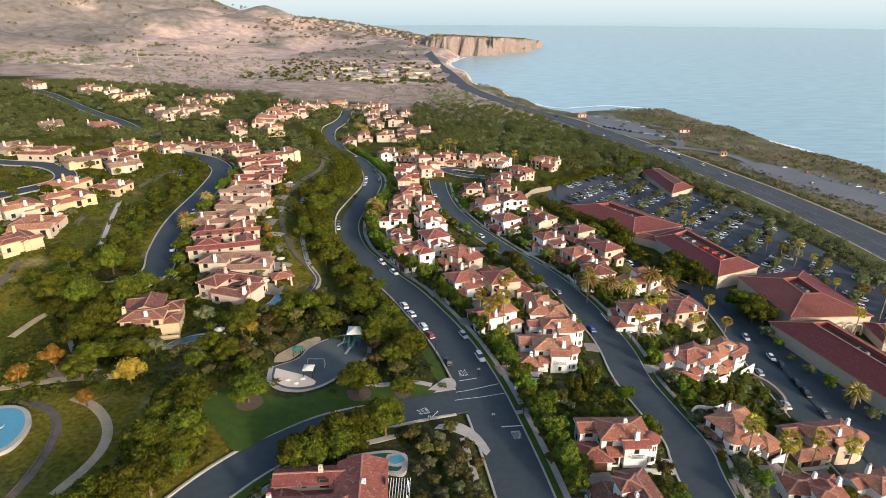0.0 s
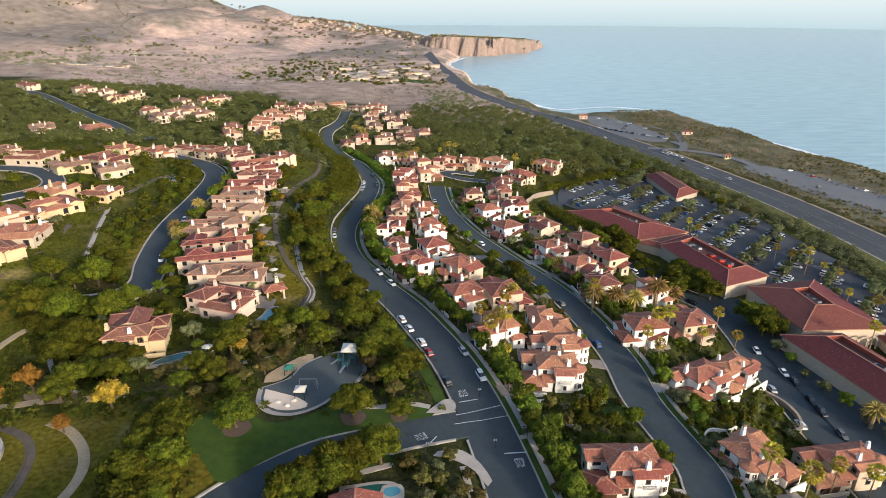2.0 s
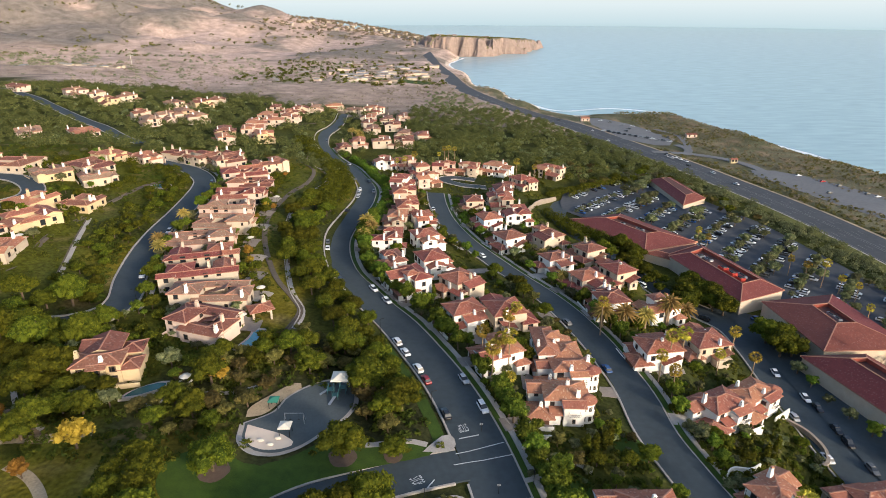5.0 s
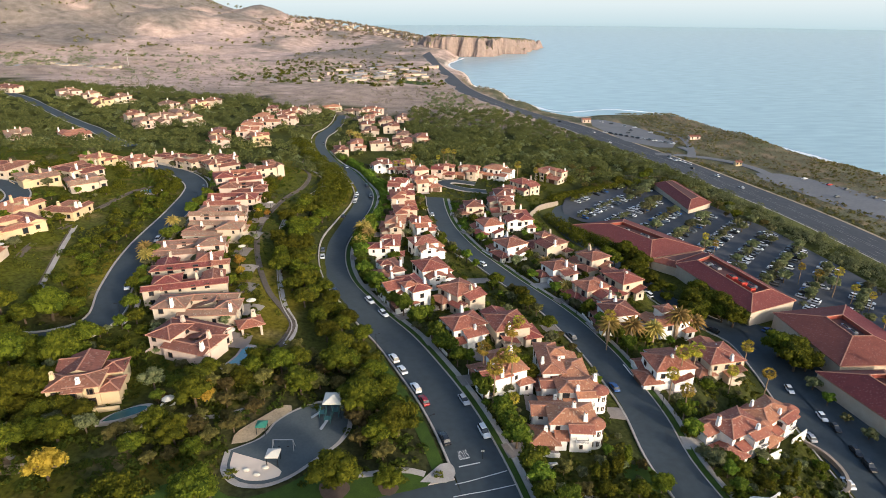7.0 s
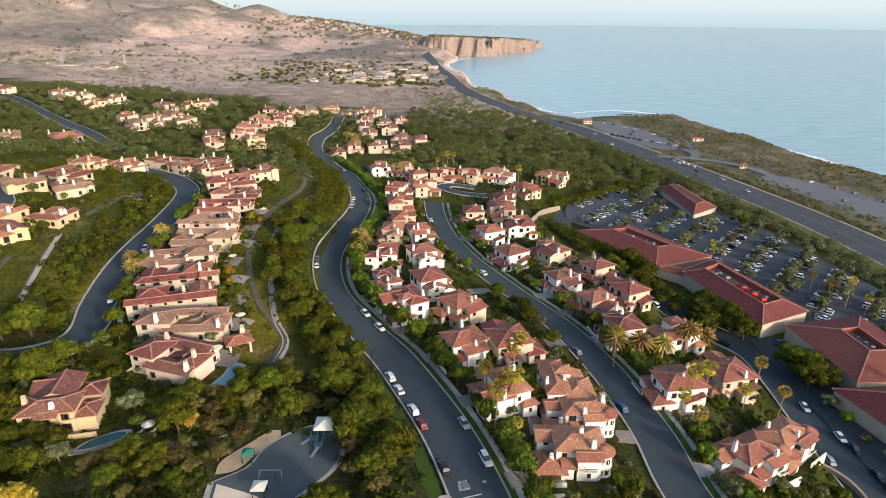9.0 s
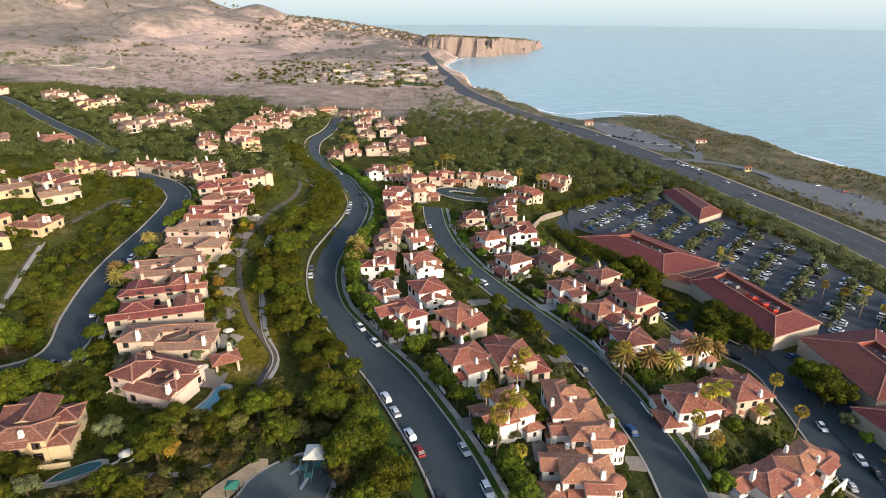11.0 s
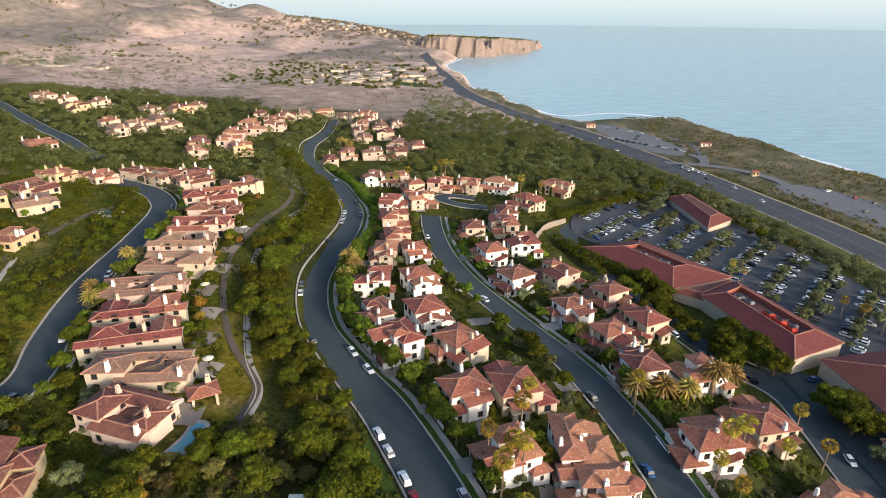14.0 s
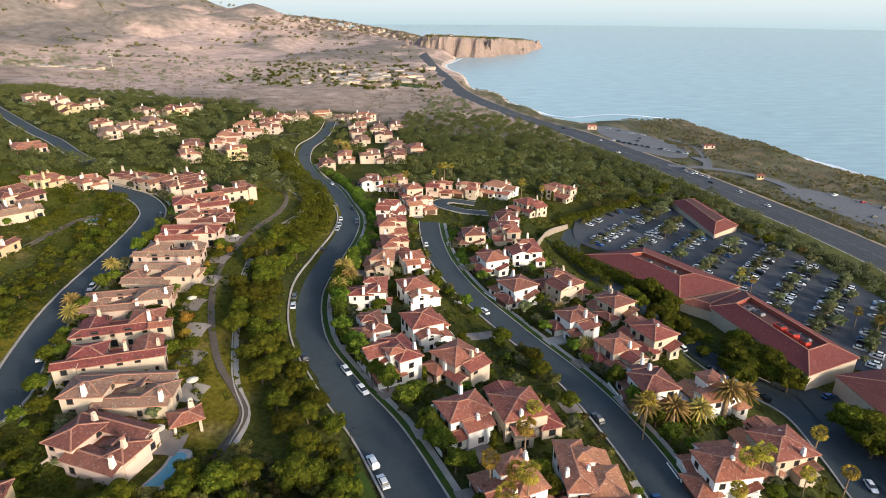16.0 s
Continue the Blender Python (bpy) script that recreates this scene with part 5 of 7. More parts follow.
for x, y, s, k in ((-47.5, 121.5, 1.5, "broad"), (-21.5, 128, 1.35, "broad"), (-10.5, 129, 0.8, "broad"), (-13, 114.8, 0.8, "street"), (-84, 117, 1.0, "gold"), (-101, 133, 1.35, "gold"), (-106, 126, 1.2, "gold"), (-78, 126, 1.35, "gold"), (-56, 152, 1.3, "gold"), (-51, 151.5, 0.9, "brown"), (-112, 118, 0.9, "gold"), (-70, 156, 1.3, "olive"), (-64, 155, 1.2, "street"), (-60, 158, 1.2, "street"), (-67, 151, 0.9, "street")):
    plant(k, x, y, s, "park trees")
    TREE_AT.append((x, y))
for x, y, sc in ((-114, 168, 1.2), (-108, 169, 1.1), (-102, 171, 1.15), (-96, 173, 1.0), (-120, 165, 1.2), (-126, 170, 1.25), (-124, 178, 1.2), (-127, 186, 1.1), (-119, 184, 1.0), (-113, 187, 1.1), (-110, 163, 1.2), (-104, 164, 1.1), (-98, 166, 1.1), (-116, 159, 1.1), (-109, 156, 1.0), (-101, 157, 1.2), (-97, 150, 1.2), (-103, 148, 1.0)):
    plant("broad", x, y, sc, "park trees")
# gardens between the houses
grove(["street", "olive", "broad", "brown"], [(14, 100), (30, 100), (44, 130), (46, 190), (20, 240), (4, 290), (-10, 345), (-34, 345), (-32, 250), (0, 175)], 5.0, "garden trees", 31, (0.6, 0.95), 1.6, -1.0, 80)
grove(["street", "olive", "broad"], [(66, 96), (104, 100), (100, 170), (92, 200), (84, 240), (66, 290), (44, 340), (22, 340), (14, 320), (40, 250), (62, 180)], 5.0, "garden trees", 32, (0.55, 0.9), 1.6, -1.0, 100)
for k in range(9):
    y = (182, 197.5, 212, 226, 241, 258, 276, 295, 312)[k]
    for dx, kd in ((-11, "street"), (-4, "olive"), (6, "street"), (12, "gold" if k % 3 == 0 else "broad")):
        x = -78 - (y - 190) * 0.14 + dx + random.uniform(-1.5, 1.5)
        plant(kd, x, y + random.uniform(-1, 1), random.uniform(0.6, 0.9), "garden trees")
grove(["street", "olive", "gold", "broad"], [(-100, 180), (-92, 165), (-58, 162), (-56, 190), (-68, 230), (-76, 290), (-84, 350), (-120, 355), (-108, 300), (-104, 240)], 5.0, "garden trees", 33, (0.55, 0.95), 1.6, -1.5, 85, avoid=POOLS)
grove(["street", "olive", "broad"], [(-240, 330), (-240, 230), (-200, 180), (-150, 180), (-146, 260), (-150, 350), (-180, 360)], 5.0, "garden trees", 34, (0.6, 1.0), 1.6, -1.0, 90)
grove(["street", "olive", "street"], [(21, 118), (30, 121), (46, 121), (50, 128), (48, 143), (38, 141), (22, 141), (16, 132)], 3.4, "garden trees", 35, (0.36, 0.72), 1.4, -1.5, 26)
grove(["street", "olive", "street"], [(64, 128), (69, 129), (76, 133), (90, 139), (104, 139), (108, 150), (104, 160), (88, 154), (70, 144), (62, 142)], 3.4, "garden trees", 36, (0.36, 0.72), 1.4, -1.5, 30)
grove(["street", "olive", "gold"], [(64, 102), (70, 112), (68, 128), (63, 128)], 3.4, "garden trees", 37, (0.45, 0.7), 1.4, -1.5, 9)
grove(["broad", "olive", "brown"], [(170, 350), (186, 350), (172, 440), (138, 446), (140, 436), (165, 438), (170, 390)], 5.0, "trees by the shops", 47, (0.7, 1.1), 2.0, limit=26)
# cypresses and palms
for x, y in ((34, 134), (36.5, 135.5), (39, 137), (41, 139), (43, 141), (84, 143), (81, 141), (88, 148), (14, 186), (-2.5, 213.5), (47, 398), (52, 402), (70, 422), (66, 425)):
    plant("cypress", x, y, random.uniform(0.8, 1.05), "cypresses by the houses")
for x, y in ((20.5, 182.2), (24.5, 192.8), (12, 171.5), (16.7, 169), (18.4, 154.5), (18.7, 166), (13.6, 160.5), (71.9, 112), (76.3, 105.3), (96.5, 124), (102.7, 120.5), (64.6, 162), (63.6, 170.2), (68.6, 177.6), (73.3, 180), (87, 183), (101, 188), (98.5, 198.4), (52.8, 196), (4.6, 442), (-1.7, 439), (9.1, 453), (2, 448), (-29, 407), (-17.3, 410), (-24, 404), (49.5, 412), (62, 414)):
    plant("fan", x, y, random.uniform(0.8, 1.05), "fan palms")
for x, y, s in ((-33.4, 263.6, 1.25), (-30.5, 269.5, 1.2), (-33.4, 277, 1.15), (54.8, 202.3, 1.15), (62.2, 202.1, 1.2), (80.5, 210.5, 1.25), (91, 221, 1.15), (70, 204, 1.1), (-103, 226, 0.9), (-106, 232, 0.85), (-104, 252, 0.8), (125.6, 152, 1.1), (-68, 520, 1.1), (-76, 530, 1.1), (-72, 540, 1.0), (44, 262, 0.9), (48, 238, 0.9)):
    plant("date", x, y, s, "date palms")
# shops, service road and parking
along(SERVICE, 9.2, 236, 330, 7.0, ["broad"], "trees along the shops", 41, (0.8, 1.15), 1.0, 0.1)
for a, b, n, sc in (((68, 384), (122, 430), 15, 1.0), ((65, 338), (93, 287), 13, 1.15), ((60, 345), (72, 306), 8, 0.9), ((76, 286), (94, 262), 6, 0.95), ((84, 392), (128, 446), 9, 0.8), ((80, 272), (98, 246), 5, 0.7)):
    for k in range(n):
        q = k / (n - 1)
        plant("broad", a[0] + (b[0] - a[0]) * q + random.uniform(-0.8, 0.8), a[1] + (b[1] - a[1]) * q + random.uniform(-0.8, 0.8), sc * random.uniform(0.85, 1.15), "trees along the shops")
grove(["broad"], [(96, 236), (102, 252), (110, 262), (116, 240), (112, 232)], 5.0, "trees along the shops", 43, (1.1, 1.4), -3.0)
grove(["broad"], [(119, 214), (124, 214), (124, 203), (119, 204)], 4.5, "trees along the shops", 44, (1.3, 1.5), -4.0)
for y in range(130, 196, 8):
    plant("olive" if y % 3 else "street", 120.2 + max(0, 182 - y) * 0.2, y, random.uniform(0.75, 1.05), "trees along the shops")
grove(["broad", "brown"], [(150, 440), (120, 425), (100, 410), (60, 440), (70, 470), (130, 480), (158, 470)], 6.5, "trees by the shops", 46, (0.8, 1.15), 2.0, limit=30)


def shrubs(name, label, spots, material, n_cards, size, seed, low=0.25):
    """Countless shrubs, as one mesh: spots of (x, y, radius, height)."""
    rng = np.random.default_rng(seed)
    S = np.array(spots, float)
    if not len(S):
        return
    zs = padded(S[:, 0], S[:, 1], height(S[:, 0], S[:, 1]), road_gap(S[:, 0], S[:, 1]))
    k = np.repeat(np.arange(len(S)), n_cards)
    d = rng.normal(0, 1, (len(k), 3))
    d[:, 2] = np.abs(d[:, 2]) + low
    d /= np.linalg.norm(d, axis=1)[:, None]
    c = np.column_stack([S[k, 0], S[k, 1], zs[k]]) + d * np.column_stack([S[k, 2], S[k, 2], S[k, 3]]) * rng.uniform(0.75, 1.05, (len(k), 1))
    pts = cards(c, d, size * np.sqrt(S[k, 2]) * rng.uniform(0.7, 1.3, len(k)), rng)
    ob = new(name, tufts_mesh(name, pts, material))
    return tagged(ob, label, "shrubs", kind="stuff")


def scatter(n, x0, x1, y0, y1, seed, rmin, rmax, road=0.8, house_gap=-1.5, test=None):
    rng = np.random.default_rng(seed)
    x, y = rng.uniform(x0, x1, n), rng.uniform(y0, y1, n)
    ok = road_gap(x, y) > road
    d = np.min(np.hypot(x[:, None] - HA[None, :, 0], y[:, None] - HA[None, :, 1]) - HA[None, :, 2] * 0.85, axis=1)
    ok &= d > house_gap
    for a, b, r in POOLS + [PLAY, (-48, 116, 11), (-36, 120, 10)]:
        ok &= np.hypot(x - a, y - b) > r
    if test is not None:
        ok &= test(x, y)
    if y0 < 440 and rmax < 2:
        ok[ok] &= np.min(np.hypot(x[ok][:, None] - PAVED[None, :, 0], y[ok][:, None] - PAVED[None, :, 1]), axis=1) > 3.0
    r = rng.uniform(rmin, rmax, n)
    return np.column_stack([x, y, r, r * rng.uniform(0.6, 1.1, n)])[ok]


main_x = lambda y: np.interp(y, MAIN[:, 1], MAIN[:, 0])
left_x = lambda y: np.interp(y, LEFT[:, 1], LEFT[:, 0])
shrubs("garden_shrubs", "dense green garden shrubs between the houses", np.concatenate([scatter(2300, 12, 106, 84, 215, 50, 0.4, 1.2, 3.6, -1.2, lambda x, y: x > main_x(y) + 9), scatter(4200, -45, 105, 85, 440, 51, 0.6, 1.6, 3.8, -1.0, lambda x, y: (x > main_x(y) + 8) & (x < 104 - 0.16 * (y - 200))), scatter(1500, -250, -140, 175, 365, 48, 0.5, 1.4, 2.4, -1.2), scatter(1900, -128, -54, 150, 360, 52, 0.5, 1.4, 2.4, -1.2, lambda x, y: (x > left_x(y) + 6) & (x < main_x(y) - 34))]), M_HEDGE, 28, 0.27, 53)
shrubs("bank_shrubs", "low olive shrubs covering the banks", np.concatenate([scatter(1700, -120, 0, 130, 470, 54, 0.7, 1.7, 1.6, -0.5, lambda x, y: (x > main_x(y) - 21) & (x < main_x(y) - 7)), scatter(500, -180, -96, 130, 360, 55, 0.5, 1.3, 1.6, -0.5, lambda x, y: x < left_x(y) - 6), scatter(2600, -170, -102, 150, 345, 95, 0.9, 1.95, 1.8, 0.5, lambda x, y: (x < left_x(y) - 6) & (x > left_x(y) - 24) & (np.sin(x * 0.21 + y * 0.12) + np.sin(y * 0.31 - x * 0.09) > -0.55)), scatter(700, -90, -48, 170, 400, 49, 0.4, 0.9, 1.6, 0.5, lambda x, y: (x > main_x(y) - 34) & (x < main_x(y) - 18)), scatter(2300, -118, -6, 70, 178, 56, 0.6, 1.7, 2.2, 0, lambda x, y: ~((x < -70) & (x > -97) & (y < 122)) & (np.hypot(x + 20, y - 124) > 9))]), M_HEDGE, 26, 0.28, 57)
shrubs("dry_scrub", "dry brown and grey coastal scrub", np.concatenate([scatter(3200, 215, 385, 230, 830, 58, 0.5, 1.7, 1.0, 0, lambda x, y: x > np.interp(y, HIGHWAY[:, 1], HIGHWAY[:, 0]) + 20), scatter(1500, -700, 120, 660, 1200, 59, 1.2, 3.6, 2.0, 1)]), M_SCRUB, 14, 0.36, 60, 0.3)
beyond = lambda x, y: x - np.interp(y, HIGHWAY[:, 1], HIGHWAY[:, 0])
shrubs("bluff_scrub", "low olive green scrub on the sea bluff", np.concatenate([scatter(3600, 215, 385, 230, 830, 96, 0.6, 1.9, 1.0, 0, lambda x, y: (beyond(x, y) > 18) & (np.sin(x * 0.06) + np.sin(y * 0.043 + x * 0.02) > -0.6)), scatter(2600, 180, 300, 250, 560, 97, 0.6, 1.6, 1.0, 0, lambda x, y: (beyond(x, y) > 17) & (beyond(x, y) < 25))]), M_LEAF[4], 14, 0.36, 98, 0.3)
shrubs("hill_scrub", "dark olive brown scrub on the dry hills", scatter(2600, -2200, -60, 1250, 2450, 73, 2.5, 8.0, 2.0, 1, lambda x, y: (fbm(x, y, 260.0, 3) * 3 + fbm(x, y, 60.0, 15) * 3 > 0.1) & (height(x, y) > 8)), M_LEAF[4], 10, 0.75, 74, 0.2)


def woods(name, label, spots, material, seed, n_cards=90, size=0.5):
    rng = np.random.default_rng(seed)
    S = np.array(spots, float)
    zs = padded(S[:, 0], S[:, 1], height(S[:, 0], S[:, 1]), road_gap(S[:, 0], S[:, 1]))
    k = np.repeat(np.arange(len(S)), n_cards)
    d = rng.normal(0, 1, (len(k), 3))
    d[:, 2] = np.abs(d[:, 2]) + 0.1
    d /= np.linalg.norm(d, axis=1)[:, None]
    bumps = 1 + 0.22 * np.sin(d[:, 0] * 5 + k) * np.cos(d[:, 1] * 6 + k * 2)
    c = np.column_stack([S[k, 0], S[k, 1], zs[k] + S[k, 3] * 0.35]) + d * np.column_stack([S[k, 2], S[k, 2], S[k, 3]]) * (rng.uniform(0.8, 1.05, len(k)) * bumps)[:, None]
    ob = new(name, tufts_mesh(name, cards(c, d, size * rng.uniform(0.7, 1.3, len(k)), rng), material))
    return tagged(ob, label, "trees", kind="stuff")


inland = lambda x, y: x < np.interp(y, HIGHWAY[:, 1], HIGHWAY[:, 0]) - 21
wooded = lambda x, y: y < 640 - 0.35 * x + 24 * np.sin(x * 0.05)
woods("far_woods", "dense dark green woods beyond the houses", np.concatenate([scatter(1050, -35, 195, 425, 740, 61, 2.6, 5.2, 3.0, 1, inland), scatter(2300, -520, -60, 355, 860, 62, 2.4, 4.8, 2.0, -0.5, wooded)]), M_FARLEAF, 63, 150, 0.40)
woods("far_olive_woods", "greyish brush and trees in the valley", np.concatenate([scatter(900, -20, 190, 430, 900, 64, 1.6, 3.0, 3.0, 1, inland), scatter(420, -520, -60, 370, 820, 65, 1.6, 3.0, 2.0, 0, wooded), scatter(420, -900, 0, 950, 1350, 66, 2.5, 5.0, 2, 2), scatter(260, -980, -640, 1020, 1260, 76, 3.0, 6.0, 2, 2)]), M_LEAF[2], 67, 110, 0.36)
woods("highway_brush", "grey green brush between the parking and the highway", scatter(2600, 130, 232, 150, 620, 68, 1.5, 3.3, 3.5, 1, lambda x, y: (x > np.interp(y, HIGHWAY[:, 1], HIGHWAY[:, 0]) - 40) & (x < np.interp(y, HIGHWAY[:, 1], HIGHWAY[:, 0]) - 19)), M_LEAF[2], 69, 110, 0.27)
for kd, lf, words in (("broad", M_LEAF[0], "dense dark olive round trees along the far streets"), ("street", M_LEAF[1], "small bright green trees along the far streets"), ("olive", M_LEAF[2], "small grey green trees among the far houses")):
    woods("distant_trees", words, [(x, y, r, h) for x, y, r, h in FAR_TREES[kd]], lf, 93, 460, 0.27)
hedge_line = spline([(-8, 113), (-2.5, 110), (0.5, 103), (1.5, 95), (1, 86)], 0.8)
shrubs("hedge", "thick trimmed olive green hedge beside the villa", [(x, y, 1.5, 1.9) for x, y in hedge_line], M_HEDGE, 70, 0.2, 91)


# ---- the shops below the houses: long bars with tiled outer slopes round a sunken roof well ----
def lerp2(a, b, s):
    return (a[0] + (b[0] - a[0]) * s, a[1] + (b[1] - a[1]) * s)


M_PARAPET = mat("red parapet", (0.30, 0.07, 0.045), (0.22, 0.05, 0.035), 0.8)
M_MEMBRANE = mat("roof membrane", (0.13, 0.055, 0.045), (0.09, 0.04, 0.035), 0.6)


def shop_block(quad, eave, rise, inset, label, base=9.0, well=True, units=()):
    """quad: four corners, counter-clockwise from above."""
    root = new("shop_building")
    cx, cy = sum(p[0] for p in quad) / 4, sum(p[1] for p in quad) / 4
    root.location = (cx, cy, base)
    tagged(root, label, "shopping centre", "shops below the houses")
    q = [Vector((p[0] - cx, p[1] - cy, 0)) for p in quad]
    e = eave - base

    def grown(by):
        out = []
        for i in range(4):
            a, b, c = q[i - 1], q[i], q[(i + 1) % 4]
            d1, d2 = (b - a).normalized(), (c - b).normalized()
            n1, n2 = Vector((d1.y, -d1.x, 0)), Vector((d2.y, -d2.x, 0))
            out.append(b + (n1 + n2) * by / (1 + n1.dot(n2)))
        return out

    bm = bmesh.new()
    lo = [bm.verts.new(p) for p in q]
    hi = [bm.verts.new(p + Vector((0, 0, e))) for p in q]
    for i in range(4):
        bm.faces.new((lo[i], lo[(i + 1) % 4], hi[(i + 1) % 4], hi[i]))
    part("wall", bm, M_WALLS[1], root, "plain cream stucco wall")
    out, inn = grown(0.5), grown(-inset)
    z0, z1 = e - 0.1, e + rise
    for i in range(4):
        a, b, c, d = out[i], out[(i + 1) % 4], inn[(i + 1) % 4], inn[i]
        pts = [a + Vector((0, 0, z0)), b + Vector((0, 0, z0)), c + Vector((0, 0, z1)), d + Vector((0, 0, z1))]
        bm = bmesh.new()
        uvl = bm.loops.layers.uv.verify()
        v = [bm.verts.new(p) for p in pts]
        f = bm.faces.new(v)
        e1 = (pts[1] - pts[0]).normalized()
        e2 = e1.cross((pts[2] - pts[0])).normalized().cross(e1)
        for lp in f.loops:
            lp[uvl].uv = ((lp.vert.co - pts[0]).dot(e1), (lp.vert.co - pts[0]).dot(e2))
        w = [bm.verts.new(p - Vector((0, 0, 0.35))) for p in pts[:2]]
        bm.faces.new((v[1], v[0], w[0], w[1])).material_index = 1
        tiled = part("roof_slope", bm, [M_MALLTILE, M_CAP], root)
        for p0, p1 in ((pts[0], pts[3]), (pts[3], pts[2])):
            bm = bmesh.new()
            beam(bm, p0, p1, 0.4, 0.22)
            part("ridge_cap", bm, M_CAP, tiled)
        if well:
            bm = bmesh.new()
            bm.faces.new([bm.verts.new(p) for p in (pts[3], pts[2], c + Vector((0, 0, z1 - 1.6)), d + Vector((0, 0, z1 - 1.6)))])
            part("parapet", bm, M_PARAPET, root, "red inner parapet of the roof")
    bm = bmesh.new()
    zf = z1 - 1.5 if well else z1
    bm.faces.new([bm.verts.new(p + Vector((0, 0, zf))) for p in inn])
    flat = part("flat_roof", bm, M_MEMBRANE, root)
    for s, t, w, d, h, red in units:
        p = lerp2(lerp2(inn[0], inn[1], t), lerp2(inn[3], inn[2], t), s)
        bm = bmesh.new()
        box(bm, -w / 2, w / 2, -d / 2, d / 2, 0, h, 0, 0.05)
        box(bm, -w / 3, w / 3, -d / 3, d / 3, h, h + 0.25, 1, 0.1)
        ob = part("rooftop_unit", bm, [M_REDPAINT if red else M_STEEL, M_IRON], flat, "red steel rooftop unit" if red else "grey steel duct")
        ang = math.atan2(q[3].y - q[0].y, q[3].x - q[0].x)
        ob.matrix_basis = Matrix.Translation((p[0], p[1], zf)) @ Matrix.Rotation(ang, 4, "Z")
    return root


shop_block([(98, 289), (127, 300), (101, 343), (71, 334)], 21.6, 3.2, 11.5, "long cream shop building with dark red tiled roof slopes", units=((0.3, 0.5, 5, 1.2, 1.0, False), (0.7, 0.4, 3, 1.4, 0.8, False)))
shop_block([(119, 235), (141, 245), (127, 294), (107, 281)], 22.0, 3.0, 6.8, "cream shop building with a dark red roof and red rooftop units", units=((0.42, 0.25, 4, 2.6, 2.2, True), (0.27, 0.3, 4, 2.6, 2.0, True), (0.12, 0.3, 3.5, 2.4, 1.8, True), (0.75, 0.5, 4, 2, 0.9, False), (0.88, 0.4, 3, 3, 0.8, False), (0.2, 0.7, 5, 1.2, 0.9, False)))
shop_block([(107.5, 280.5), (127, 293), (126.5, 299.5), (98.5, 288.5)], 20.4, 1.6, 2.4, "short cream link between the shop buildings", well=False)
shop_block([(131, 199), (162, 200), (159, 241), (128, 235)], 21.6, 3.6, 12.0, "cream shop building under a wide dark red tiled roof", units=((0.3, 0.5, 3, 1.5, 1.0, False), (0.55, 0.5, 4, 1.2, 0.8, False)))
shop_block([(142, 118), (162, 124), (144, 197), (122, 196)], 21.0, 4.0, 8.0, "long cream shop building with dark red tiled roof slopes", units=((0.7, 0.4, 4, 1.5, 1.0, False), (0.5, 0.5, 5, 1.3, 0.8, False)))
shop_block([(149, 374), (168, 388), (163, 436), (147, 431)], 17.0, 2.6, 6.0, "low white shop building with red tiled roof", well=False)
shop_block([(158, 186), (166, 184), (168, 199), (160, 200)], 18.5, 1.4, 3.0, "small cream arcade building with a red tile roof", well=False)
# arcade arches beside the shops
for k in range(3):
    bm = bmesh.new()
    for a in range(9):
        t0, t1 = math.pi * a / 9, math.pi * (a + 1) / 9
        beam(bm, (1.6 * math.cos(t0), 0, 3 + 1.6 * math.sin(t0)), (1.6 * math.cos(t1), 0, 3 + 1.6 * math.sin(t1)), 0.5, 0.4)
    box(bm, -1.85, -1.35, -0.25, 0.25, -1, 3.05)
    box(bm, 1.35, 1.85, -0.25, 0.25, -1, 3.05)
    me = bpy.data.meshes.new("arcade_arch")
    bm.to_mesh(me)
    bm.free()
    me.materials.append(M_WALLS[1])
    ob = new("arcade_arch", me)
    ob.matrix_world = pose(149 + k * 3.6, 197.4, hgt(150, 197))
    tagged(ob, "cream stucco arch of the shop arcade", "arch", "arcade arches")


# ---- parking by the shops ----
def sheet(name, edges, material, lift, label, category, step=4.0):
    """A surface between two lines given as (y, x_left, x_right), laid on the ground."""
    E = np.array(edges, float)
    ys = np.arange(E[0, 0], E[-1, 0] + step, step)
    n = 14
    v, f = [], []
    for y in ys:
        a, b = np.interp(y, E[:, 0], E[:, 1]), np.interp(y, E[:, 0], E[:, 2])
        for x in np.linspace(a, b, n):
            v.append((x, y, hgt(x, y) + lift))
    for r in range(len(ys) - 1):
        for c in range(n - 1):
            f.append((r * n + c, r * n + c + 1, (r + 1) * n + c + 1, (r + 1) * n + c))
    return tagged(mesh_ob(name, v, f, material), label, category, kind="structure")


LOT = [(120, 164, 200), (200, 164, 200), (242, 160, 199), (248, 144, 198), (292, 130, 194), (300, 129, 193), (342, 103, 187), (352, 80, 185), (362, 72, 181), (375, 73, 177), (392, 78, 171), (420, 100, 167), (440, 112, 164), (466, 118, 158)]
sheet("parking_lot", LOT, M_HIGHWAY, 0.25, "dark asphalt parking lot full of cars", "parking lot")
sheet("service_court", [(112, 115, 142), (120, 115, 141), (150, 115, 133), (190, 115, 123.5), (196, 115, 123), (202, 115, 131), (232, 115, 130), (238, 110, 120)], M_ROAD, 0.3, "dark asphalt court behind the shops", "road")


# ---- cars ----
def loft(bm, rings, mi=0):
    vs = [[bm.verts.new(p) for p in r] for r in rings]
    n = len(vs[0])
    for a, b in zip(vs, vs[1:]):
        for i in range(n):
            bm.faces.new((a[i], a[(i + 1) % n], b[(i + 1) % n], b[i])).material_index = mi
    bm.faces.new(vs[0][::-1]).material_index = mi
    bm.faces.new(vs[-1]).material_index = mi


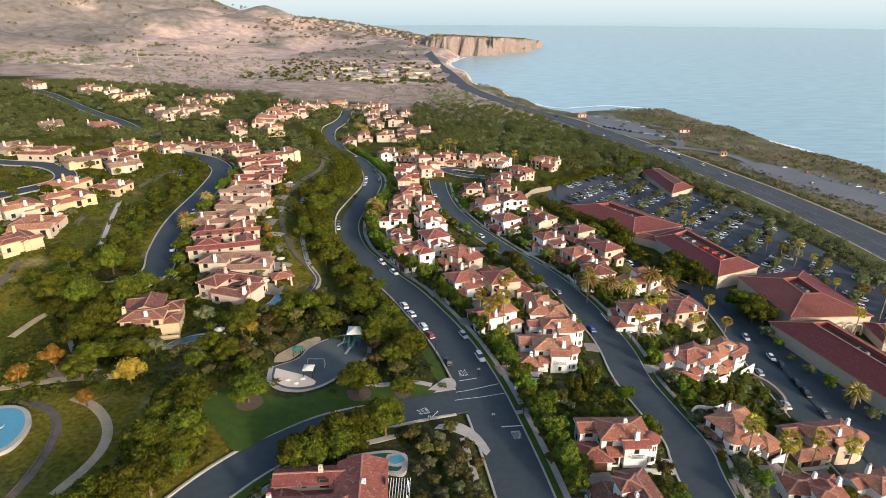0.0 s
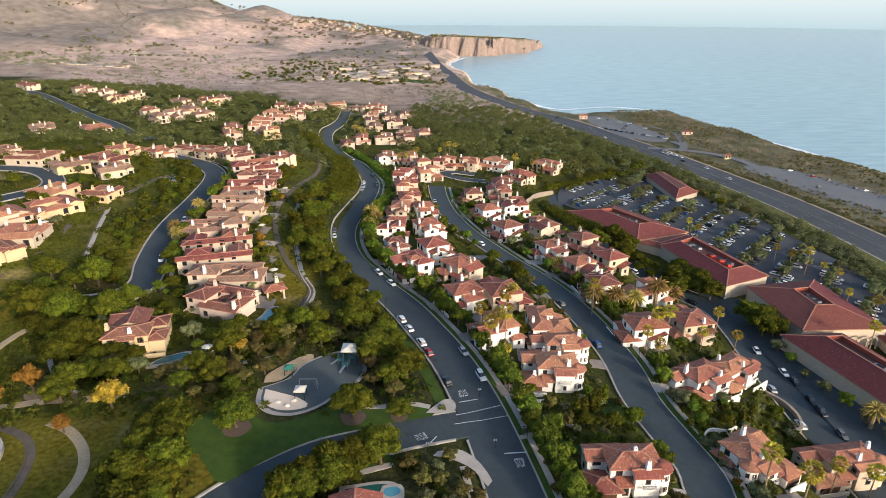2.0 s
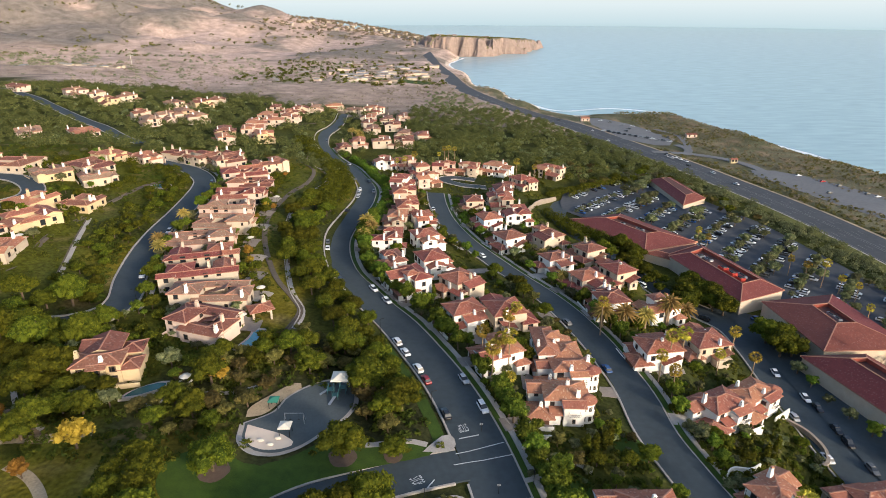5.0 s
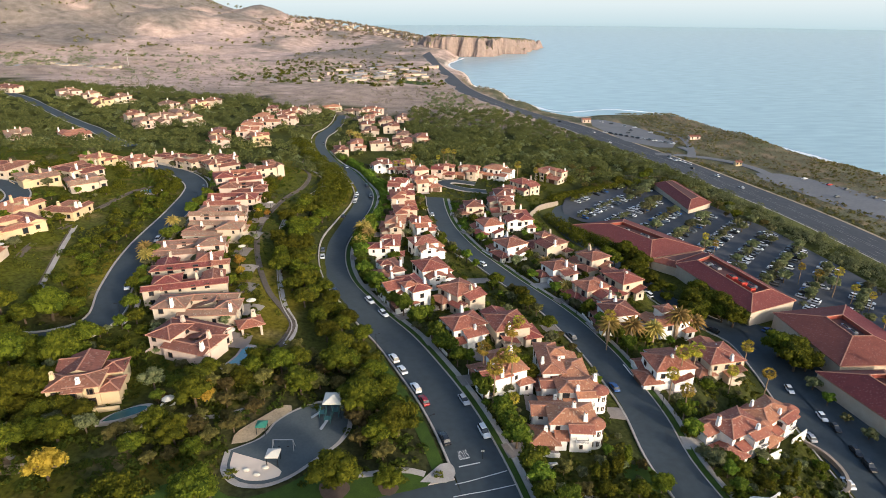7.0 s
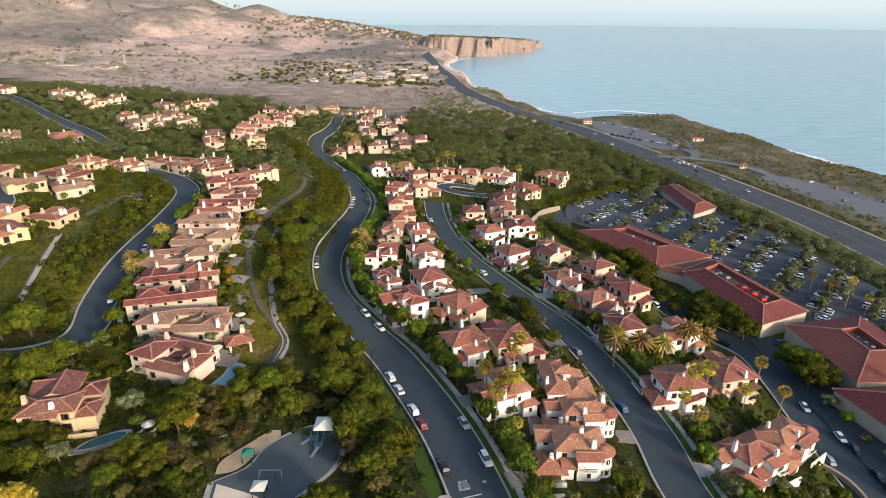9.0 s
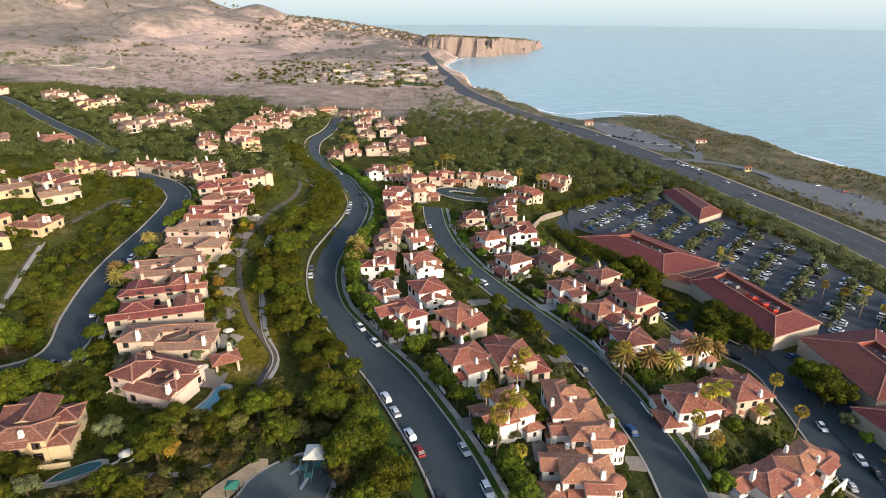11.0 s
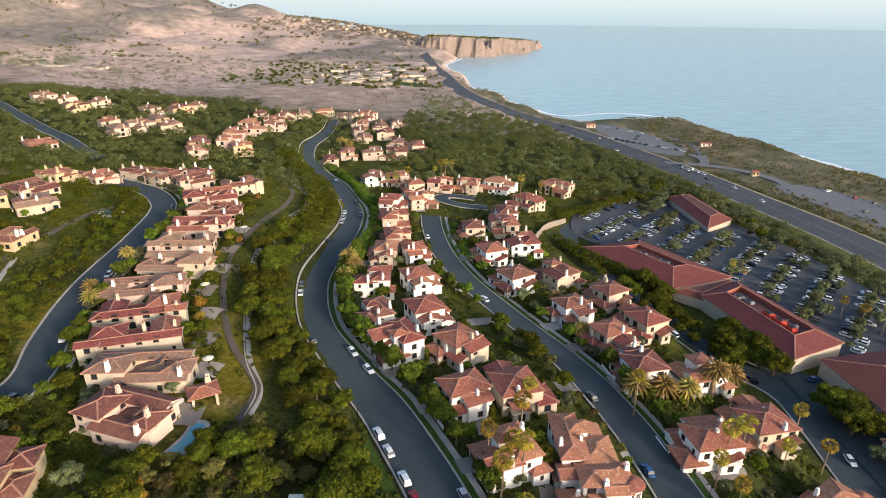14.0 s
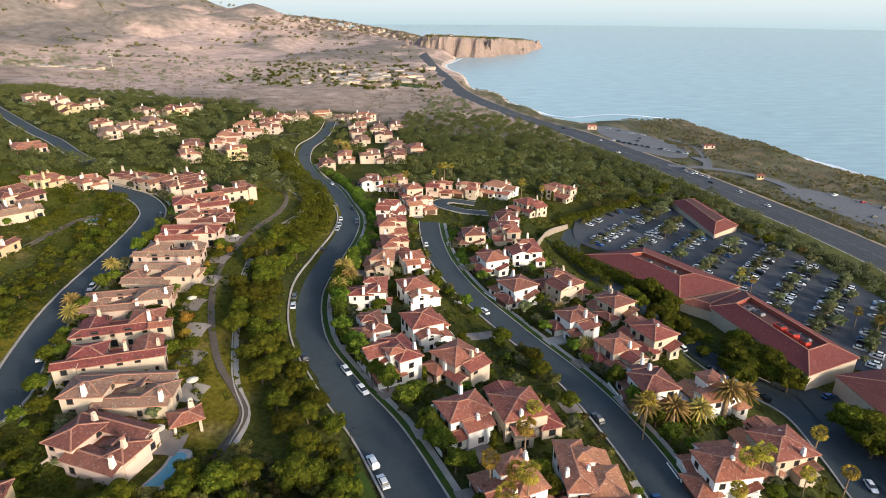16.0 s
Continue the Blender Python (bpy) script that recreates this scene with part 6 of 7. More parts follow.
WHEEL = bpy.data.meshes.new("wheel")
wb = bmesh.new()
bmesh.ops.create_cone(wb, cap_ends=True, segments=12, radius1=0.34, radius2=0.34, depth=0.24, matrix=Matrix.Rotation(radians(90), 4, "X"))
wb.to_mesh(WHEEL)
wb.free()
WHEEL.materials.append(M_TYRE)


def car_meshes(suv):
    L, W = (4.75, 1.9) if suv else (4.65, 1.82)
    hb, hr = (0.98, 1.70) if suv else (0.86, 1.42)
    bm = bmesh.new()
    rings = []
    for x, top, half, low in ((-0.5, 0.62, 0.80, 0.42), (-0.485, hb - 0.05, 0.93, 0.30), (-0.36, hb + 0.03, 0.99, 0.22), (0.0, hb + 0.02, 1.0, 0.2), (0.22, hb, 0.99, 0.22), (0.40, hb - 0.12, 0.96, 0.26), (0.48, hb - 0.22, 0.86, 0.32), (0.5, 0.55, 0.72, 0.42)):
        h = W / 2 * half
        rings.append([(x * L, -h * 0.94, low), (x * L, h * 0.94, low), (x * L, h, low + 0.28), (x * L, h * 0.93, top), (x * L, -h * 0.93, top), (x * L, -h, low + 0.28)])
    loft(bm, rings)
    back = -0.49 if suv else -0.40
    box(bm, back * L + 0.4, 0.06 * L - 0.02, -W / 2 * 0.71, W / 2 * 0.71, hr - 0.05, hr + 0.035, 0, 0.06)
    box(bm, -1.85, 1.85, -0.82, 0.82, 0.0, 0.5, 1, 0.12)
    body = bpy.data.meshes.new("body")
    bm.to_mesh(body)
    bm.free()
    back = -0.49 if suv else -0.40
    ring = [(back * L, 0.86, hb), (back * L + 0.35, 0.72, hr - 0.06), (0.06 * L, 0.70, hr - 0.03), (0.24 * L, 0.86, hb - 0.02)]
    glass = bpy.data.meshes.new("cabin_glass")
    bm = bmesh.new()
    p = [[(x, s * W / 2 * w, z) for x, w, z in ring] for s in (-1, 1)]
    A, B = [[bm.verts.new(q) for q in r] for r in p]
    for i in range(3):
        bm.faces.new((A[i], A[i + 1], B[i + 1], B[i]))
    bm.faces.new(A[::-1])
    bm.faces.new(B)
    bm.to_mesh(glass)
    bm.free()
    glass.materials.append(M_CARGLASS)
    return body, glass, L, W


CAR_SHAPES = [car_meshes(False), car_meshes(True)]
COLOUR_WORDS = ["white", "silver", "black", "dark grey", "red", "blue"]
CAR_FIRST = {}


def car(x, y, yaw, shape, colour, group, lift=0.06):
    m = Matrix.Translation((x, y, (road_z(x, y) if "lot" not in group and "beach" not in group else hgt(x, y)) + lift))
    e = 1.5
    pitch = math.atan2(hgt(x + math.cos(yaw) * e, y + math.sin(yaw) * e) - hgt(x - math.cos(yaw) * e, y - math.sin(yaw) * e), 2 * e)
    m = m @ Matrix.Rotation(yaw, 4, "Z") @ Matrix.Rotation(-pitch, 4, "Y")
    key = (shape, colour, group)
    if key in CAR_FIRST:
        return copy_thing(CAR_FIRST[key], m)
    body, glass, L, W = CAR_SHAPES[shape]
    root = new("car")
    tagged(root, "%s %s parked on dark asphalt" % (COLOUR_WORDS[colour], "sport utility car" if shape else "saloon car"), "car", group)
    me = body.copy()
    me.materials.append(M_CARS[colour])
    me.materials.append(M_TYRE)
    share("cabin_glass", glass, share("body", me, root, Matrix()), Matrix())
    if group == "parked street cars":
        for sx in (-0.31, 0.31):
            for sy in (-0.43, 0.43):
                share("wheel", WHEEL, root, pose(sx * L, sy * W, 0.34))
    root.matrix_basis = m
    CAR_FIRST[key] = root
    return root


def beside(line, y, off):
    k = int(np.argmin(np.abs(line[:, 1] - y)))
    if line is MAIN and abs(off) < 6:
        off = math.copysign(MAIN_W[k] / 2 - 1.1, off)
    n = side_of(line)[k]
    d = np.array((-n[1], n[0]))
    p = line[k] + n * off
    return p[0], p[1], math.atan2(d[1], d[0])


for line, y, off, s, c in ((MAIN, 145, 5.0, 1, 0), (MAIN, 147.5, -4.9, 0, 2), (MAIN, 159.5, 5.0, 0, 1), (MAIN, 163, -4.9, 0, 4), (MAIN, 168, -4.9, 1, 0), (MAIN, 177, -4.9, 0, 0), (MAIN, 182.5, -4.9, 1, 0), (MAIN, 205, 5.0, 0, 0), (MAIN, 212, 5.0, 0, 0), (MAIN, 222, -4.9, 0, 2), (MAIN, 253, -4.9, 0, 0), (MAIN, 260, -4.9, 0, 3), (MAIN, 306, -4.9, 0, 2), (MAIN, 335, -4.9, 0, 1), (MAIN, 341, -4.9, 1, 1), (MAIN, 348, -4.9, 0, 0), (MAIN, 345, 5.0, 0, 3), (MAIN, 364, 5.0, 0, 2), (MAIN, 372, -4.9, 0, 3), (MAIN, 425, 5, 0, 0), (MAIN, 480, 5, 0, 3),
                           (LEFT, 207, 3.7, 1, 0), (LEFT, 234, 3.7, 0, 0), (LEFT, 183, 3.4, 1, 3), (LEFT, 262, 3.7, 0, 3), (LEFT, 311, 3.7, 0, 2), (LEFT, 246, 3.7, 0, 1),
                           (RIGHT, 176, -3.7, 0, 5), (RIGHT, 262, -2.0, 0, 0), (RIGHT, 251, -3.7, 0, 2), (RIGHT, 325, -3.7, 0, 0), (RIGHT, 205, -3.7, 0, 3),
                           (SERVICE, 180, 4, 0, 0), (SERVICE, 170, -4.5, 0, 1), (SERVICE, 176, 5.2, 0, 2), (SERVICE, 160, 5.2, 1, 2), (SERVICE, 166, 5.2, 0, 2), (SERVICE, 154, -4.6, 0, 0), (SERVICE, 150, 5.2, 0, 3), (SERVICE, 258, -4, 1, 0), (SERVICE, 263, -4, 0, 3), (SERVICE, 268, -4, 0, 1), (SERVICE, 248, -4, 0, 2), (SERVICE, 240, -4, 0, 1), (SERVICE, 233, -4.5, 0, 2), (SERVICE, 195, 0.5, 0, 0)):
    x, y2, yaw = beside(line, y, off)
    car(x, y2, yaw + (math.pi if off > 0 else 0), s, c, "parked street cars")
car(124.5, 231.5, 0.4, 0, 5, "parked street cars", 0.35)
car(126.5, 224, 0.5, 1, 3, "parked street cars", 0.35)
# rows of parked cars in the lot
rng = random.Random(77)
ru, rv = Vector((0.66, 0.75)), Vector((0.75, -0.66))
E = np.array(LOT, float)
lot_trees = []
for rr in range(-16, 13):
    for cc in range(-60, 61):
        for half in (0, 1):
            p = Vector((165, 300)) + rv * (rr * 17.5 + half * 5.3) + ru * cc * 2.8
            x, y = p.x, p.y
            if not 165 < y < 464 or (144 < x < 171 and 370 < y < 440):
                continue
            a, b = np.interp(y, E[:, 0], E[:, 1]) + 7, np.interp(y, E[:, 0], E[:, 2]) - 5
            if not a < x < b:
                continue
            if cc % 3 == 0:
                if rng.random() < (0.75 if half == 0 else 0.35):
                    lot_trees.append((x + rv.x * 2.6, y + rv.y * 2.6))
                continue
            if rng.random() < (0.85 if 285 < y < 400 else 0.5):
                if len(CAR_FIRST) < 400 and rng.random() < 0.9:
                    car(x, y, math.atan2(rv.y, rv.x) + (math.pi if rng.random() < 0.5 else 0), rng.choice([0, 0, 1]), rng.choice([0, 0, 0, 1, 1, 2, 2, 3, 3, 5]), "cars in the parking lot", 0.3)
lot_spots = []
for rr in range(-16, 13):
    for cc in range(-60, 61):
        p = Vector((165, 300)) + rv * (rr * 17.5 + 2.65 + rng.uniform(-0.6, 0.6)) + ru * (cc * 2.8 + rng.uniform(-0.8, 0.8))
        if 150 < p.y < 464 and not (144 < p.x < 171 and 366 < p.y < 442) and np.interp(p.y, E[:, 0], E[:, 1]) + 5 < p.x < np.interp(p.y, E[:, 0], E[:, 2]) - 2 and rng.random() < (0.62 if p.y < 285 else 0.42):
            lot_spots.append((p.x, p.y, rng.uniform(1.5, 2.5), rng.uniform(1.6, 2.5)))
woods("parking_trees", "small grey green trees between the rows of parked cars", lot_spots, M_LEAF[2], 101, 130, 0.26)
for x, y in lot_trees:
    plant("olive", x, y, rng.uniform(0.85, 1.25), "parking trees", rng)
for x, y in ((164, 268), (168, 262), (172, 256), (160, 274), (175, 249), (168, 214), (172, 208), (150, 190), (157, 185), (166, 228), (130, 306), (134, 303)):
    plant("fan", x, y, rng.uniform(0.75, 0.9), "fan palms", rng)

# ---- coast: beach parking, highway lines and traffic ----
sheet("parking_lot", [(572, 199, 211), (600, 176, 226), (640, 170, 217), (680, 163, 206), (722, 170, 181)], M_LOT, 0.14, "grey asphalt beach parking lot on the bluff", "parking lot")
sheet("parking_lot", [(290, 312, 352), (330, 286, 336), (350, 272, 324), (399, 256, 305), (440, 246, 290), (468, 238, 276), (480, 243, 262)], M_LOT, 0.14, "grey asphalt beach parking lot on the bluff", "parking lot")
for pts, wide in (([(186, 545), (203, 542), (222, 534), (240, 518), (250, 496), (252, 476)], 8.0), ([(214, 538), (222, 556), (219, 576)], 7.0), ([(224, 560), (232, 590), (236, 622), (224, 652)], 6.0)):
    ribbon("street", spline(pts), wide, M_LOT, 0.2, label="grey asphalt lane to the beach", category="road")
for off, dash in ((-12.4, False), (-8.4, True), (-4.4, True), (-0.9, False), (0.9, False), (4.4, True), (8.4, True), (12.4, False)):
    line = HIGHWAY[(HIGHWAY[:, 1] > 220) & (HIGHWAY[:, 1] < 900)]
    if dash:
        n = side_of(line)
        v, f = [], []
        for i in range(0, len(line) - 1, 3):
            for q, s in ((i, -1), (i, 1), (i + 1, 1), (i + 1, -1)):
                p = line[q] + n[q] * (off + s * 0.09)
                v.append((p[0], p[1], 0.5 * hgt(p[0], p[1]) + 0.5 * hgt(*line[q]) + 0.03))
            f.append(tuple(range(len(v) - 4, len(v)))[::-1])
        f = [q[::-1] for q in f]
        tagged(mesh_ob("lane_marking", v, f, M_LANE), "worn white dashed lane line", "road marking", kind="structure")
    else:
        ribbon("lane_marking", line, 0.18, M_LANE, 0.03, off, 0.02, 1, label="worn white edge line", category="road marking")
HS = HIGHWAY[(HIGHWAY[:, 1] > 180) & (HIGHWAY[:, 1] < 1500)]
ribbon("kerb", HS, 0.8, M_CONCRETE, 0.15, -14.2, 0.5, 1, label="pale concrete kerb beside the highway", category="kerb")
ribbon("verge", HS[HS[:, 1] < 540], 7.0, mat("rough verge grass", (0.12, 0.125, 0.02), (0.08, 0.082, 0.016), 0.2, 0.95, 0.4, 8, where="World"), 0.1, -18.4, 0.4, 2, label="olive green grass strip beside the highway", category="grass")
ribbon("pavement", HS[HS[:, 1] < 700], 2.4, M_DIRT, 0.1, 15.5, 0.4, 2, label="dirt shoulder beside the highway", category="pavement")
for y, off, c, s in ((515, 6, 0, 0), (520, 9.5, 0, 1), (526, 6, 1, 0), (509, 9.5, 0, 0), (502, 10, 0, 0), (532, 10, 3, 0), (490, 3, 2, 0), (470, 7, 0, 0), (440, 3, 0, 0), (590, -8, 0, 0), (640, 4, 1, 0), (700, 5, 2, 0)):
    x, y2, yaw = beside(HIGHWAY, y, off)
    car(x, y2, yaw, s, c, "cars on the highway", 0.05)
for k in range(13):
    car(167 + k * 4.1 + rng.uniform(-0.4, 0.4), 640 - k * 4.4, 2.4 + (k % 2) * math.pi, rng.choice([0, 0, 1]), rng.choice([0, 0, 1, 2, 3]), "cars at the beach parking", 0.18)
for x, y in ((178, 700), (186, 690), (196, 676), (205, 668), (213, 640), (221, 608), (190, 640), (196, 652)):
    car(x, y, rng.uniform(2.2, 2.6), 0, rng.choice([0, 1, 3]), "cars at the beach parking", 0.18)
for x, y, c in ((272, 466, 0), (281, 450, 4), (286, 438, 3), (293, 418, 3), (296, 412, 0), (301, 396, 1), (312, 370, 0), (318, 352, 2), (268, 420, 3)):
    car(x, y, 0.3, 0, c, "cars at the beach parking", 0.18)


def hut(x, y, w, d, h, wall, roof, label, yaw=0.0, name="hut", category="building", group=""):
    root = new(name)
    root.matrix_basis = Matrix.Translation((x, y, hgt(x, y))) @ Matrix.Rotation(yaw, 4, "Z")
    bm = bmesh.new()
    box(bm, -w / 2, w / 2, -d / 2, d / 2, -3, h)
    part("wall", bm, wall, root)
    bm = bmesh.new()
    roof_mesh(bm, 0, 0, w, d, h, "gable" if w > d else "hip", 0.3, 0.35)
    part("roof", bm, [roof, roof, wall], root)
    for k in range(2 if y < 900 else 0):
        share("window", WIN[0], root, pose(-w / 4 + k * w / 2, -d / 2, 1.0))
    return tagged(root, label, category, group)


hut(241, 508, 5, 4, 3.0, M_WALLS[2], M_TILES[2], "small ochre ranger kiosk beside the beach road")
hut(161, 702, 9, 7, 3.5, M_WALLS[3], M_TILES[2], "small ochre beach building with a tile roof")
hut(246, 612, 10, 6, 3.2, M_WALLS[3], M_TILES[1], "low ochre rest room on the bluff")
M_GREYROOF = mat("grey trailer roof", (0.30, 0.29, 0.29), (0.22, 0.22, 0.22), 0.3, 0.8)
# far walls dulled to tan, so the colour brings the low contrast of haze
M_TAN = mat("haze-dulled tan walls", (0.42, 0.36, 0.30), (0.33, 0.28, 0.23), 0.3, 0.9)
M_TANROOF = mat("tan shingle roof", (0.25, 0.20, 0.16), (0.19, 0.15, 0.12), 0.3, 0.9)
# the settlement in the valley mouth, and houses on the far ridges
rng = random.Random(5)
for k in range(60):
    a, b = rng.uniform(0, 1), rng.uniform(0, 1)
    x, y = -215 + 190 * a + 20 * b, 985 + 330 * b
    hut(x, y, rng.uniform(10, 18), rng.uniform(6, 10), rng.uniform(3, 4.5), rng.choice([M_WALLS[1], M_WALLS[3], M_TAN]), rng.choice([M_GREYROOF, M_TANROOF, M_GREYROOF, M_TILES[3]]), "pale low cottage in the valley settlement", rng.uniform(-0.5, 0.5), "cottage", "house", "cottages in the valley")
for k in range(22):
    x, y = -640 + rng.uniform(-90, 90), 1080 + rng.uniform(-60, 60)
    hut(x, y, rng.uniform(8, 14), rng.uniform(6, 9), rng.uniform(2.6, 3.4), rng.choice([M_TAN, M_WALLS[1]]), rng.choice([M_GREYROOF, M_TANROOF]), "pale low cottage in the valley settlement", rng.uniform(-0.5, 0.5), "cottage", "house", "cottages in the valley")
VALLEY = spline([(-250, 820), (-262, 900), (-262, 1000), (-300, 1100), (-220, 1180), (-150, 1160), (-60, 1080)])
ribbon("street", VALLEY, 9, M_CONCRETE, 0.4, label="pale lane up the valley", category="road")
woods("valley_trees", "dark trees among the valley cottages", scatter(330, -330, 10, 950, 1340, 71, 2.2, 4.6, 2.0, 1), M_LEAF[0], 72, 50, 0.8)


# ---- streets: writing, lines, sidewalks, drives ----
def road_word(word, x, y, yaw, length, width):
    cu = bpy.data.curves.new("road_word", "FONT")
    cu.body = word
    cu.align_x, cu.align_y = "CENTER", "CENTER"
    cu.extrude = 0.004
    cu.materials.append(M_PAINT)
    ob = new("road_word", cu)
    e = 1.5
    px = math.atan2(hgt(x - math.sin(yaw) * e, y + math.cos(yaw) * e) - hgt(x + math.sin(yaw) * e, y - math.cos(yaw) * e), 2 * e)
    ob.matrix_world = Matrix.Translation((x, y, road_z(x, y) + 0.07)) @ Matrix.Rotation(yaw, 4, "Z") @ Matrix.Rotation(px, 4, "X") @ Matrix.Diagonal((width / 2.55, length / 0.72, 1, 1))
    return tagged(ob, "white painted STOP lettering on dark asphalt", "road marking", kind="structure")


road_word("STOP", 17.6, 115.3, radians(12), 2.9, 2.3)
road_word("STOP", 5.4, 140.6, radians(198), 2.9, 2.6)
road_word("STOP", -5.0, 122.2, radians(-60), 2.9, 2.6)


def stripe(a, b, w, lift=0.08):
    """A painted line on the road from a to b."""
    a, b = np.array(a, float), np.array(b, float)
    d = (b - a) / np.linalg.norm(b - a)
    n = np.array((d[1], -d[0])) * w / 2
    v = []
    for s in np.linspace(0, 1, 5):
        p = a + (b - a) * s
        for q in (p - n, p + n):
            v.append((q[0], q[1], road_z(*q) + lift))
    f = [(2 * i, 2 * i + 1, 2 * i + 3, 2 * i + 2) for i in range(4)]
    return tagged(mesh_ob("road_line", v, f, M_PAINT), "thin white painted line across the street", "road marking", kind="structure")


for a, b, w in (((14.2, 118.2), (19.6, 119.0), 0.35), ((4.4, 136.6), (9.2, 138.2), 0.3), ((3.5, 131.2), (15, 136), 0.22), ((3.0, 127.5), (16.5, 132), 0.22), ((-3, 119.6), (-1.2, 122.8), 0.3)):
    stripe(a, b, w)

on_main = (MAIN[:, 1] > 88) & (MAIN[:, 1] < 470)
ribbon("pavement", MAIN[on_main], 1.5, M_CONCRETE, 0.14, MAIN_W[on_main] / 2 + 2.9, 0.5, 1, label="narrow pale concrete sidewalk", category="pavement")
ribbon("pavement", RIGHT, 1.4, M_CONCRETE, 0.14, RIGHT_W / 2 + 3.2, 0.5, 1, label="narrow pale concrete sidewalk", category="pavement")
ribbon("pavement", LEFT[(LEFT[:, 1] > 185)], 1.4, M_CONCRETE, 0.14, 7.8, 0.5, 1, label="narrow pale concrete sidewalk", category="pavement")
ribbon("pavement", MAIN[(MAIN[:, 1] > 88) & (MAIN[:, 1] < 116)], 1.5, M_CONCRETE, 0.14, -9.4, 0.5, 1, label="narrow pale concrete sidewalk", category="pavement")
ribbon("verge", MAIN[(MAIN[:, 1] > 134) & (MAIN[:, 1] < 185)], 3.0, M_LAWN, 0.10, -9.1, 0.4, 2, label="mown green verge beside the street", category="grass")
ribbon("verge", MAIN[on_main], 1.5, M_LAWN, 0.11, MAIN_W[on_main] / 2 + 1.3, 0.4, 1, label="mown green verge beside the street", category="grass")
ribbon("verge", RIGHT, 1.6, M_LAWN, 0.11, RIGHT_W / 2 + 1.5, 0.4, 1, label="mown green verge beside the street", category="grass")
ribbon("verge", SIDE[(SIDE[:, 1] < 122)], 2.2, M_LAWN, 0.10, -6.4, 0.4, 1, label="mown green verge beside the street", category="grass")
ribbon("pavement", SIDE[(SIDE[:, 1] < 121)], 1.5, M_CONCRETE, 0.14, -8.6, 0.4, 1, label="narrow pale concrete sidewalk", category="pavement")


def pad(name, pts, material, lift, label, category, depth=0.5):
    """A flat, slightly raised patch with an uneven outline, at the mean height of its rim."""
    z = float(np.mean([hgt(*p) for p in pts])) + lift
    bm = bmesh.new()
    lo = [bm.verts.new((x, y, z - depth)) for x, y in pts]
    hi = [bm.verts.new((x, y, z)) for x, y in pts]
    bm.faces.new(hi)
    for i in range(len(pts)):
        bm.faces.new((lo[i], lo[(i + 1) % len(pts)], hi[(i + 1) % len(pts)], hi[i]))
    bmesh.ops.recalc_face_normals(bm, faces=bm.faces[:])
    me = bpy.data.meshes.new(name)
    bm.to_mesh(me)
    bm.free()
    me.materials.append(material)
    return tagged(new(name, me), label, category, kind="structure"), z


def rounded(pts, step=1.5):
    return [tuple(p) for p in spline(pts + [pts[0]], step)[:-1]]


def draped(name, pts, material, lift, label, category):
    """A patch that follows the ground, filled in a 2 m grid inside its outline."""
    P = np.array(pts)
    lo, hi = P.min(0), P.max(0)
    st = 1.5
    xs, ys = np.arange(lo[0], hi[0] + st, st), np.arange(lo[1], hi[1] + st, st)
    bm = bmesh.new()
    grid = {}
    for i, x in enumerate(xs):
        for k, y in enumerate(ys):
            cxx, cyy = x + st / 2, y + st / 2
            ins = False
            for (ax, ay), (bx, by) in zip(pts, pts[1:] + pts[:1]):
                if (ay > cyy) != (by > cyy) and cxx < (bx - ax) * (cyy - ay) / (by - ay) + ax:
                    ins = not ins
            if ins:
                vs = []
                for a, b in ((i, k), (i + 1, k), (i + 1, k + 1), (i, k + 1)):
                    if (a, b) not in grid:
                        gxx, gyy = lo[0] + a * st, lo[1] + b * st
                        j = np.argmin(np.hypot(P[:, 0] - gxx, P[:, 1] - gyy))
                        if np.hypot(*(P[j] - (gxx, gyy))) < st * 0.9:
                            gxx, gyy = P[j]
                        grid[(a, b)] = bm.verts.new((gxx, gyy, hgt(gxx, gyy) + lift))
                    vs.append(grid[(a, b)])
                try:
                    bm.faces.new(vs)
                except ValueError:
                    pass
    me = bpy.data.meshes.new(name)
    bm.to_mesh(me)
    bm.free()
    me.materials.append(material)
    return tagged(new(name, me), label, category, kind="structure")


# drives from the street to each near house
for k, line in enumerate(DRIVES):
    ribbon("driveway", line, 4.8, M_PAVER if k % 3 else M_CONCRETE, 0.17, 0, 0.5, 2, label="paved driveway to a garage", category="driveway")

for pts in COURTS:
    draped("driveway", pts, M_PAVER, 0.2, "paved forecourt before a garage", "driveway")

for pts in ([(24, 127), (27, 130), (31, 130.5), (34, 128)], [(66, 131), (69, 134), (74, 135), (78, 138)], [(19, 134), (23, 138), (28, 139)]):
    ribbon("garden_wall", spline(pts, 1.0), 0.35, M_WALLS[0], 1.15, 0, 2.5, 1, kind="", label="low white stucco garden wall", category="garden wall")
for pts in ([(25, 121), (31, 120.5), (33, 125), (29, 128), (24, 126)], [(42, 134), (48, 133), (50, 139), (46, 143), (42, 140)], [(68, 124), (72, 126), (72, 131), (67, 130)]):
    draped("garden_lawn", rounded(pts, 1.0), M_LAWN, 0.22, "small mown lawn in a garden", "grass")
ribbon("path", spline([(18, 124), (22, 126), (24, 131), (23, 136), (20, 139)], 1.5), 1.3, M_CONCRETE, 0.24, label="curving pale garden path", category="path")

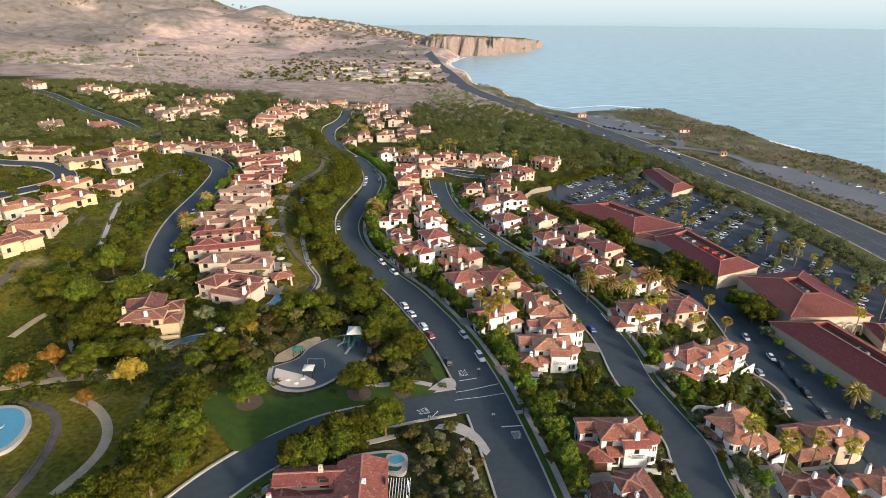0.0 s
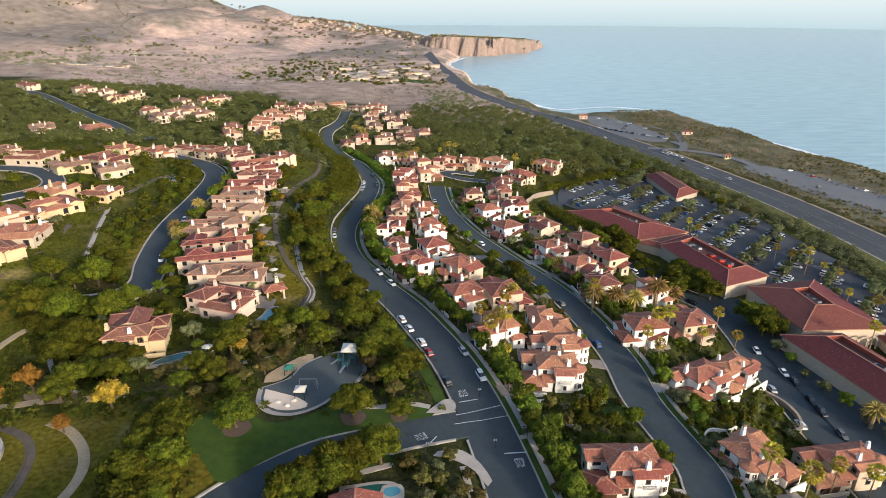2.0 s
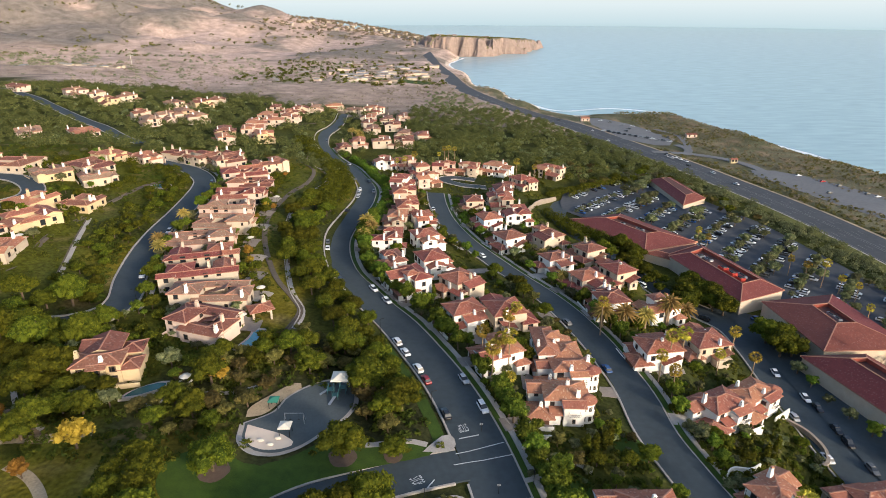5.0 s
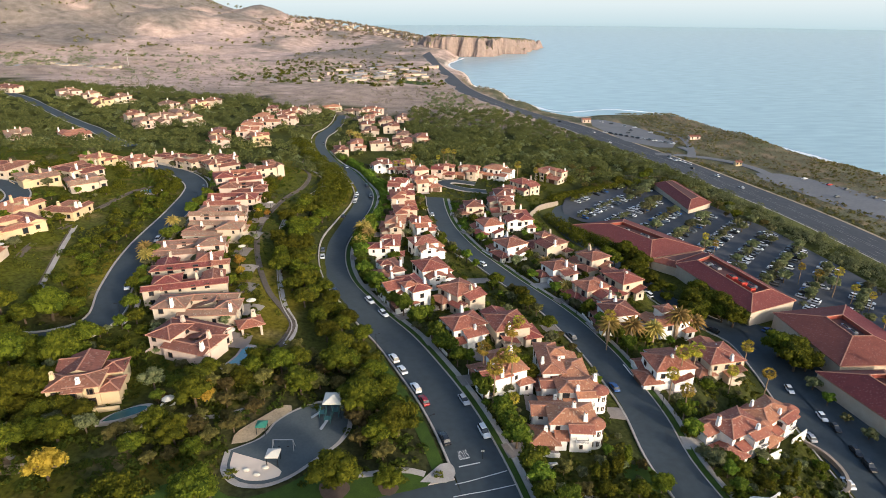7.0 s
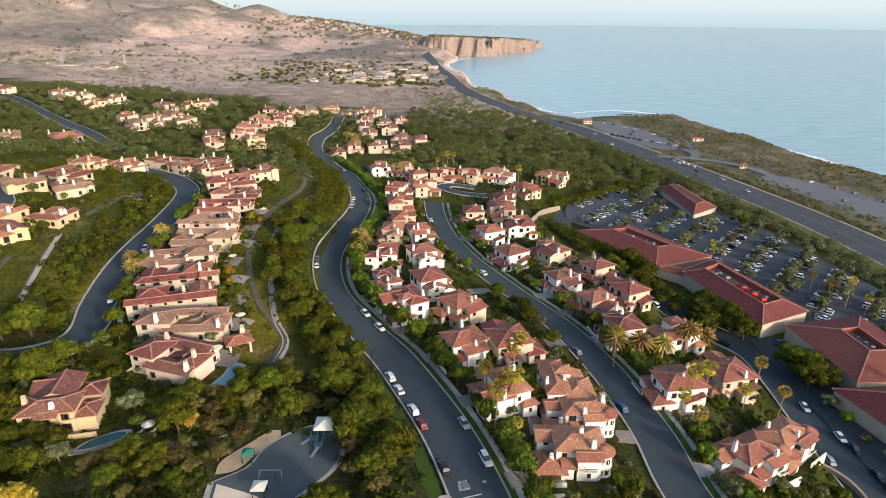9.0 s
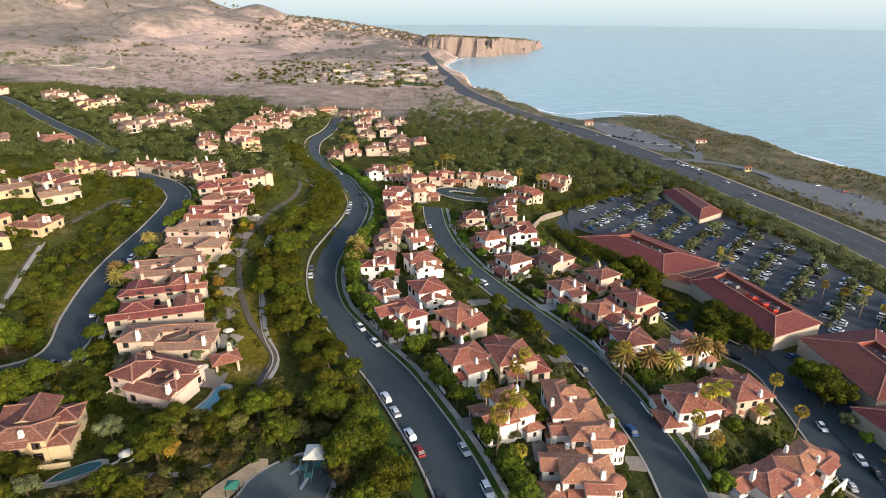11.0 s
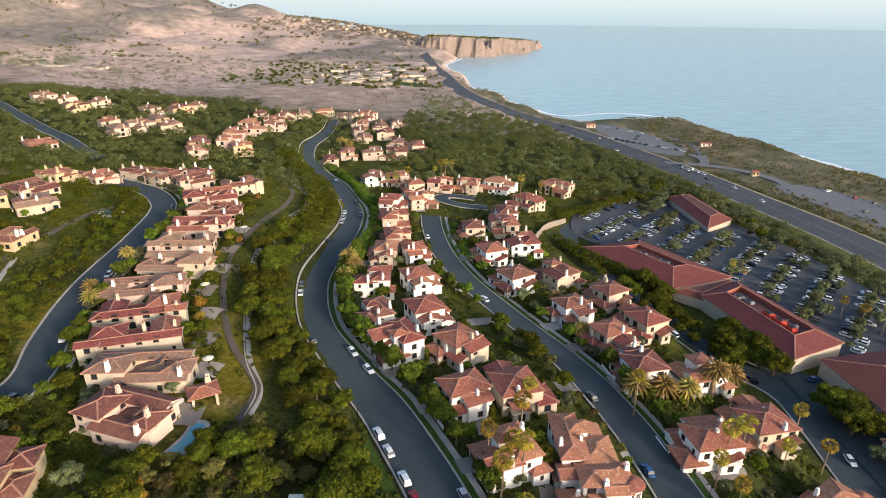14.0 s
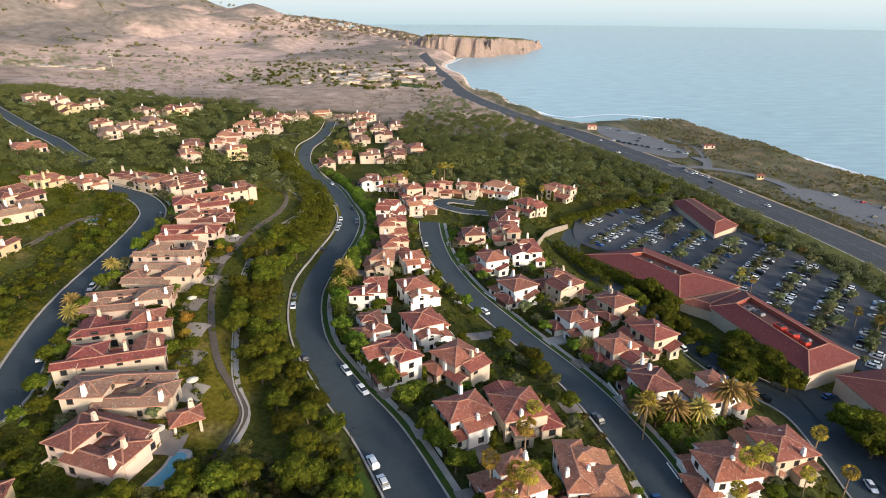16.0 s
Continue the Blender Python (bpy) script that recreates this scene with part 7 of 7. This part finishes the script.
# ---- banks: concrete ditches and trails ----
ditches = [[(-92, 440), (-86, 400), (-84, 376), (-72, 353), (-70, 328), (-73.4, 302), (-74, 270), (-71, 250), (-65, 230), (-56, 209), (-47.5, 197), (-44, 190), (-45.5, 178), (-49, 168), (-55, 158)],
           [(-78, 372), (-67, 358), (-62, 339), (-65, 314), (-66.5, 284), (-64.5, 260), (-58, 231), (-50, 204), (-43.5, 191), (-43.5, 180)],
           [(-137, 313), (-143, 303), (-144.5, 276), (-145, 250), (-145, 230), (-140, 208), (-142.5, 193), (-141.5, 179), (-139, 168), (-132, 150)],
           [(-144.5, 258), (-137, 235), (-130.5, 216), (-126, 202.5)],
           [(-102.2, 119.1), (-96.7, 117.9), (-90.9, 114.9), (-86.5, 109.5), (-84.1, 102.2), (-82.9, 93.6), (-83.1, 88.5)],
           [(-132, 520), (-118, 560), (-112, 600)]]
for k, pts in enumerate(ditches):
    line = spline(pts, 2.5)
    bed = M_CONCRETE if k in (1, 3) else M_DITCH
    ribbon("drain_ditch", line, 1.5 if k != 1 else 1.3, bed, 0.12, 0, 0.4, 2, label="narrow concrete drain along the grassy bank", category="ditch")
    ribbon("drain_edge", line, 0.35, M_CONCRETE if k == 1 else M_DITCH, 0.28, 1.0, 0.4, 1, label="raised rim of the drain on the bank", category="ditch")
ribbon("trail", spline([(-89.4, 120.5), (-83.2, 117.6), (-77.0, 111.8), (-73.6, 105.1), (-73.4, 98.0), (-75.7, 89.5)], 2), 2.2, M_DIRT, 0.12, label="pale dirt trail curving over the bank", category="path")
ribbon("trail", spline([(-109.3, 123.7), (-102.6, 126.3), (-96.1, 128.3), (-89.3, 129.0), (-83.9, 129.8), (-77.3, 131.2)], 2), 2.4, M_DIRT, 0.14, label="pale dirt path beside the trees", category="path")
ribbon("trail", spline([(-109.2, 152.4), (-102.7, 143.1), (-96.3, 136.6), (-89.0, 132.0)], 2), 1.3, M_CONCRETE, 0.2, label="narrow pale kerbed path by the trees", category="path")
ribbon("trail", spline([(-121.4, 146.3), (-120.7, 154.0), (-119.6, 159.0), (-117.8, 161.7)], 2), 2.0, M_DIRT, 0.14, label="pale dirt path on the grassy slope", category="path")
draped("clearing", rounded([(-103.1, 134.4), (-101.9, 139.4), (-96.4, 136.7), (-89.6, 131.6), (-85.0, 127.7), (-93.5, 127.5), (-100.9, 129.2)], 1.5), M_BARE, 0.12, "bare brown earth clearing on the bank", "path")
ribbon("trail", spline([(-72, 140), (-62, 146), (-52, 148), (-46, 152)], 2), 1.3, M_CONCRETE, 0.14, label="narrow path below the gardens", category="path")

# ---- park ----
lawn = rounded([(-58, 124), (-57, 116), (-50, 109), (-45, 104.5), (-38, 112), (-28, 120), (-12, 126.5), (-4, 129.5), (-1, 133), (-8, 133.5), (-18, 133), (-24, 138), (-27, 133), (-35, 126), (-42, 124.5), (-47, 128), (-52, 128)], 2)
draped("lawn", lawn, M_LAWN, 0.16, "mown green park lawn", "grass")
for cx0, cy0, r in ((-47.5, 121.5, 3.4), (-21.5, 128, 3.2), (-10.5, 129, 2.2)):
    draped("mulch_ring", rounded([(cx0 + r * math.cos(a) * (1 + 0.1 * math.sin(3 * a)), cy0 + r * math.sin(a)) for a in np.arange(0, 6.28, 0.7)], 0.8), mat("brown mulch", (0.13, 0.09, 0.065), (0.09, 0.06, 0.045), 0.8, where="World"), 0.24, "brown mulch under a park tree", "mulch")
play = [(-45.5, 137), (-44.5, 131.5), (-41, 128.3), (-36, 128.2), (-31.5, 131), (-27.5, 136), (-23, 142.5), (-21.8, 149), (-24, 155), (-29, 156.3), (-34, 153), (-38, 148), (-40, 142)]
draped("play_border", rounded([(-33.5 + (x + 33.5) * 1.1, 141.5 + (y - 141.5) * 1.08) for x, y in play], 1.0), M_CONCRETE, 0.28, "pale concrete walk round the playground", "pavement")
draped("playground", rounded(play, 1.0), M_RUBBER, 0.38, "smooth grey playground surface", "playground")
draped("sand_pit", rounded([(-44.8, 136.5), (-44, 131.8), (-41, 129), (-36.5, 129), (-33, 131.2), (-36, 134), (-41, 135.5)], 1.0), M_SAND, 0.46, "pale sand play area", "playground")
draped("sand_bank", rounded([(-46, 139), (-42, 141), (-38.5, 148), (-35.5, 153), (-38, 154), (-42, 149), (-46, 143)], 1.0), M_DIRT, 0.4, "pale sandy bank beside the playground", "playground")
draped("plaza", rounded([(-4, 131), (2.2, 131.5), (3.6, 135), (1.6, 137.6), (-1.5, 134.5)], 0.8), M_CONCRETE, 0.3, "pale concrete corner plaza", "pavement")
ribbon("path", spline([(-3, 133.5), (-8, 134.4), (-16, 132.5), (-22, 132.5)], 1.5), 1.6, M_CONCRETE, 0.26, label="curving pale park path", category="path")
draped("corner_pavement", rounded([(-1, 117.5), (4, 118.5), (8.5, 114.5), (11.2, 108), (9.8, 107.5), (6.5, 112.5), (1, 115.5), (-6, 116)], 0.8), M_CONCRETE, 0.2, "pale concrete pavement at the street corner", "pavement")


def pole_thing(name, x, y, h, label, category, group=""):
    root = new(name)
    root.location = (x, y, hgt(x, y))
    bm = bmesh.new()
    bmesh.ops.create_cone(bm, cap_ends=True, segments=8, radius1=0.09, radius2=0.06, depth=h + 1, matrix=Matrix.Translation((0, 0, h / 2 - 0.5)))
    part("pole", bm, M_IRON, root)
    return tagged(root, label, category, group)


def shade(x, y, w, h, material, label):
    root = new("shade_canopy")
    root.location = (x, y, hgt(x, y) + 0.3)
    for sx in (-1, 1):
        for sy in (-1, 1):
            bm = bmesh.new()
            box(bm, sx * w * 0.42 - 0.07, sx * w * 0.42 + 0.07, sy * w * 0.42 - 0.07, sy * w * 0.42 + 0.07, -0.4, h)
            part("post", bm, M_IRON, root)
    bm = bmesh.new()
    top = [bm.verts.new(p) for p in ((-w / 2, -w / 2, h), (w / 2, -w / 2, h), (w / 2, w / 2, h), (-w / 2, w / 2, h))]
    low = [bm.verts.new(v.co - Vector((0, 0, 0.25))) for v in top]
    tip = bm.verts.new((0, 0, h + w * 0.22))
    for i in range(4):
        bm.faces.new((top[i], top[(i + 1) % 4], tip))
        bm.faces.new((low[i], low[(i + 1) % 4], top[(i + 1) % 4], top[i]))
    part("canopy", bm, material, root)
    return tagged(root, label, "shade canopy")


shade(-25.5, 152.5, 4.6, 4.4, M_CANVAS, "square cream canvas shade over play towers")
shade(-35.5, 134.5, 2.8, 2.6, M_CANVAS, "small cream shade sail over sand")
shade(-40.5, 143.8, 2.4, 2.4, M_GREEN, "small green shade umbrella by the path")
tower = new("play_structure")
tower.location = (-28, 151, hgt(-28, 151) + 0.35)
tagged(tower, "dark metal play towers with slides", "play structure")
for k, (dx, dy, h) in enumerate(((0, 0, 2.6), (3.0, 0.6, 3.2), (1.5, -2.0, 2.2))):
    bm = bmesh.new()
    for sx in (-0.7, 0.7):
        for sy in (-0.7, 0.7):
            box(bm, dx + sx - 0.07, dx + sx + 0.07, dy + sy - 0.07, dy + sy + 0.07, -0.2, h)
    box(bm, dx - 0.75, dx + 0.75, dy - 0.75, dy + 0.75, h * 0.45, h * 0.45 + 0.1)
    part("tower", bm, mat("blue green steel", (0.05, 0.14, 0.15), rough=0.5), tower)
for a, b in (((-0.7, 0, 1.2), (-3.0, -1.0, 0.1)), ((1.5, -2.7, 1.0), (0.3, -5.0, 0.1))):
    bm = bmesh.new()
    beam(bm, a, b, 0.7, 0.12)
    part("slide", bm, M_STEEL, tower)
swing = new("swing_frame")
swing.location = (-34.5, 139, hgt(-34.5, 139) + 0.35)
tagged(swing, "grey steel swing frame on the playground", "swing")
bm = bmesh.new()
for a, b in (((-2.4, -0.8, 0), (-2.2, 0, 2.4)), ((-2.4, 0.8, 0), (-2.2, 0, 2.4)), ((2.4, -0.8, 0), (2.2, 0, 2.4)), ((2.4, 0.8, 0), (2.2, 0, 2.4)), ((-2.2, 0, 2.4), (2.2, 0, 2.4))):
    beam(bm, a, b, 0.12, 0.12)
part("frame", bm, M_STEEL, swing)
for sx in (-1, 1):
    bm = bmesh.new()
    box(bm, sx - 0.25, sx + 0.25, -0.1, 0.1, 0.5, 0.56)
    beam(bm, (sx, 0, 0.55), (sx, 0, 2.38), 0.03, 0.03)
    part("swing_seat", bm, M_IRON, swing)
for bx, by in ((-40.5, 131.5), (-38, 130.4), (-36.8, 132.6)):
    bm = bmesh.new()
    bmesh.ops.create_icosphere(bm, subdivisions=2, radius=0.6, matrix=Matrix.Diagonal((1.3, 0.8, 0.55, 1)))
    me = bpy.data.meshes.new("play_boulder")
    bm.to_mesh(me)
    bm.free()
    me.materials.append(M_CANVAS)
    ob = new("play_boulder", me)
    ob.location = (bx, by, hgt(bx, by) + 0.6)
    tagged(ob, "pale smooth play sculpture on sand", "play sculpture")


# ---- pools and patios ----
def pool(pts, water, label, z_lift=0.5, rim=1.12):
    c = np.mean(np.array(pts), 0)
    out = rounded([tuple(c + (np.array(p) - c) * rim + np.sign(np.array(p) - c) * 0.5) for p in pts], 0.8)
    _, z = pad("pool_deck", out, M_CONCRETE, z_lift, "pale stone deck round a pool", "pool deck", 2.5)
    inn = rounded(pts, 0.8)
    bm = bmesh.new()
    lo = [bm.verts.new((x, y, z + 0.004)) for x, y in inn]
    bm.faces.new(lo)
    me = bpy.data.meshes.new("pool")
    bm.to_mesh(me)
    bm.free()
    me.materials.append(water)
    tagged(new("pool", me), label, "swimming pool", kind="structure")
    return z


pool([(-56.5, 166.5), (-53.2, 166.5), (-51.6, 171), (-51.4, 175.2), (-54, 175.6), (-54.6, 171)], M_POOL, "turquoise swimming pool in a garden", 0.6)
pool([(-76.5, 143.2), (-73, 144.2), (-69, 147), (-68.6, 149), (-71.5, 148.6), (-75, 146.2)], M_POOL_DARK, "small dark curved garden pool", 0.8)
z = pool([(-106, 114), (-99, 114.5), (-95, 111.5), (-92.5, 106.5), (-93.2, 101), (-99, 99), (-106, 101)], M_POOL, "large blue swimming pool with loungers", 0.8, 1.08)
pool([(-20, 104.6), (-12, 106), (-9, 103.5), (-9.4, 100.6), (-13, 100.8), (-19, 101.8)], M_POOL_DARK, "dark garden pool behind a villa", 0.7)
pool([(-11.6, 104.8), (-9.2, 105.2), (-8.4, 103.6), (-10.2, 102.4), (-12, 103.2)], M_POOL, "small octagonal spa beside the pool", 1.0)
pool([(-139, 300), (-134, 301), (-132, 304), (-136, 306), (-140, 304)], M_POOL, "pale blue pool at the end of the terrace", 0.6)
for k, (x, y, w) in enumerate(((-57, 178.5, 9), (-57.5, 195, 8), (-63, 209, 8), (-67, 223, 8), (-73, 237, 8), (-73.5, 253, 8), (-76, 270, 8), (-78, 290, 8))):
    draped("patio", [(x - w / 2.4, y - 3.4), (x + w / 3, y - 3.8), (x + w / 3 + 0.6, y + 3.2), (x - w / 2.4, y + 3.6)], M_PATIO if k % 2 else M_PAVER, 0.3, "pale paved garden patio", "patio")


def parasol(x, y, material, label):
    root = pole_thing("parasol", x, y, 2.5, label, "parasol")
    bm = bmesh.new()
    bmesh.ops.create_cone(bm, cap_ends=True, segments=8, radius1=1.5, radius2=0.05, depth=0.55, matrix=Matrix.Translation((0, 0, 2.7)))
    part("canopy", bm, material, root)


for x, y in ((-59, 180), (-58, 197), (-73, 237), (-64, 150), (-76, 288), (-150, 222)):
    parasol(x, y, M_CANVAS, "cream garden parasol on a patio")


def lounger(x, y, z, yaw):
    root = new("sun_lounger")
    root.matrix_basis = Matrix.Translation((x, y, z)) @ Matrix.Rotation(yaw, 4, "Z")
    bm = bmesh.new()
    box(bm, -0.95, 0.45, -0.32, 0.32, 0.25, 0.36)
    part("seat", bm, M_CANVAS, root)
    bm = bmesh.new()
    beam(bm, (0.45, 0, 0.3), (1.0, 0, 0.75), 0.64, 0.1)
    part("backrest", bm, M_CANVAS, root)
    for sx in (-0.8, 0.4):
        for sy in (-0.26, 0.26):
            bm = bmesh.new()
            box(bm, sx - 0.04, sx + 0.04, sy - 0.04, sy + 0.04, 0, 0.26)
            part("leg", bm, M_IRON, root)
    tagged(root, "pale sun lounger beside the pool", "sun lounger", "loungers by the pool")


for k in range(3):
    lounger(-98.5 + 0.4 * k, 104.0 + 1.6 * k, z + 0.01, 0.3)
for x, y in ((-65, 151), (-63.5, 150), (-66.2, 149.4)):
    lounger(x, y, hgt(x, y) + 0.1, 0.8)
# garden pavilion beside the pool
pv = new("pavilion")
pv.matrix_basis = Matrix.Translation((-54.6, 184, hgt(-54.6, 184) + 0.3)) @ Matrix.Rotation(0.5, 4, "Z")
tagged(pv, "open garden pavilion with red tile roof", "pavilion")
for sx in (-2.6, 2.6):
    for sy in (-2.0, 2.0):
        bm = bmesh.new()
        box(bm, sx - 0.3, sx + 0.3, sy - 0.3, sy + 0.3, -2, 2.9)
        part("pillar", bm, M_WALLS[1], pv)
bm = bmesh.new()
roof_mesh(bm, 0, 0, 6.4, 5.2, 2.9, "hip")
part("roof", bm, [M_TILES[0], M_CAP, M_WALLS[1]], pv)
share("chimney", CHIM[(1, 3.2)], pv, pose(1.5, 1.8, 2.4))
# pergola behind the corner villa
pg = new("pergola")
pg.matrix_basis = Matrix.Translation((-9.5, 93.5, hgt(-9.5, 93.5)))
tagged(pg, "white slatted garden pergola", "pergola")
for sx in (-2.4, 2.4):
    for sy in (-2.0, 2.0):
        bm = bmesh.new()
        box(bm, sx - 0.12, sx + 0.12, sy - 0.12, sy + 0.12, -1, 2.6)
        part("post", bm, M_WHITE, pg)
for k in range(11):
    bm = bmesh.new()
    box(bm, -2.8 + k * 0.56 - 0.06, -2.8 + k * 0.56 + 0.06, -2.6, 2.6, 2.6, 2.78)
    part("slat", bm, M_WHITE, pg)

# ---- retaining wall above the service road ----
RW = spline([(44, 318), (46, 328), (51, 343), (57, 358), (64, 370), (72, 380)], 2.0)
n = side_of(RW)
bm = bmesh.new()
rings = []
for p, q in zip(RW, n):
    zt, zb = hgt(*(p - q * 8)) + 0.9, hgt(*(p + q * 8)) - 1.5
    rings.append([bm.verts.new((p[0], p[1], zb)), bm.verts.new((p[0] - q[0] * 0.8, p[1] - q[1] * 0.8, zt)), bm.verts.new((p[0] - q[0] * 1.3, p[1] - q[1] * 1.3, zt)), bm.verts.new((p[0] - q[0] * 1.3, p[1] - q[1] * 1.3, zb))])
for a, b in zip(rings, rings[1:]):
    for i in range(3):
        bm.faces.new((a[i], a[i + 1], b[i + 1], b[i]))
bmesh.ops.recalc_face_normals(bm, faces=bm.faces[:])
me = bpy.data.meshes.new("retaining_wall")
bm.to_mesh(me)
bm.free()
me.materials.append(mat("tan retaining wall", (0.31, 0.255, 0.20), (0.23, 0.19, 0.15), 0.4, 0.9, 0.3, where="World"))
M_STONE = me.materials[0]
tagged(new("retaining_wall", me), "curved tan retaining wall below the gardens", "retaining wall", kind="structure")
ribbon("retaining_wall", spline([(101, 168), (105.5, 163), (106.5, 156), (104, 150), (100, 147)], 1.5), 0.9, M_STONE, 1.2, 0, 6.0, 1, label="curved tan stone garden wall above the road", category="retaining wall")


# ---- street lamps, signs and power poles ----
def street_lamp(x, y, yaw):
    root = pole_thing("street_lamp", x, y, 5.2, "slim dark street lamp beside the kerb", "street lamp", "street lamps")
    root.rotation_euler.z = yaw
    bm = bmesh.new()
    beam(bm, (0, 0, 5.0), (0.9, 0, 5.25), 0.07, 0.07)
    arm = part("arm", bm, M_IRON, root)
    bm = bmesh.new()
    box(bm, 0.8, 1.25, -0.14, 0.14, 5.14, 5.3, 0, 0.03)
    part("lamp_head", bm, M_IRON, arm)


for line, ys, off in ((MAIN, (150, 188, 240, 300, 360), -7.6), (MAIN, (120, 205, 275, 330), 7.4), (RIGHT, (120, 165, 215, 260, 310), 5.9), (LEFT, (190, 235, 290), 5.9)):
    for y in ys:
        x, y2, yaw = beside(line, y, off)
        street_lamp(x, y2, yaw + (math.pi / 2 if off > 0 else -math.pi / 2))
for x, y in ((-3.2, 117.6), (9.8, 139.5), (12.3, 120.0)):
    root = pole_thing("street_sign", x, y, 2.6, "small street sign on a thin pole", "street sign", "street signs")
    bm = bmesh.new()
    box(bm, -0.38, 0.38, -0.02, 0.02, 2.0, 2.55)
    part("plate", bm, M_STEEL, root)
for x, y in ((-640, 880), (-655, 900), (-560, 1150)):
    root = new("power_pole")
    root.location = (x, y, hgt(x, y))
    bm = bmesh.new()
    box(bm, -0.3, 0.3, -0.3, 0.3, -2, 22)
    part("pole", bm, M_CANVAS, root)
    for z1 in (17, 20, 23):
        bm = bmesh.new()
        box(bm, -5, 5, -0.25, 0.25, z1, z1 + 0.5)
        part("cross_arm", bm, M_CANVAS, root)
    tagged(root, "pale power pole with cross arms on the dry hill", "power pole", "power poles")

# ---- the far shore: ridge houses, surf and beach ----
rng = random.Random(9)
for k in range(74):
    x, y = (rng.uniform(-480, -40), rng.uniform(2020, 2380)) if k < 30 or k >= 44 else (rng.uniform(20, 200), rng.uniform(1900, 2060))
    if 30 <= k < 44:
        u = (k - 30) / 14 * 2 - 1
        x, y = 118 + u * 190 * math.cos(ang) + rng.uniform(-30, 10), 1930 + u * 190 * math.sin(ang) + rng.uniform(-10, 30)
    hb = hut(x, y, rng.uniform(9, 15), rng.uniform(8, 11), rng.uniform(3.5, 6), rng.choice([M_TAN, M_TAN, M_WALLS[1]]), rng.choice([M_TANROOF, M_GREYROOF, M_TILES[3]]), "pale house on the far ridge", rng.uniform(-0.6, 0.6), "ridge_house", "house", "houses on the far ridge")
    if 30 <= k < 44:
        hb.location.z = 44 * (1 - 0.34 * u * 0.76) - 5
# pale scrub leaves give these far trees a hazy look by colour alone
woods("ridge_trees", "trees among the houses of the far ridge, leaves paled for haze", scatter(420, -560, 10, 1900, 2400, 99, 4.0, 8.0, 2.0, 1, lambda x, y: height(x, y) > 12), M_SCRUB, 100, 36, 1.5)
spots = np.random.default_rng(5).uniform((-1, -1), (1, 1), (260, 2))
rough_top = np.array([(118 + a * 215 * math.cos(ang) - b * 78 * math.sin(ang), 1920 + a * 215 * math.sin(ang) + b * 78 * math.cos(ang), 44 * (1 - 0.34 * a * 0.86) - 5) for a, b in spots if a * a + b * b < 0.95])
lumps = np.concatenate([lobes_cloud([(x, y, z, 6.0, 6.0, 5.0)], 34, 1.4, np.random.default_rng(k)) for k, (x, y, z) in enumerate(rough_top)])
tagged(new("headland_trees", tufts_mesh("headland_trees", lumps, M_LEAF[4])), "dark low trees and scrub along the headland top", "trees", kind="stuff")
surf = [(345, 480), (352, 560), (330, 640), (306, 730), (290, 810), (230, 850), (170, 830), (140, 850), (106, 940), (73, 1040), (48, 1150), (30, 1350), (16, 1500), (36, 1600), (60, 1700)]
SL = spline(surf, 8)
n = side_of(SL)
v, f = [], []
for k, (p, q) in enumerate(zip(SL, n)):
    w = 3.5 + 3.0 * noise.noise((k * 0.35, 2.0, 0.0)) + 1.5 * noise.noise((k * 1.3, 7.0, 0.0))
    o = 1.5 * noise.noise((k * 0.5, 5.0, 3.0))
    v += [(p[0] + q[0] * (o - 3), p[1] + q[1] * (o - 3), 0.12), (p[0] + q[0] * (o + max(0.4, w)), p[1] + q[1] * (o + max(0.4, w)), 0.12)]
f = [(2 * i, 2 * i + 1, 2 * i + 3, 2 * i + 2) for i in range(len(SL) - 1)]
tagged(mesh_ob("surf", v, f, M_FOAM), "thin white line of surf along the shore", "surf", kind="structure")
ribbon("sports_field", spline([(-110, 1045), (-60, 1035), (-20, 1010)], 6), 34, M_LAWN, 0.6, label="green school playing field in the valley", category="field", across=6)
